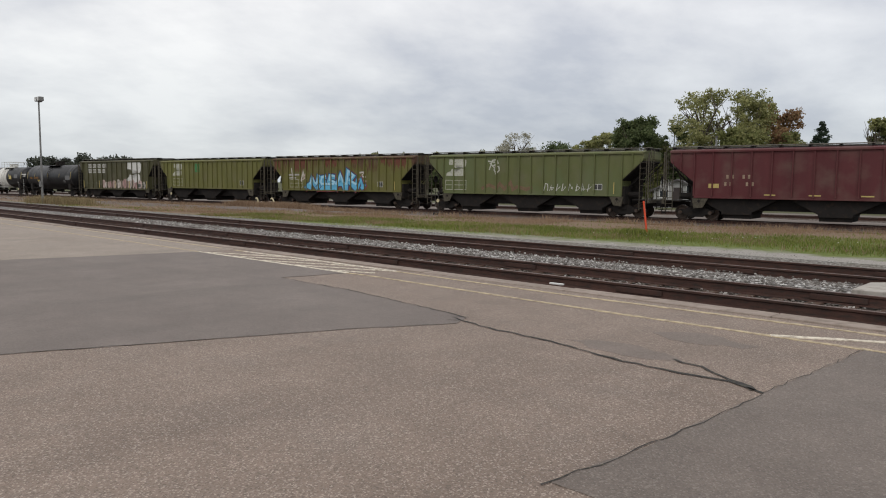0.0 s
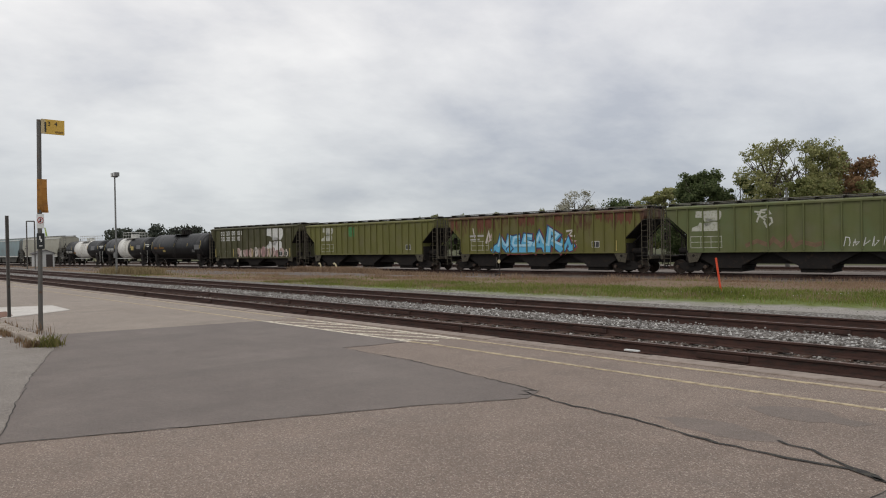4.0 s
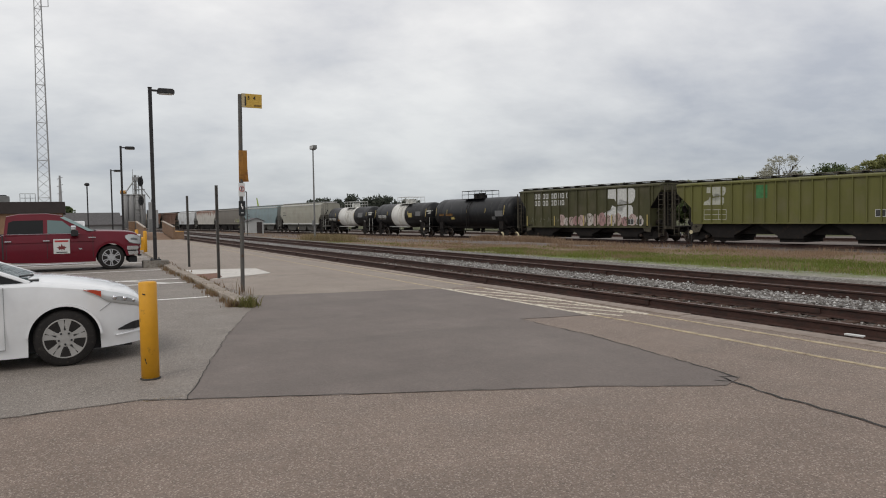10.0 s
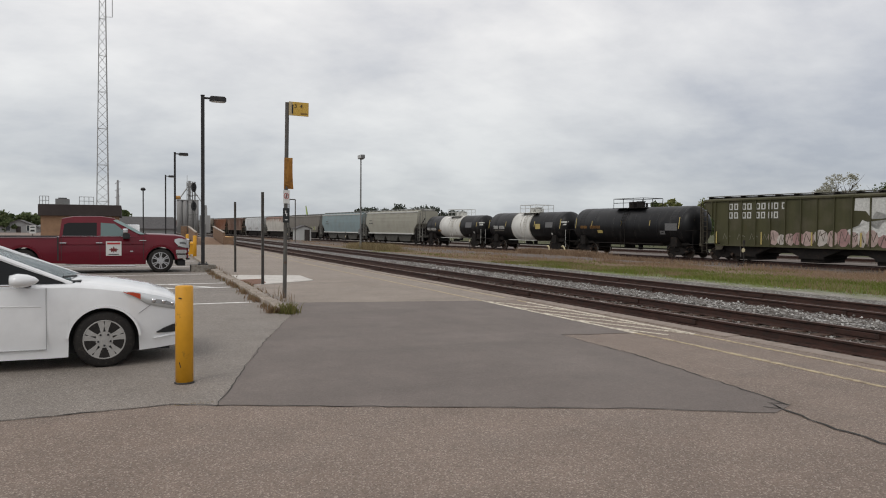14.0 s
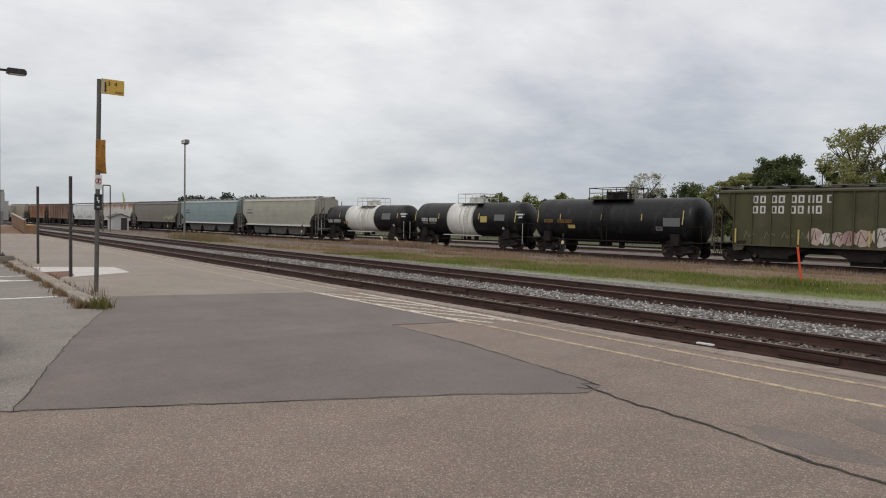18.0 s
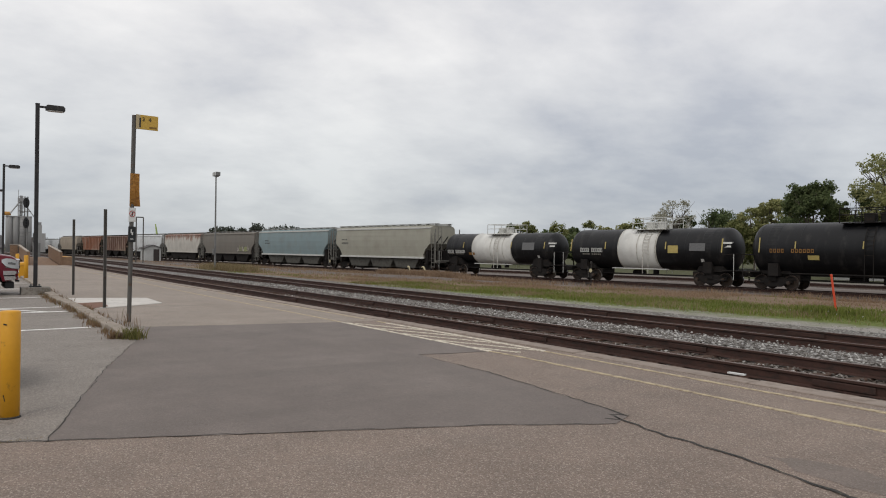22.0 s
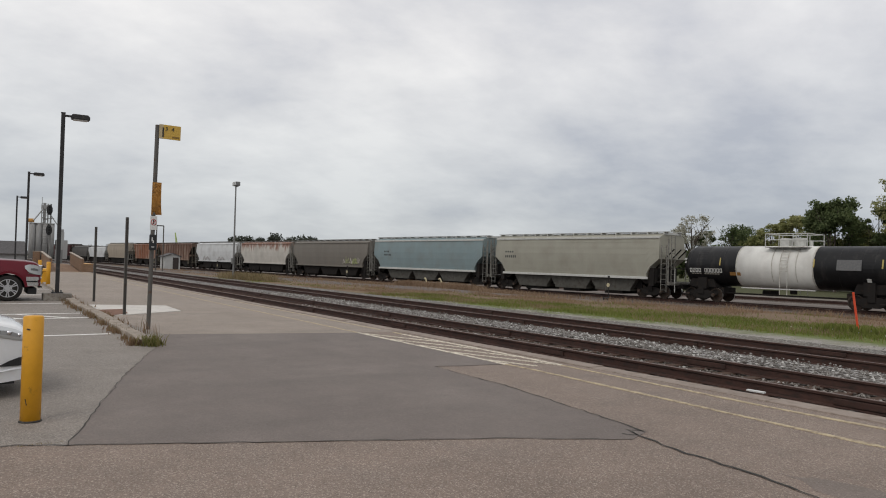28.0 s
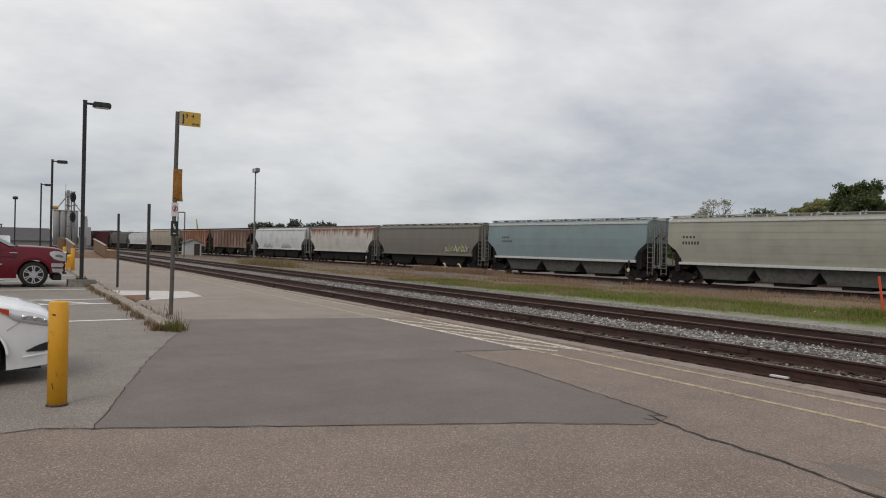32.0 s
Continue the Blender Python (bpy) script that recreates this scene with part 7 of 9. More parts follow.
M_band = car_paint("tank_white", (0.7, 0.69, 0.65), 0.2, (0.3, 0.22, 0.14), 0.1)
M_strap = worn("strap_dull_white", (0.5, 0.49, 0.45), 0.7, vary=0.2, scale=5, stain=(0.3, 0.22, 0.15), amount=0.4)
M_stencil = worn("stencil_white", (0.55, 0.55, 0.52), 0.7, vary=0.3, scale=8, grain=60, bump=0)
M_stencil_dim = worn("stencil_faded", (0.3, 0.28, 0.24), 0.7, vary=0.5, scale=10, grain=60, bump=0)
M_stencil_dark = worn("stencil_black", (0.05, 0.05, 0.05), 0.7, bump=0)
M_goldletter = worn("faded_gold_letter", (0.27, 0.2, 0.14), 0.7, vary=0.35, scale=10, bump=0)
M_smudge = worn("spray_faded_grey", (0.36, 0.35, 0.34), 0.7, vary=0.3, scale=6, bump=0)
M_ochre = worn("stencil_ochre", (0.26, 0.13, 0.035), 0.7, bump=0)
M_reflect = worn("reflective_yellow", (0.42, 0.33, 0.11), 0.5, vary=0.2, scale=6, bump=0)
M_placard = worn("placard_grey", (0.13, 0.13, 0.13), 0.6, vary=0.3, scale=12, bump=0)
M_galv = worn("galvanised_walk", (0.36, 0.36, 0.35), 0.55, 0.3, vary=0.2, scale=6)
M_pipe = worn("rail_pipe_white", (0.5, 0.5, 0.47), 0.5, vary=0.2, scale=6)
M_cyan = worn("spray_cyan", (0.10, 0.36, 0.55), 0.5, vary=0.3, scale=1.5, bump=0)
M_cyan2 = worn("spray_light_blue", (0.33, 0.55, 0.68), 0.5, vary=0.25, scale=1.5, bump=0)
M_navy = worn("spray_outline", (0.03, 0.05, 0.11), 0.5, bump=0)
M_rustpanel = worn("rust_panel", (0.13, 0.04, 0.027), 0.85, vary=0.35, scale=4, stain=(0.11, 0.075, 0.03), amount=0.5, streak=(1, 1, 0.2), bump=0.05)
M_redspray = worn("spray_red", (0.2, 0.045, 0.035), 0.5, vary=0.3, bump=0)
M_pinkspray = worn("spray_pale_pink", (0.40, 0.30, 0.27), 0.6, vary=0.35, scale=3, bump=0)
M_palespray = worn("spray_off_white", (0.46, 0.42, 0.38), 0.6, vary=0.35, scale=3, bump=0)
M_rosespray = worn("spray_rose", (0.33, 0.2, 0.19), 0.6, vary=0.35, scale=3, bump=0)
M_tagline = worn("tag_dark_line", (0.1, 0.075, 0.06), 0.6, vary=0.3, bump=0)
M_tagfaint = worn("tag_faint_line", (0.16, 0.15, 0.11), 0.7, vary=0.4, scale=6, bump=0)
M_limespray = worn("spray_lime", (0.33, 0.36, 0.16), 0.6, vary=0.3, bump=0)
M_brown_patch = worn("spray_brown", (0.15, 0.095, 0.055), 0.7, vary=0.3, scale=3, bump=0)


def stroke(pts, w, bm=None, d=0.004):
    """A flat painted stroke on the x-z plane, one unbroken strip through the points."""
    bm = bm or bmesh.new()
    P = [Vector(p) for p in pts]
    T = [(b - a).normalized() for a, b in zip(P, P[1:])]
    P[0] = P[0] - T[0] * w * 0.3
    P[-1] = P[-1] + T[-1] * w * 0.3
    lo, hi = [], []
    for k, p in enumerate(P):
        a, b = T[max(0, k - 1)], T[min(len(T) - 1, k)]
        n1, n2 = Vector((-a.y, a.x)), Vector((-b.y, b.x))
        m = n1 + n2
        m = m.normalized() if m.length > 0.2 else n1
        q = m * (w / 2 / max(0.62, m.dot(n1)))
        lo.append(bm.verts.new((p.x - q.x, 0, p.y - q.y)))
        hi.append(bm.verts.new((p.x + q.x, 0, p.y + q.y)))
    for k in range(len(P) - 1):
        bm.faces.new((lo[k], lo[k + 1], hi[k + 1], hi[k]))
    return bm


def flat(outline, bm=None):
    bm = bm or bmesh.new()
    bm.faces.new([bm.verts.new((x, 0, z)) for x, z in outline])
    return bm


def facing(bm):
    for f in bm.faces:
        f.normal_update()
        if f.normal.y > 0:
            f.normal_flip()
    return bm


def sheet(name, bm, mat, parent, y, label="", d=0.0):
    """A painted mark laid on a car's side; a tag's separate strokes become parts of their own."""
    if not name.startswith("tag"):
        return part(name, facing(bm), mat, parent, label, at=pose(0, y, 0))
    seen = set()
    for f0 in bm.faces[:]:
        if f0 in seen:
            continue
        isle, todo = [], [f0]
        seen.add(f0)
        while todo:
            f = todo.pop()
            isle.append(f)
            for e in f.edges:
                for g in e.link_faces:
                    if g not in seen:
                        seen.add(g)
                        todo.append(g)
        one, made = bmesh.new(), {}
        for f in isle:
            for v in f.verts:
                if v not in made:
                    made[v] = one.verts.new(v.co)
            one.faces.new([made[v] for v in f.verts])
        part(name, facing(one), mat, parent, label, at=pose(0, y - 0.0002 * len(seen), 0))
    bm.free()


def text_bars(parent, y, x0, z0, widths, h, mat, name="stencil_bar", lean=0.0):
    """A row of short painted bars in place of stencilled characters."""
    x = x0
    bm = bmesh.new()
    for w in widths:
        if w > 0:
            flat([(x, z0), (x + w, z0), (x + w, z0 + h), (x, z0 + h)], bm)
        x += abs(w) + 0.045
    return sheet(name, bm, mat, parent, y)


def glyphs(parent, y, x0, z0, n, h, mat, skip=(), name="stencil_bar", pitch=0.3, fill=0.62):
    """Characters as plain bars, one part each."""
    for i in range(n):
        if i in skip:
            continue
        x = x0 + i * pitch
        w = pitch * fill
        sheet(name, flat([(x, z0), (x + w, z0), (x + w, z0 + h), (x, z0 + h)]), mat, parent, y)


def mk_sideframe():
    o = [(-1.12, 0.5), (-1.1, 0.62), (-0.75, 0.66), (-0.42, 0.78), (0.42, 0.78), (0.75, 0.66), (1.1, 0.62), (1.12, 0.5), (0.95, 0.36), (0.7, 0.36), (0.42, 0.2), (-0.42, 0.2), (-0.7, 0.36), (-0.95, 0.36)]
    return prism(o, 0.16, "y", 0, 0.02), [M_under], False


def mk_wheelset():
    bm = bmesh.new()
    for s in (-1, 1):
        joined(bm, lathe([(0.09, s * 0.66), (0.40, s * 0.68), (0.46, s * 0.68), (0.445, s * 0.79), (0.37, s * 0.79), (0.36, s * 0.75), (0.14, s * 0.73), (0.12, s * 0.80), (0.02, s * 0.80)], 24, "y"))
    rod((0, -1.0, 0), (0, 1.0, 0), 0.08, 10, bm=bm)
    bmesh.ops.recalc_face_normals(bm, faces=bm.faces[:])
    for f in bm.faces:
        c = f.calc_center_median()
        if 0.43 < math.hypot(c.x, c.z) and abs(abs(c.y) - 0.735) < 0.05:
            f.material_index = 1
    return bm, [M_wheel, M_tread], False


def mk_springs():
    bm = bmesh.new()
    for dx in (-0.2, 0, 0.2):
        for i in range(5):
            rod((dx, 0, 0.3 + i * 0.07), (dx, 0, 0.335 + i * 0.07), 0.075, 8, bm=bm)
    return bm, [M_under], False


def mk_bolster():
    return box(-0.2, 0.2, -1.15, 1.15, 0.5, 0.85, 0.03), [M_under], False


def mk_cap():
    return rod((0, -0.1, 0), (0, 0.1, 0), 0.11, 10), [M_wheel], False


wheelsets = []


def truck(car, x):
    """A two-axle truck at x under the car, its axles 1.78 m apart."""
    t = inst("bolster", mk_bolster, car, pose(x, 0, 0), "black cast steel truck", "truck")
    for s in (-1, 1):
        inst("sideframe", mk_sideframe, t, pose(0, s * 1.0, 0))
        inst("springs", mk_springs, t, pose(0, s * 1.0, 0))
        for a in (-1, 1):
            inst("bearing_cap", mk_cap, t, pose(a * 0.89, s * 1.12, 0.46))
    for a in (-1, 1):
        w = inst("wheelset", mk_wheelset, t, pose(a * 0.89, 0, 0.46))
        wheelsets.append((car, w, a * 0.89))
    return t


def mk_coupler():
    bm = box(-0.45, 0.25, -0.1, 0.1, 0.74, 0.96, 0.02)
    box(0.2, 0.5, -0.17, 0.17, 0.7, 1.0, 0.05, bm)
    rod((0.1, -0.2, 0.8), (0.35, -0.34, 0.35), 0.025, 6, bm=bm)
    rod((0.35, -0.34, 0.35), (0.5, -0.1, 0.3), 0.025, 6, bm=bm)
    return bm, [M_under], False


def mk_rib():
    return box(-0.035, 0.035, -0.05, 0.05, 0, 1, 0.0), [M_under], False


def ladder(parent, x, y, z0, z1, mat, w=0.42, face="y", name="ladder", step=0.36):
    bm = bmesh.new()
    for s in (-1, 1):
        a = (x + s * w / 2, y) if face == "y" else (x, y + s * w / 2)
        box(a[0] - 0.02, a[0] + 0.02, a[1] - 0.02, a[1] + 0.02, z0, z1, 0, bm)
    z = z0 + 0.12
    while z < z1:
        a, b = ((x - w / 2, y, z), (x + w / 2, y, z)) if face == "y" else ((x, y - w / 2, z), (x, y + w / 2, z))
        rod(a, b, 0.015, 6, bm=bm)
        z += step
    return part(name, bm, mat, parent)


def mk_wheel_handbrake():
    return lathe([(0.24, 0.0), (0.27, 0.02), (0.27, 0.05), (0.24, 0.06), (0.22, 0.03)], 20, "x"), [M_under], True


def end_gear(c, h, e, mat, s, fit=None):
    """Platform, sill, posts, ladders and brake gear at one end of a hopper: h where the body ends, e where the car ends, s which end."""
    bm = box(min(s * (h - 2.6), s * e), max(s * (h - 2.6), s * e), -0.3, 0.3, 0.72, 1.1, 0.02)
    part("draft_sill", bm, M_under, c)
    part("end_sill", box(min(s * (e - 0.16), s * e), max(s * (e - 0.16), s * e), -1.5, 1.5, 0.95, 1.18, 0.02), (fit or M_grimeshade), c)
    part("platform", box(min(s * (h - 0.4), s * (e - 0.16)), max(s * (h - 0.4), s * (e - 0.16)), -1.45, 1.45, 1.12, 1.17), M_under, c)
    inst("coupler", mk_coupler, c, pose(s * (e + 0.1), 0, 0, 0, 0, 0 if s > 0 else 180))
    for y in (-1.48, 1.48):
        part("corner_post", box(s * (e - 0.1) - 0.035, s * (e - 0.1) + 0.035, y - 0.035, y + 0.035, 1.17, 4.1, 0), (fit or M_grimeshade), c)
        part("step", box(s * (e - 0.3) - 0.22, s * (e - 0.3) + 0.22, y - 0.03, y + 0.03, 0.45, 0.5), M_under, c)
        ladder(c, s * (e - 0.45), y, 0.5, 3.7, (fit or M_grimeshade))
    ladder(c, s * (e - 0.08), -0.95, 1.2, 4.3, (fit or M_grimeshade), face="x")
    for y in (-0.75, 0.1, 0.8):
        part("brace", rod((s * (h - 1.7), y, 1.2), (s * (e - 0.15), y, 3.4), 0.05, 6), M_under, c)
    part("brake_cylinder", rod((s * (h - 1.3), 0.5, 1.5), (s * (h - 0.5), 0.5, 1.5), 0.16, 12), M_under, c)
    part("air_reservoir", rod((s * (h - 1.0), -0.7, 1.45), (s * (h - 0.2), -0.7, 1.45), 0.2, 12), M_under, c)
    if s > 0:
        inst("hand_brake", mk_wheel_handbrake, c, pose(e - 0.02, 0.6, 2.4))


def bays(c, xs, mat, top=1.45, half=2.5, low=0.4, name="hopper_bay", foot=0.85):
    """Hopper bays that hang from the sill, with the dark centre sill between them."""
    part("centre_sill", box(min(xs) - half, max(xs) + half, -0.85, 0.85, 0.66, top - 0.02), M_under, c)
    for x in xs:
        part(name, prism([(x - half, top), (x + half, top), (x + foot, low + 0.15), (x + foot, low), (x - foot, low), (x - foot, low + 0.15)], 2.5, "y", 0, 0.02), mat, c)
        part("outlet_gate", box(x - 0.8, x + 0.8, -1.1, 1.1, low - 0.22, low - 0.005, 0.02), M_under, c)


def ribbed_hopper(x, h, e, mat, label, ribs=14, eave=4.15, group="covered hopper cars", cut=(1.3, 2.35, 0.05, 3.5), sill=1.4, off=1.4, rib_mat=None):
    """A covered hopper with flat, ribbed sides whose ends slope in over the trucks."""
    c = thing("hopper_car", pose(0, 0, 0), label, "railcar", group)
    d0, z1, d1, z2 = cut
    tp = h - off
    side = [(-h + d0, sill), (h - d0, sill), (h - d0, z1), (h - d1, z2), (h, z2 + 0.15), (h, eave), (-h, eave), (-h, z2 + 0.15), (-h + d1, z2), (-h + d0, z1)]
    part("body", prism(side, 3.0, "y", 0, 0.03), mat, c)
    roof = [(-1.52, eave - 0.03)] + [(1.52 * math.sin(a), eave - 0.05 + 0.2 * math.cos(a)) for a in np.linspace(-1.35, 1.35, 9)] + [(1.52, eave - 0.03)]
    part("roof", prism(roof, 2 * h + 0.06, "x", 0, 0.0), mat, c)
    part("side_sill", box(-h + d0, h - d0, -1.53, -1.47, sill - 0.06, sill + 0.03, 0.01), mat, c)
    part("side_sill", box(-h + d0 - 0.1, h - d0 + 0.1, 1.47, 1.6, sill - 0.07, sill + 0.07, 0.02), mat, c)
    part("eave_rail", box(-h, h, -1.6, -1.48, eave - 0.12, eave, 0.02), mat, c)
    for i in range(ribs + 1):
        u = -h + d0 + (2 * h - 2 * d0) * i / ribs
        ob = inst("rib", mk_rib, c, pose(u, -1.54, sill + 0.07) @ Matrix.Diagonal((1, 1, eave - 0.19 - sill, 1)), name="rib")
        ob.material_slots[0].link = "OBJECT"
        ob.material_slots[0].material = rib_mat or mat
    for s in (-1, 1):
        for u in [q for q in (h - 0.7, h - 1.35) if q > h - d0 + 0.2]:
            zb = z1 + (z2 - z1) * (d0 - (h - u)) / (d0 - d1) + 0.05
            ob = inst("rib", mk_rib, c, pose(s * u, -1.54, zb) @ Matrix.Diagonal((1, 1, eave - 0.12 - zb, 1)), name="rib")
            ob.material_slots[0].link = "OBJECT"
            ob.material_slots[0].material = rib_mat or mat
        sp = part("shear_plate", prism([(s * (h - d0 - 0.85), 1.34), (s * (h - d0 + 0.1), 1.34), (s * (h - d0 - 0.02), 0.72), (s * (h - d0 - 0.55), 0.78)], 0.08, "y", -1.46), M_grimeshade, c)
        part("jacking_hole", rod((s * (h - d0 - 0.32), -1.505, 1.16), (s * (h - d0 - 0.32), -1.49, 1.16), 0.09, 10), M_under, sp)
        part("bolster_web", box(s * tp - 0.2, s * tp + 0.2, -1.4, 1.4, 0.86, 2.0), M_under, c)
        # end sheet, bulkhead and web in black: the shadow below the slope as colour
        part("slope_sheet", prism([(s * (h - d0 - 0.02), z1 - 0.08), (s * (h - d0 - 0.02), z1 + 0.02), (s * (h - d1), z2 + 0.02), (s * (h - d1), z2 - 0.06)], 2.92, "y", 0), M_under, c, "sloping end sheet with its shade in the colour")
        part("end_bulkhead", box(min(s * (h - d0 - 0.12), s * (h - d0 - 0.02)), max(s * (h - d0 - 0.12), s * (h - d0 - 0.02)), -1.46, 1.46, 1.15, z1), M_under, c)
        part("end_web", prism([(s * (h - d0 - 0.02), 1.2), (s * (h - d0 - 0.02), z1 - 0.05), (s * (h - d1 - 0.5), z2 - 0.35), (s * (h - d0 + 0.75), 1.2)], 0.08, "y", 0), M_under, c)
    # bays in the same black, their shade under the sill put into the colour
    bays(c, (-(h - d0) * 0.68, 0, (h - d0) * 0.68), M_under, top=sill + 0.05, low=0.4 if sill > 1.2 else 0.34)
    top_gear(c, h, eave + 0.12)
    for s in (-1, 1):
        end_gear(c, h - 0.3, e, mat, s)
        truck(c, s * tp)
    cars.append((c, x))
    return c


def top_gear(c, h, z, mat=None, hatch=True, bracket=None):
    """Running boards on brackets, and the trough hatch with its locks."""
    mat = mat or M_roofwalk
    for y in (-0.78, 0.78):
        for k in range(3):
            part("running_board", box(-h - 0.25, h + 0.25, y - 0.21 + k * 0.145, y - 0.21 + k * 0.145 + 0.125, z + 0.13, z + 0.17), mat, c)
    # default brackets and the hatch are black, to darken the gap below the boards
    n = 12
    for i in range(n + 1):
        u = -h + 2 * h * i / n
        part("board_bracket", box(u - 0.03, u + 0.03, -1.05, 1.05, z - 0.04, z + 0.13), bracket or M_under, c)
    if hatch:
        part("trough_hatch", prism([(-0.34, z - 0.05), (0.34, z - 0.05), (0.28, z + 0.08), (0, z + 0.12), (-0.28, z + 0.08)], 2 * h - 2.4, "x", 0), M_under, c)


M_roofwalk = worn("weathered_roofwalk", (0.17, 0.168, 0.145), 0.75, vary=0.3, scale=4, stain=(0.1, 0.055, 0.03), amount=0.4)

M_cargreen = car_paint("faded_green", (0.105, 0.115, 0.042), 0.16, vary=0.16, chalk=(0.104, 0.130, 0.056))
M_cargreen2 = car_paint("olive_green", (0.122, 0.120, 0.035), 0.2, vary=0.18)
M_carrusty = car_paint("rusting_green", (0.118, 0.112, 0.030), 0.5, (0.075, 0.024, 0.018), 0.2, top=0.2)
M_cardark = car_paint("grimy_dark_green", (0.060, 0.058, 0.026), 0.3, (0.09, 0.05, 0.02), 0.3)
M_carmaroon = car_paint("maroon", (0.085, 0.02, 0.022), 0.22, (0.045, 0.02, 0.017), 0.16)
M_cargrey = car_paint("light_warm_grey", (0.325, 0.315, 0.262), 0.1, (0.2, 0.16, 0.1), 0.06)
M_carteal = car_paint("pale_teal", (0.203, 0.262, 0.272), 0.08, (0.12, 0.12, 0.1), 0.06)
M_carash = car_paint("ash_grey", (0.168, 0.153, 0.132), 0.22, (0.12, 0.08, 0.05), 0.1)
M_carwhiterust = car_paint("off_white_rusty", (0.48, 0.455, 0.41), 0.26, (0.2, 0.075, 0.042), 0.1, top=0.3)
M_carwhite = car_paint("dull_white", (0.55, 0.56, 0.56), 0.12, (0.2, 0.13, 0.1), 0.08)
M_carbrown = car_paint("rust_brown", (0.15, 0.085, 0.062), 0.5, (0.1, 0.035, 0.02), 0.25, chalk=(0.28, 0.2, 0.15))
M_carrust = car_paint("rust_orange", (0.24, 0.1, 0.055), 0.45, (0.12, 0.04, 0.02), 0.25, chalk=(0.33, 0.25, 0.2))
M_cartan = car_paint("dusty_tan", (0.33, 0.28, 0.22), 0.25, (0.18, 0.09, 0.05), 0.12)
M_cardkgrey = car_paint("soot_grey", (0.1, 0.095, 0.09), 0.25)
# grey darkened so the bays carry the shadow below the sill in their colour
M_bayshade = worn("bay_shaded_grey", (0.075, 0.072, 0.062), 0.75, vary=0.3, scale=1.2, stain=(0.05, 0.043, 0.035), amount=0.5)

cars = []


def emblem(c, x, z, w, h, y=-1.505, mat=None, name="emblem"):
    """A plain two-lobed painted mark, pale and worn."""
    up = [(0.155, 1.0), (0.93, 1.0), (1.0, 0.93), (1.0, 0.72), (0.96, 0.58), (0.88, 0.5), (0.74, 0.5), (0.53, 0.66), (0.46, 0.47), (0.35, 0.67), (0.14, 0.69)]
    dn = [(0.29, 0.45), (0.38, 0.4), (0.5, 0.25), (0.58, 0.22), (0.68, 0.42), (0.76, 0.46), (0.88, 0.44), (0.93, 0.36), (0.93, 0.12), (0.87, 0.02), (0.0, 0.02), (0.03, 0.2), (0.2, 0.24)]
    bm = bmesh.new()
    for o in (up, dn):
        flat([(x + u * w, z + v * h) for u, v in o], bm)
    bmesh.ops.triangulate(bm, faces=bm.faces[:])
    return sheet(name, bm, mat or M_stencil_worn, c, y, "worn pale painted two-lobed emblem")


M_stencil_worn = worn("emblem_chalk", (0.42, 0.42, 0.36), 0.75, vary=0.2, scale=3, stain=(0.2, 0.21, 0.11), amount=0.35, grain=40, bump=0)


def data_block(c, x, z, y=-1.505, mat=None, rows=3, w=1.6):
    bm = bmesh.new()
    for r in range(rows):
        zz = z + r * 0.34
        flat([(x, zz), (x + w, zz), (x + w, zz + 0.035), (x, zz + 0.035)], bm)
    for k in (0.0, 0.33, 0.66, 1.0):
        flat([(x + k * w - 0.015, z), (x + k * w + 0.015, z), (x + k * w + 0.015, z + 0.34 * rows - 0.3), (x + k * w - 0.015, z + 0.34 * rows - 0.3)], bm)
    return sheet("data_panel", bm, mat or M_stencil_worn, c, y)


def small_label(c, x, z, w=0.42, h=0.3, y=-1.506):
    ob = part("consolidated_label", box(x, x + w, y - 0.006, y, z, z + h), M_stencil_dark, c)
    bm = bmesh.new()
    for a, b in (((x, z), (x + w, z)), ((x + w, z), (x + w, z + h)), ((x + w, z + h), (x, z + h)), ((x, z + h), (x, z)), ((x + w / 2, z), (x + w / 2, z + h))):
        stroke([a, b], 0.03, bm)
    sheet("label_frame", bm, M_stencil, ob, y - 0.009)


def reflectors(c, xs, z, h=0.45, w=0.07, y=-1.507, mat=None):
    for x in xs:
        part("reflector", box(x, x + w, y - 0.004, y, z, z + h), mat or M_reflect, c)


# maroon hopper at the head of what is seen
c = ribbed_hopper(-11.33, 9.05, 9.5, M_carmaroon, "maroon covered hopper car with ribbed sides and dusty roof boards", ribs=14, cut=(1.5, 2.25, 0.05, 3.45), off=1.5)
glyphs(c, -1.505, -5.7, 2.5, 5, 0.22, M_goldletter, (2,), pitch=0.3, fill=0.42)
glyphs(c, -1.505, -5.8, 2.08, 6, 0.22, M_goldletter, (2, 3), pitch=0.3, fill=0.42)
for u in (-6.7, -3.6, -1.3, 1.2, 3.5, 6.0):
    part("reflector", box(u, u + 0.6, -1.512, -1.506, 1.55 if u > -6 else 1.95, 1.62 if u > -6 else 2.2), M_reflect, c)
bm = bmesh.new()
for i, (u, z) in enumerate(((0, 0), (0.35, 0.0), (0.75, 0.05), (1.2, 0.0), (1.55, 0.05), (2.0, 0.0))):
    stroke([(u, z), (u + 0.08, z + 0.6), (u + 0.2, z + 0.05)], 0.09, bm)
ob = part("tag", facing(bm), M_stencil, c, "white sprayed tag on the end", at=pose(-8.9, -1.2, 1.75, 0, 0, -90))

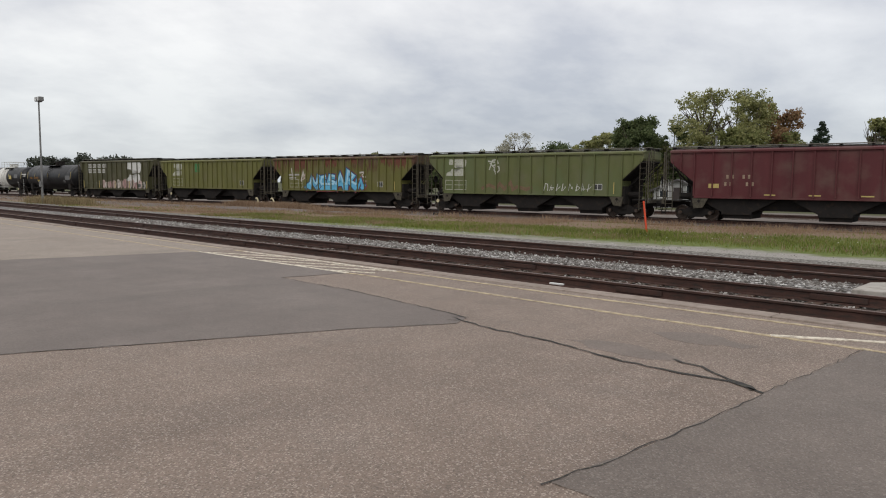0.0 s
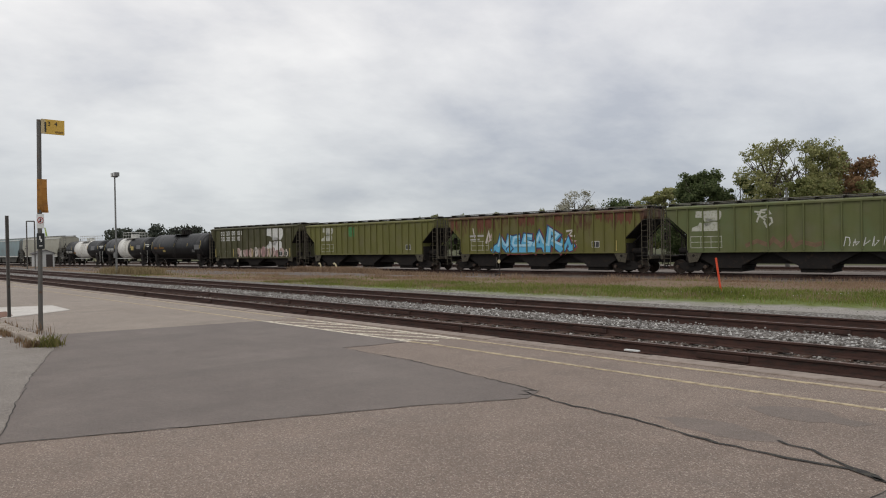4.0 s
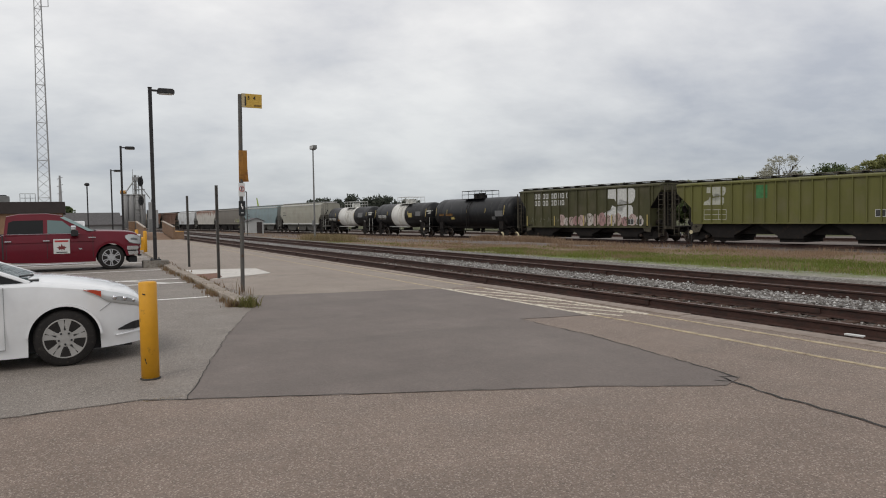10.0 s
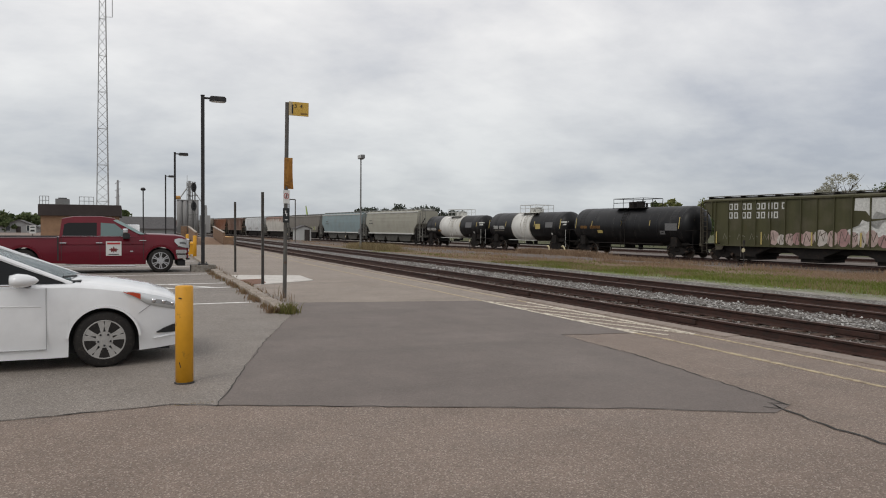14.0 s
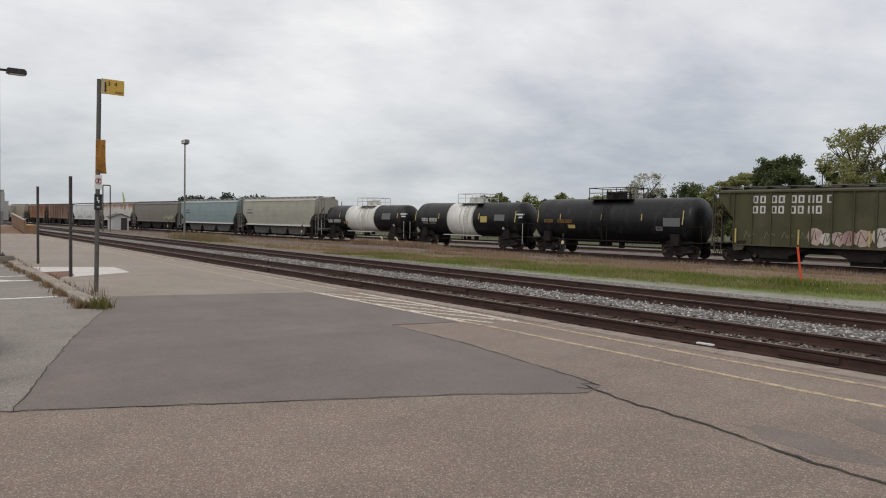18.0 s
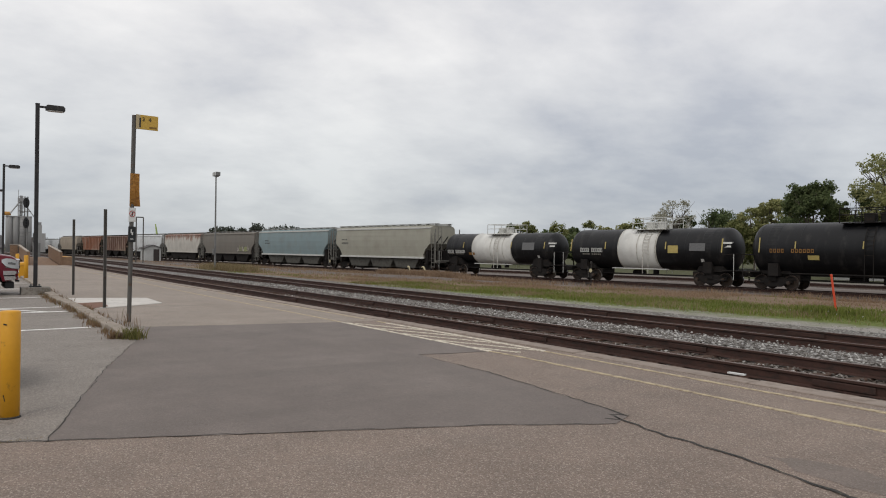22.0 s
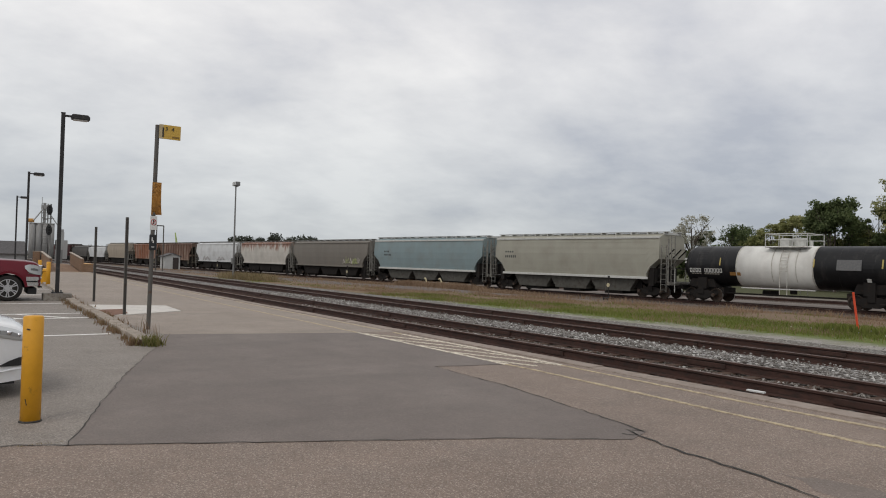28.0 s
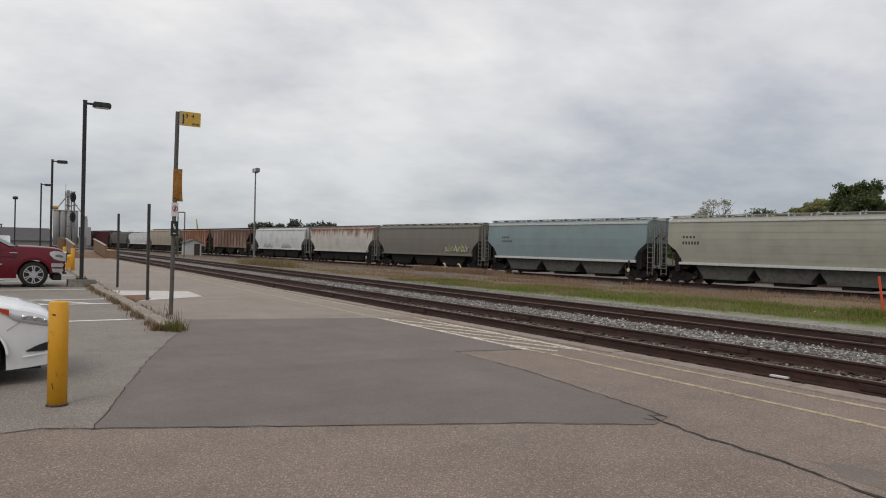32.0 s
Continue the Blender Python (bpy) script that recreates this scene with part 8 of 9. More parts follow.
# green hopper with a pale tag
c = ribbed_hopper(-30.47, 8.5, 8.95, M_cargreen, "faded green covered hopper car with ribbed sides and pale tags", ribs=15, cut=(1.38, 2.4, 0.05, 3.6))
emblem(c, -6.9, 2.62, 1.85, 1.25)
data_block(c, -6.95, 1.62, w=1.9)
bm = bmesh.new()
for o in ([(-2.35, 3.1), (-2.1, 3.75), (-1.75, 3.8), (-1.6, 3.55), (-2.0, 3.4), (-1.55, 3.3), (-1.5, 3.05), (-1.8, 2.8), (-1.95, 3.1)], [(-2.3, 3.55), (-1.9, 3.2)], [(-2.45, 3.7), (-1.9, 3.62)]):
    stroke([(a - 0.65, b) for a, b in o], 0.1, bm)
sheet("tag", bm, M_stencil_worn, c, -1.508)
rng = random.Random(23)
bm = bmesh.new()
for u in (1.5, 1.95, 2.45, 2.85, 3.35, 3.9, 4.3, 4.75):
    p = [(u + rng.uniform(-0.05, 0.3), 1.62 + rng.uniform(0, 0.5)) for _ in range(2)]
    stroke([(u, 1.65), (u + 0.1, 1.95 + rng.uniform(0, 0.3)), p[0], (u + 0.3, 1.75 + rng.uniform(0, 0.25)), p[1]], 0.045, bm)
sheet("tag", bm, M_stencil, c, -1.508)
bm = bmesh.new()
stroke([(-3.6, 1.75), (-3.0, 2.0), (-2.4, 1.75), (-2.1, 2.1), (-1.7, 1.72), (-1.2, 2.2), (-1.0, 1.7), (-0.6, 1.9), (0.1, 1.72), (0.5, 1.85)], 0.24, bm)
sheet("tag", bm, M_brown_patch, c, -1.507)
small_label(c, 5.15, 1.75, 0.62, 0.36)
reflectors(c, (6.6,), 1.5, 0.75, 0.05, -1.6)

# rusting hopper with the large blue lettered tag
c = ribbed_hopper(-48.84, 8.45, 8.9, M_carrusty, "rust-streaked olive hopper car with a large blue sprayed tag", ribs=18, cut=(1.36, 2.35, 0.05, 3.55))
GL = (
    ([(0.0, 0.05), (0.25, 1.2), (0.5, 0.55), (0.72, 0.2), (1.0, 1.35)], 0.27),
    ([(-0.45, 0.02), (-0.2, 0.35), (0.15, 0.62)], 0.2),
    ([(1.75, 1.25), (1.35, 1.15), (1.22, 0.6), (1.3, 0.08), (1.9, 0.1)], 0.27),
    ([(1.3, 0.68), (1.78, 0.74)], 0.2),
    ([(2.72, 1.25), (2.3, 1.32), (2.18, 0.85), (2.7, 0.62), (2.62, 0.12), (2.02, 0.06)], 0.28),
    ([(2.88, 0.0), (3.15, 0.8), (3.38, 1.45), (3.62, 0.7), (3.85, 0.05)], 0.28),
    ([(3.1, 0.48), (3.7, 0.48)], 0.2),
    ([(4.02, 0.0), (4.1, 0.95), (4.18, 1.85), (4.75, 1.35), (4.35, 0.8), (5.0, 0.05)], 0.28),
    ([(4.95, 0.08), (5.1, 0.85), (5.3, 0.2), (5.55, 0.95), (5.75, 0.08)], 0.2),
    ([(0.9, 0.05), (1.1, 0.3)], 0.22),
    ([(5.6, 0.1), (5.95, 0.45)], 0.16),
)
TAG_LAYERS = ((0.27, M_redspray, -1.506, "tag_halo"), (0.2, M_navy, -1.509, "tag_outline"), (0.0, M_cyan, -1.512, "tag_fill"), (-0.22, M_cyan2, -1.515, "tag_highlight"))
for k, (grow, mat, y, nm) in enumerate(TAG_LAYERS):
    bm = bmesh.new()
    for pts, w in GL:
        if w + grow > 0.04:
            q = [(-3.5 + u * 1.12 + (0.06 if k == 3 else 0), 1.56 + z * 0.78 + (0.08 if k == 3 else 0)) for u, z in pts]
            if k == 3:
                q = [(a, max(b, 1.95)) for a, b in q]
            if k == 0:
                q = [(a + 0.05, b - 0.02) for a, b in q]
            stroke(q, w * 1.45 + grow, bm)
    sheet(nm, bm, mat, c, y, "sky blue sprayed letters" if k == 2 else "")
for pts, w, mat in (([(-4.6, 2.2), (-4.35, 3.0), (-4.2, 2.4)], 0.2, M_palespray), ([(-6.2, 2.72), (-4.9, 2.74)], 0.14, M_smudge), ([(-6.15, 2.45), (-5.3, 2.46)], 0.12, M_smudge), ([(-5.9, 3.3), (-5.75, 2.6)], 0.1, M_palespray), ([(2.6, 2.9), (3.1, 2.95), (2.75, 2.6), (3.2, 2.55)], 0.16, M_palespray), ([(2.9, 2.25), (3.3, 2.2), (2.95, 1.95), (3.35, 1.9)], 0.14, M_pinkspray)):
    sheet("tag", stroke(pts, w), mat, c, -1.5055)
bm = bmesh.new()
stroke([(2.5, 2.35), (2.9, 2.3), (2.5, 2.1), (2.95, 2.0), (2.5, 1.85)], 0.14, bm)
stroke([(-4.3, 2.3), (-4.1, 2.8), (-3.95, 2.3)], 0.14, bm)
sheet("tag", bm, M_pinkspray, c, -1.508)
data_block(c, -6.1, 1.62, w=1.7)
small_label(c, 4.6, 1.75, 0.55, 0.4)
reflectors(c, (6.45,), 1.5, 0.7, 0.05, -1.6)

rng = random.Random(17)
for x0, x1, zl in ((-8.2, -7.5, 3.2), (-5.55, -4.85, 3.1), (-4.75, -4.05, 3.2), (-1.6, -0.9, 3.45), (-0.8, -0.1, 3.35), (1.6, 2.3, 3.55), (4.9, 5.6, 3.6), (5.7, 6.4, 3.5), (6.5, 7.6, 3.4)):
    pts = [(x0, 4.0), (x1, 4.0)]
    k = 7
    for j in range(k + 1):
        pts.append((x1 + (x0 - x1) * j / k, zl + (rng.uniform(-0.35, 0.05) if j % 2 else rng.uniform(0.1, 0.35))))
    sheet("rust_streak", flat(pts), M_rustpanel, c, -1.5035)

# green hopper
c = ribbed_hopper(-67.27, 8.48, 8.95, M_cargreen2, "olive green covered hopper car with a worn pale emblem", ribs=18, cut=(1.36, 2.35, 0.05, 3.5))
emblem(c, -6.2, 2.62, 1.75, 1.25)
data_block(c, -6.15, 1.62, w=1.75)
bm = flat([(-2.2, 3.0), (-1.4, 3.0), (-1.4, 3.85), (-2.2, 3.85)])
sheet("paint_patch", bm, worn("patch_green", (0.05, 0.17, 0.06), 0.7, vary=0.4, scale=3, bump=0), c, -1.506)
small_label(c, 5.2, 1.75, 0.55, 0.4)

# dark hopper with the white lettering bars
c = ribbed_hopper(-85.24, 8.16, 8.6, M_cardark, "grimy dark green hopper car with white emblem and low tags", ribs=13, eave=4.3, cut=(1.0, 2.6, 0.1, 3.7), sill=1.1, off=1.3)
for z, words in ((3.56, (0, 1, 2.45, 3.4, 4.0, 4.95, 5.9, 7.1, 8.05, 9.35)), (2.96, (0, 1, 2.45, 3.4, 4.9, 5.85, 7.1, 8.05))):
    for k in words:
        u = -6.05 + k * 0.44
        w = 0.05 if z > 3 and k == 4.0 else 0.27
        bm = stroke([(u + 0.045, z + 0.03), (u + 0.045, z + 0.41)], 0.09)
        if w > 0.1:
            stroke([(u + w, z + 0.03), (u + w, z + 0.41)], 0.09, bm)
            stroke([(u + 0.06, z + 0.4), (u + w - 0.02, z + 0.4)], 0.08, bm)
            stroke([(u + 0.06, z + 0.04), (u + w - 0.02, z + 0.04)], 0.08, bm)
        sheet("lettering_bar", bm, M_stencil, c, -1.506)
emblem(c, 2.4, 1.75, 3.3, 2.35, mat=M_stencil, y=-1.507)
rng = random.Random(5)
u = -2.9
k = 0
while u < 6.0:
    # fat worn letters: a rounded blot with a dark stroke or two
    a, h0 = rng.uniform(0.55, 0.95), rng.uniform(0.75, 1.1)
    o = [(u + a * (0.5 + 0.52 * math.cos(q) * rng.uniform(0.85, 1.1)), 1.17 + h0 * (0.5 + 0.5 * math.sin(q) * rng.uniform(0.85, 1.1))) for q in np.linspace(0, 5.7, 10)]
    sheet("tag", flat(o), (M_pinkspray, M_palespray, M_pinkspray, M_rosespray)[k % 4], c, -1.509 - 0.0006 * (k % 2), "pale sprayed tag along the sill")
    p0 = [(u + a * 0.2, 1.25), (u + a * rng.uniform(0.3, 0.5), 1.2 + h0 * 0.85), (u + a * rng.uniform(0.55, 0.75), 1.2 + h0 * 0.3), (u + a * 0.85, 1.2 + h0 * 0.8), (u + a * 0.5, 1.2 + h0 * 0.6)]
    sheet("tag", stroke(p0[: 3 + k % 3], 0.07), M_tagline, c, -1.5115)
    u += a * rng.uniform(0.78, 0.95)
    k += 1
for u in (-6.5, -5.3, -4.3, -3.3):
    sheet("tag", stroke([(u, 1.52), (u + 0.12, 1.9), (u + 0.3, 1.55), (u + 0.42, 1.8), (u + 0.6, 1.7)], 0.045), M_tagfaint, c, -1.508)
small_label(c, 4.95, 1.3, 0.6, 0.42)
small_label(c, 5.85, 1.3, 0.5, 0.42)
reflectors(c, (6.9, 3.3, 0.2, -3.4, -7.05), 1.2, 0.85, 0.1, -1.6)


def tank_car(x, L, R, zc, label, band=None, dome_mat=None, gear=0.0, reach=1.4):
    """A tank car: shell with domed heads, stub sills, trucks, side walks and a railed top platform."""
    c = thing("tank_car", pose(0, 0, 0), label, "railcar", "tank cars")
    h = L / 2
    prof = [(R * math.sin(a), -h + 0.75 - 0.75 * math.cos(a)) for a in np.linspace(0.02, math.pi / 2, 9)]
    prof += [(R * math.sin(a), h - 0.75 + 0.75 * math.cos(a)) for a in np.linspace(math.pi / 2, 0.02, 9)]
    shell = lathe(prof, 48, "x")
    part("shell", shell, M_tank, c, "", True, at=pose(0, 0, zc))
    for u in np.linspace(-h + 0.8, h - 0.8, 6):
        part("weld_seam", lathe([(R + 0.001, u - 0.03), (R + 0.004, u - 0.02), (R + 0.004, u + 0.02), (R + 0.001, u + 0.03)], 48, "x"), M_tank, c, "", True, at=pose(0, 0, zc))
    if band:
        a, b = band
        part("band", lathe([(R - 0.02, a), (R + 0.012, a), (R + 0.012, (a + b) / 2), (R + 0.012, b), (R - 0.02, b)], 48, "x"), M_band, c, "broad white painted band", True, at=pose(0, 0, zc))
        for u in (a + 0.03, b - 0.03):
            part("band_strap", lathe([(R + 0.012, u - 0.03), (R + 0.03, u - 0.03), (R + 0.03, u + 0.03), (R + 0.012, u + 0.03)], 48, "x"), M_strap, c, "", True, at=pose(0, 0, zc))
        for u in (gear + 0.7, gear - 0.75):
            bm = bmesh.new()
            pts = [(u, -(R + 0.05) * math.sin(q), zc + (R + 0.05) * math.cos(q)) for q in np.linspace(0.2, 2.3, 12)]
            for p, q in zip(pts, pts[1:]):
                rod(p, q, 0.02, 6, bm=bm)
            part("drain_pipe", bm, M_strap, c)
    gm = dome_mat or M_pipe
    top = zc + R
    part("manway", rod((gear + 0.35, 0, top - 0.1), (gear + 0.35, 0, top + 0.42), 0.33, 16), gm, c)
    part("manway_lid", rod((gear + 0.35, 0, top + 0.42), (gear + 0.35, 0, top + 0.5), 0.38, 16), gm, c)
    part("valve_box", box(gear - 0.75, gear - 0.2, -0.3, 0.3, top - 0.08, top + 0.48, 0.04), gm, c)
    part("safety_valve", rod((gear + 1.0, 0, top - 0.05), (gear + 1.0, 0, top + 0.35), 0.1, 10), gm, c)
    for y in (-0.85, 0.85):
        part("platform_grating", box(gear - reach, gear + reach, y - 0.3, y + 0.3, top - 0.1, top - 0.07), M_fitgrey if band else gm, c)
        for u in (-reach, -reach / 3, reach / 3, reach):
            part("railing_post", rod((gear + u, y * 1.3, top - 0.1), (gear + u, y * 1.3, top + 0.72), 0.025, 6), gm, c)
        for z in (0.36, 0.72):
            part("railing", rod((gear - reach, y * 1.3, top + z), (gear + reach, y * 1.3, top + z), 0.025, 6), gm, c)
    for u in (-reach, reach):
        part("railing", rod((gear + u, -1.1, top + 0.72), (gear + u, 1.1, top + 0.72), 0.025, 6), gm, c)
    for s in (-1, 1):
        bm = bmesh.new()
        for du in (-0.22, 0.22):
            pts = [(gear + du, s * (R + 0.1) * math.sin(a), zc + (R + 0.1) * math.cos(a)) for a in np.linspace(0.75, 1.75, 7)] + [(gear + du, s * (R + 0.08), 0.7)]
            for p, q in zip(pts, pts[1:]):
                rod(p, q, 0.022, 6, bm=bm)
        for a in np.linspace(0.8, 1.75, 7):
            rod((gear - 0.22, s * (R + 0.1) * math.sin(a), zc + (R + 0.1) * math.cos(a)), (gear + 0.22, s * (R + 0.1) * math.sin(a), zc + (R + 0.1) * math.cos(a)), 0.016, 6, bm=bm)
        part("side_ladder", bm, M_strap if band else gm, c)
        part("side_walk", box(-2.2 if band else -h + 2.6, 2.2 if band else h - 2.6, s * (R - 0.05) - 0.12, s * (R - 0.05) + 0.12, 1.0, 1.06), gm if band else M_under, c)
        part("bolster_web", prism([(s * (h - 1.9), 0.85), (s * (h - 1.3), 0.85), (s * (h - 1.3), 1.6), (s * (h - 1.9), 1.6)], 2 * R - 0.3, "y", 0), M_under, c)
        part("saddle", lathe([(R - 0.01, s * (h - 1.6) - 0.36), (R + 0.008, s * (h - 1.6) - 0.3), (R + 0.008, s * (h - 1.6) + 0.3), (R - 0.01, s * (h - 1.6) + 0.36)], 40, "x"), M_tank, c, at=pose(0, 0, zc))
        part("stub_sill", box(min(s * (h - 2.6), s * (h + 0.35)), max(s * (h - 2.6), s * (h + 0.35)), -0.28, 0.28, 0.68, 1.02, 0.02), M_under, c)
        part("end_platform", box(min(s * (h - 0.7), s * (h + 0.3)), max(s * (h - 0.7), s * (h + 0.3)), -1.45, 1.45, 1.03, 1.08), M_under, c)
        inst("coupler", mk_coupler, c, pose(s * (h + 0.45), 0, 0, 0, 0, 0 if s > 0 else 180))
        for y in (-1.42, 1.42):
            part("grab_post", rod((s * (h + 0.25), y, 0.5), (s * (h + 0.25), y, 2.1), 0.022, 6), M_pipe if band else M_under, c)
            part("end_railing", rod((s * (h - 0.6), y, 2.05), (s * (h + 0.25), y, 2.1), 0.022, 6), M_under, c)
        part("end_railing", rod((s * (h + 0.25), -1.42, 2.1), (s * (h + 0.25), 1.42, 2.1), 0.022, 6), M_under, c)
        part("end_step", box(min(s * (h - 1.0), s * (h - 0.3)), max(s * (h - 1.0), s * (h - 0.3)), -1.5, -1.2, 0.42, 0.47), M_under, c)
        part("brake_rigging", box(min(s * (h - 2.9), s * (h - 0.2)), max(s * (h - 2.9), s * (h - 0.2)), -0.75, 0.75, 0.55, 0.95, 0.04), M_under, c)
        part("skirt_plate", prism([(s * (h - 2.5), 0.95), (s * (h - 0.5), 0.95), (s * (h - 0.75), zc - R * 0.62), (s * (h - 2.25), zc - R * 0.62)], 1.9, "y", 0), M_under, c)
        part("head_stripe", rod((s * (h - 0.18), -R * 0.52, zc - 0.1), (s * (h - 0.18), -R * 0.52, zc + 0.5), 0.03, 6), M_stencil if band else M_reflect, c)
        truck(c, s * (h - 1.5))
    part("bottom_outlet", rod((0.4, 0, zc - R - 0.35), (0.4, 0, zc - R + 0.1), 0.2, 12), M_under, c)
    part("brake_rod", rod((-h + 2.4, -0.4, 0.62), (h - 2.4, -0.4, 0.62), 0.05, 6), M_under, c)
    part("brake_cylinder", rod((-1.6, 0.3, 0.72), (-0.7, 0.3, 0.72), 0.18, 12), M_under, c)
    cars.append((c, x))

    def mark(u, a, w, hh, mat, name="marking"):
        """A flat mark on the shell, at angle a (degrees up from the middle) on the near side."""
        t = radians(a)
        bm = box(-w / 2, w / 2, -0.006, 0.006, -hh / 2, hh / 2)
        if name == "stencil_glyph":
            # an open frame: two uprights and two bars
            k = w * 0.24
            bm = box(-w / 2, -w / 2 + k, -0.006, 0.006, -hh / 2, hh / 2)
            box(w / 2 - k, w / 2, -0.006, 0.006, -hh / 2, hh / 2, bm=bm)
            for z in (-hh / 2, hh / 2 - k):
                box(-w / 2 + k, w / 2 - k, -0.006, 0.006, z, z + k, bm=bm)
        return part(name, bm, mat, c, at=pose(u, -(R + 0.014) * math.cos(t), zc + (R + 0.014) * math.sin(t), -a, 0, 0))
    if band:
        # two short rows of writing on the near side of each head
        for s in (-1, 1):
            for k, w in enumerate((0.55, 0.4)):
                part("head_stencil", box(-w / 2, w / 2, -0.006, 0.006, -0.06, 0.06), M_stencil, c, at=pose(s * (h - 0.31), -R * 0.8, zc + 0.42 - k * 0.22, -14, 0, s * 42))
    return c, mark


c, mark = tank_car(-101.52, 13.7, 1.58, 2.42, "long glossy black tank car with a railed top platform", dome_mat=M_under, reach=1.7)
for u in (-6.0, -3.9, -0.3, 2.9, 5.9):
    mark(u, 9, 0.065, 0.42 if abs(u) < 6 and u < 5 else 0.9, M_reflect, "reflector")
for i in range(4):
    mark(-5.3 + i * 0.22, -3, 0.15, 0.22, M_ochre, "stencil_glyph")
for i in range(6):
    mark(-4.05 + i * 0.22, -3, 0.15, 0.22, M_ochre, "stencil_glyph")
mark(-2.9, -17, 0.62, 0.26, M_reflect, "stencil_plate")
mark(4.2, -18, 0.5, 0.3, M_placard, "stencil_glyph")
mark(5.1, -2, 1.2, 0.55, M_placard, "data_plate")
c, mark = tank_car(-115.9, 13.05, 1.42, 2.38, "black tank car with a broad white middle band", band=(-1.85, 1.27), gear=0.5, reach=1.3)
for u in (-6.0, -2.9, 2.0, 6.0):
    mark(u, 10, 0.08, 0.5 if abs(u) < 5 else 0.9, M_reflect, "reflector")
for i in range(10):
    if i != 4:
        mark(-5.05 + i * 0.2, -4, 0.16, 0.3, M_stencil, "stencil_glyph")
        mark(-4.9 + i * 0.17, -16, 0.12, 0.07, M_stencil_dim, "stencil_bar")
mark(2.55, 0, 0.75, 0.5, M_reflect, "stencil_plate")
mark(4.3, 6, 1.1, 0.5, M_placard, "data_plate")
mark(4.6, -30, 0.22, 0.22, M_stencil, "stencil_bar")
c, mark = tank_car(-130.35, 13.2, 1.28, 2.35, "shorter black tank car with a rust-stained white band", band=(-2.64, 2.07), gear=0.4, reach=1.25)
for u in (-3.7, 2.1, 5.7):
    mark(u, 12, 0.08, 0.5, M_reflect, "reflector")
for i in range(11):
    if i != 4:
        mark(-5.75 + i * 0.21, -14, 0.16, 0.27, M_stencil, "stencil_glyph")
        mark(-5.65 + i * 0.18, -24, 0.13, 0.06, M_stencil_dim, "stencil_bar")
mark(4.0, 8, 1.3, 0.6, M_placard, "data_plate")
mark(-2.7, -22, 0.7, 0.22, M_ochre, "stencil_plate")
mark(5.0, -30, 0.22, 0.22, M_stencil, "stencil_bar")


def curved_hopper(x, h, e, mat, label, eave=4.2, bulge=0.12, bay_mat=None, seams=6, roof_mat=None, low=True, sill=1.38, end_dark=None, nbays=3, posts=0):
    """A covered hopper with plain, slightly bowed sides and upright ends cut away over the trucks."""
    c = thing("hopper_car", pose(0, 0, 0), label, "railcar", "covered hopper cars")
    def half(u):
        """How high the bottom edge stands at u."""
        d = h - abs(u)
        return sill if d > 1.05 else (sill + 0.55 + (1.05 - d) * 0.75 if d < 1.04 else sill + 0.3)
    us = [-h, -h + 0.35, -h + 0.7, -h + 1.04, -h + 1.06, -h * 0.5, 0, h * 0.5, h - 1.06, h - 1.04, h - 0.7, h - 0.35, h]
    secs = []
    for u in us:
        b = half(u)
        zs = np.linspace(b, eave - 0.15, 6)
        def wid(z):
            return 1.46 + bulge * math.sin(math.pi * min(1, max(0, (z - sill) / (eave - sill))))
        right = [(u, -wid(z), z) for z in zs]
        top = [(u, -1.36, eave), (u, -0.9, eave + 0.16), (u, 0, eave + 0.24), (u, 0.9, eave + 0.16), (u, 1.36, eave)]
        left = [(u, wid(z), z) for z in zs[::-1]]
        secs.append(right + top + left)
    part("body", loft(secs), mat, c)
    part("side_sill", box(-h + 0.9, h - 0.9, -1.58, -1.46, sill - 0.07, sill + 0.1, 0.02), M_pipe if roof_mat else mat, c)
    part("side_sill", box(-h + 0.9, h - 0.9, 1.46, 1.58, sill - 0.07, sill + 0.1, 0.02), mat, c)
    part("eave_rail", box(-h, h, -1.54, -1.38, eave - 0.16, eave - 0.02, 0.02), M_pipe if roof_mat else mat, c)
    for k in range(1, seams):
        z = sill + (eave - sill) * k / seams
        y = 1.46 + bulge * math.sin(math.pi * (z - sill) / (eave - sill))
        d = 0.0 if z > sill + 1.4 else 0.9
        part("side_seam", box(-h + d, h - d, -y - 0.006, -y + 0.03, z - 0.014, z + 0.014), mat, c)
    for k in range(posts):
        u = -h + 0.2 + (2 * h - 0.4) * k / (posts - 1)
        part("rib", box(u - 0.04, u + 0.04, -1.66, -1.46, half(u) + 0.05, eave - 0.16), mat, c)
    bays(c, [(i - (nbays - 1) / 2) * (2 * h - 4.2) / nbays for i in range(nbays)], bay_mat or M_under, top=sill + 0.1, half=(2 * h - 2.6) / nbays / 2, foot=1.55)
    top_gear(c, h, eave + 0.16, M_galv if roof_mat else M_roofwalk, bracket=M_pipe if roof_mat else M_galv)
    for s in (-1, 1):
        end_gear(c, h, e, mat, s, M_fitgrey)
        part("bolster_web", box(s * (h - 0.7) - 0.2, s * (h - 0.7) + 0.2, -1.4, 1.4, 0.86, 2.1), M_under, c)
        part("shear_plate", prism([(s * (h - 1.9), sill), (s * (h - 0.4), sill + 0.6), (s * (h - 0.4), 1.0), (s * (h - 1.3), 1.0)], 0.06, "y", -1.2), end_dark or M_under, c)
        truck(c, s * (h - 0.95))
    cars.append((c, x))
    return c


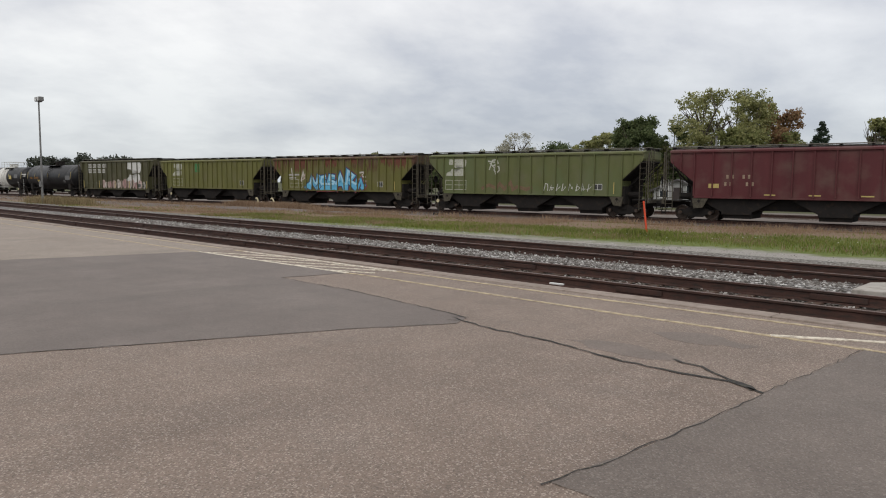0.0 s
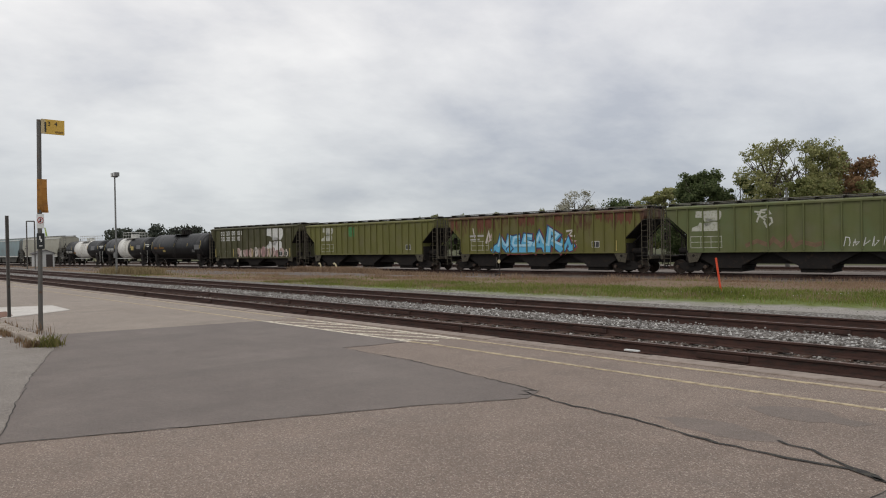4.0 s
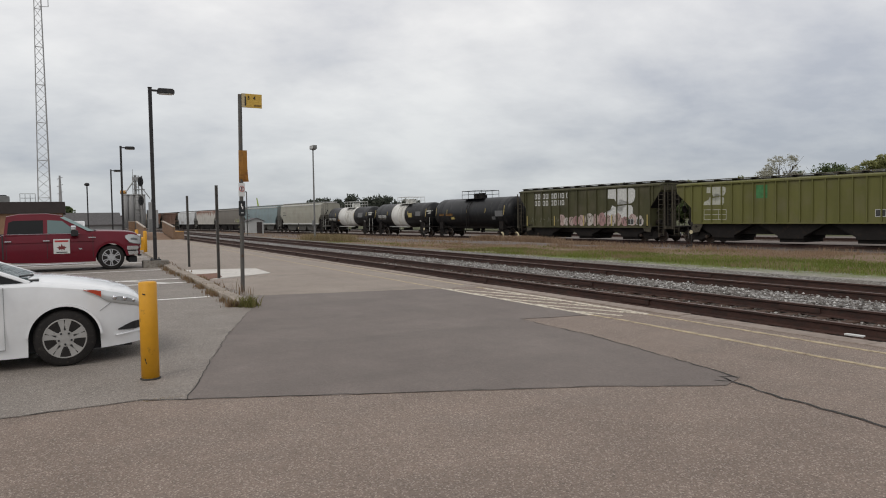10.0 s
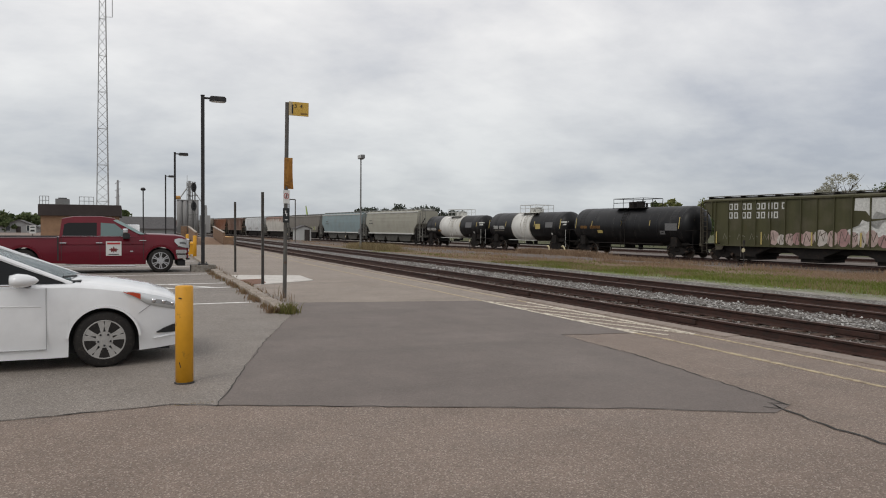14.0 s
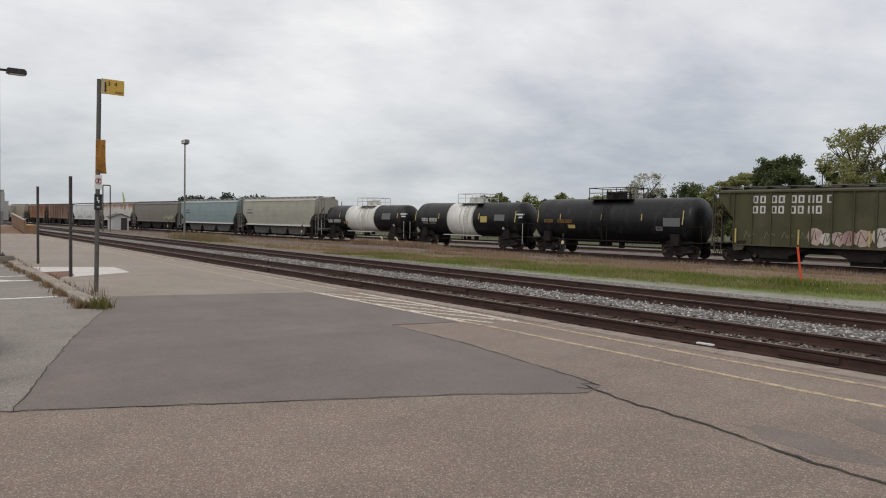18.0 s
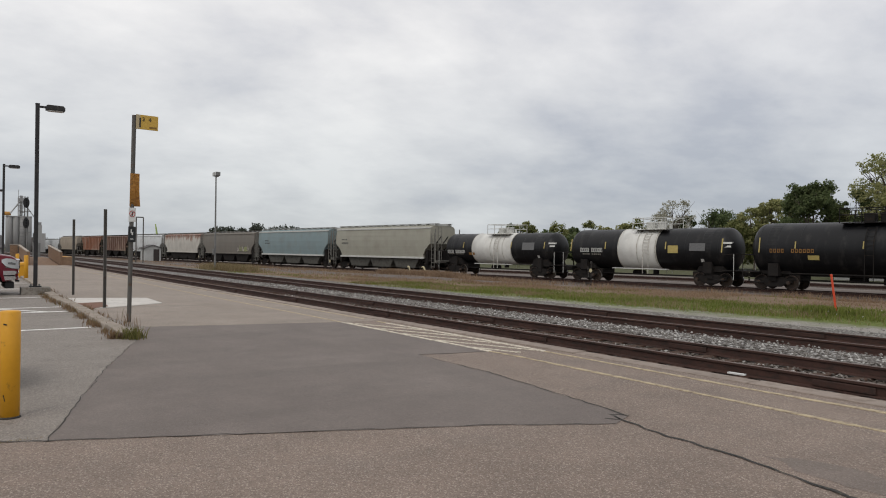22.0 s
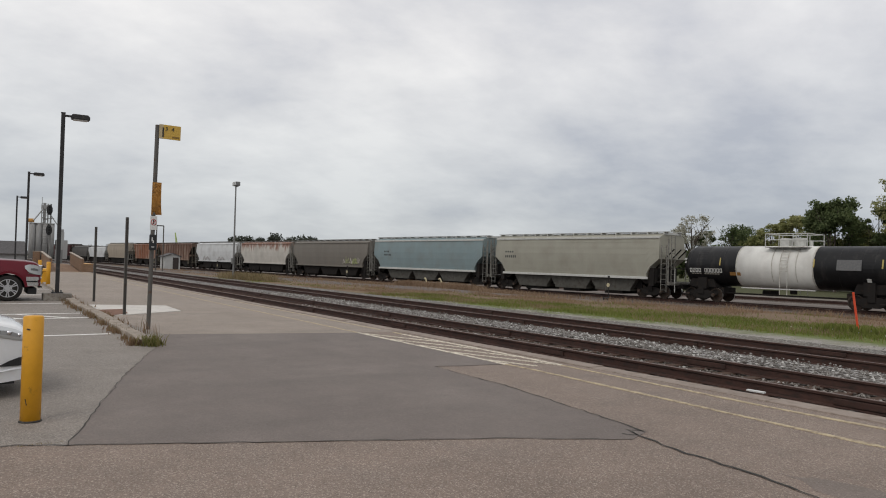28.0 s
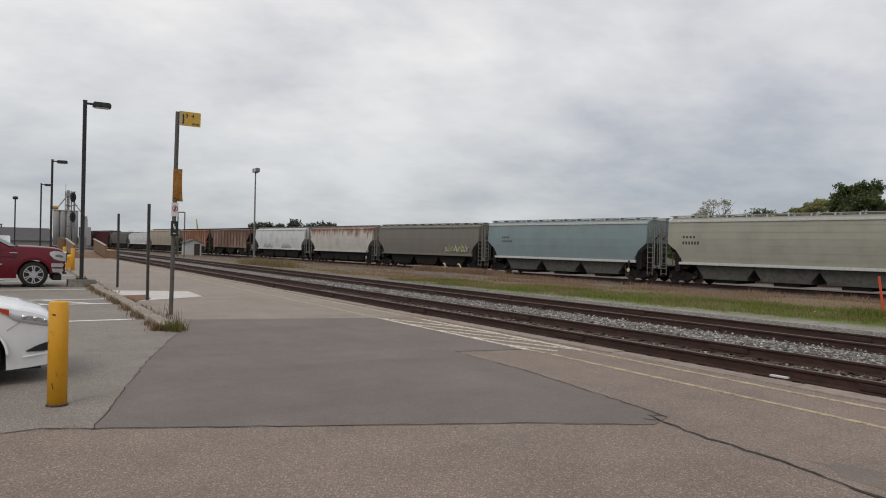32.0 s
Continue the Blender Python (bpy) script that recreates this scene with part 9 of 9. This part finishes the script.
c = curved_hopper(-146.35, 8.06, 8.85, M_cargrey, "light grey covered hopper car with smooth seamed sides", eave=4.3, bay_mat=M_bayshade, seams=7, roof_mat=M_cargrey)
glyphs(c, -1.575, -6.9, 3.02, 4, 0.2, M_stencil_dark, pitch=0.26)
glyphs(c, -1.58, -6.9, 2.66, 6, 0.2, M_stencil_dark, pitch=0.22)
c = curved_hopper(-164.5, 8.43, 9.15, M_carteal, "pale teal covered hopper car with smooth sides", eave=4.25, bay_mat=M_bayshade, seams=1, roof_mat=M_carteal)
glyphs(c, -1.585, -6.6, 3.0, 4, 0.16, M_stencil_dark, pitch=0.24)
glyphs(c, -1.588, -6.6, 2.66, 6, 0.16, M_stencil_dark, pitch=0.22)
c = curved_hopper(-182.56, 8.36, 8.95, M_carash, "ash grey covered hopper car with lime tag", eave=4.1, seams=1, bulge=0.1)
rng = random.Random(31)
for k in range(7):
    u = 3.5 + k * 0.5
    pts = [(u, 1.62 + rng.uniform(0, 0.2)), (u + 0.15, 2.1 + rng.uniform(0, 0.45)), (u + 0.35, 1.9 + rng.uniform(-0.2, 0.3)), (u + 0.2, 1.65 + rng.uniform(0, 0.15)), (u + 0.55, 1.75 + rng.uniform(0, 0.6))]
    sheet("tag", stroke(pts, rng.uniform(0.07, 0.15)), M_limespray if k % 3 else M_palespray, c, -1.60 - 0.002 * k, "lime sprayed tag")
c = curved_hopper(-199.4, 7.25, 7.85, M_carwhiterust, "off-white covered hopper car with rust-red upper sides", eave=4.05, seams=1, bulge=0.1)
c = curved_hopper(-216.0, 7.7, 8.3, M_carwhite, "dull white covered hopper car with dark tags", eave=4.05, seams=1)
bm = bmesh.new()
stroke([(-4.6, 1.6), (-4.2, 2.0), (-3.6, 1.6), (-2.9, 1.95), (-2.0, 1.6)], 0.34, bm)
stroke([(1.2, 1.65), (1.7, 2.0), (2.2, 1.7), (3.0, 1.95), (3.6, 1.7)], 0.3, bm)
sheet("tag", bm, M_smudge, c, -1.60)
ribbed_hopper(-233.9, 8.1, 8.5, M_carbrown, "rust brown covered hopper car with streaked panels", ribs=11, eave=4.05)
ribbed_hopper(-250.0, 7.2, 7.6, M_carrust, "faded rust-orange covered hopper car with streaked panels", ribs=11, eave=4.05)
curved_hopper(-268.5, 7.5, 8.1, M_cartan, "dusty tan covered hopper car", eave=4.1, seams=1)
curved_hopper(-284.9, 7.3, 7.9, M_carwhite, "dull white covered hopper car", eave=3.45, seams=1)
curved_hopper(-300.6, 7.5, 8.1, M_cardkgrey, "soot grey covered hopper car", eave=3.6, seams=1)
ribbed_hopper(-317.5, 7.7, 8.2, M_carmaroon, "maroon covered hopper car far back in the train", ribs=11, eave=4.05)
ribbed_hopper(-334.3, 7.7, 8.2, M_carmaroon, "maroon covered hopper car far back in the train", ribs=11, eave=4.05)



# ---- what moves ----
TRAIN_X, TRAIN_Y, TRAIN_Z = 44.2, 0.102, -0.5
STEPS = ((0, 1.03), (1, 4.55), (3, 11.61), (5, 18.72), (7, 25.98), (9, 33.5), (11, 41.33), (13, 49.1), (15, 56.78), (17, 64.36), (19, 71.85), (21, 79.24), (23, 86.6), (25, 94.05), (27, 101.69), (29, 109.29), (31, 116.83), (32, 120.6))


def motions():
    """The train rolls by; its wheels turn with the way it goes."""
    turn = math.degrees(math.atan(TRAIN_Y))
    for c, x in cars:
        walk(c, [(t, pose(x + s, TRAIN_X + TRAIN_Y * (x + s), TRAIN_Z, 0, 0, turn)) for t, s in STEPS])
    near = {c for c, x in cars[:11]}
    ts, ss = zip(*STEPS)
    n = 195
    way = [ss[-1] * i / n for i in range(n + 1)]
    times = [float(np.interp(s, ss, ts)) for s in way]
    for c, w, a in wheelsets:
        if c in near:
            walk(w, [(t, pose(a, 0, 0.46, 0, math.degrees(s / 0.455), 0)) for t, s in zip(times, way)])


motions()
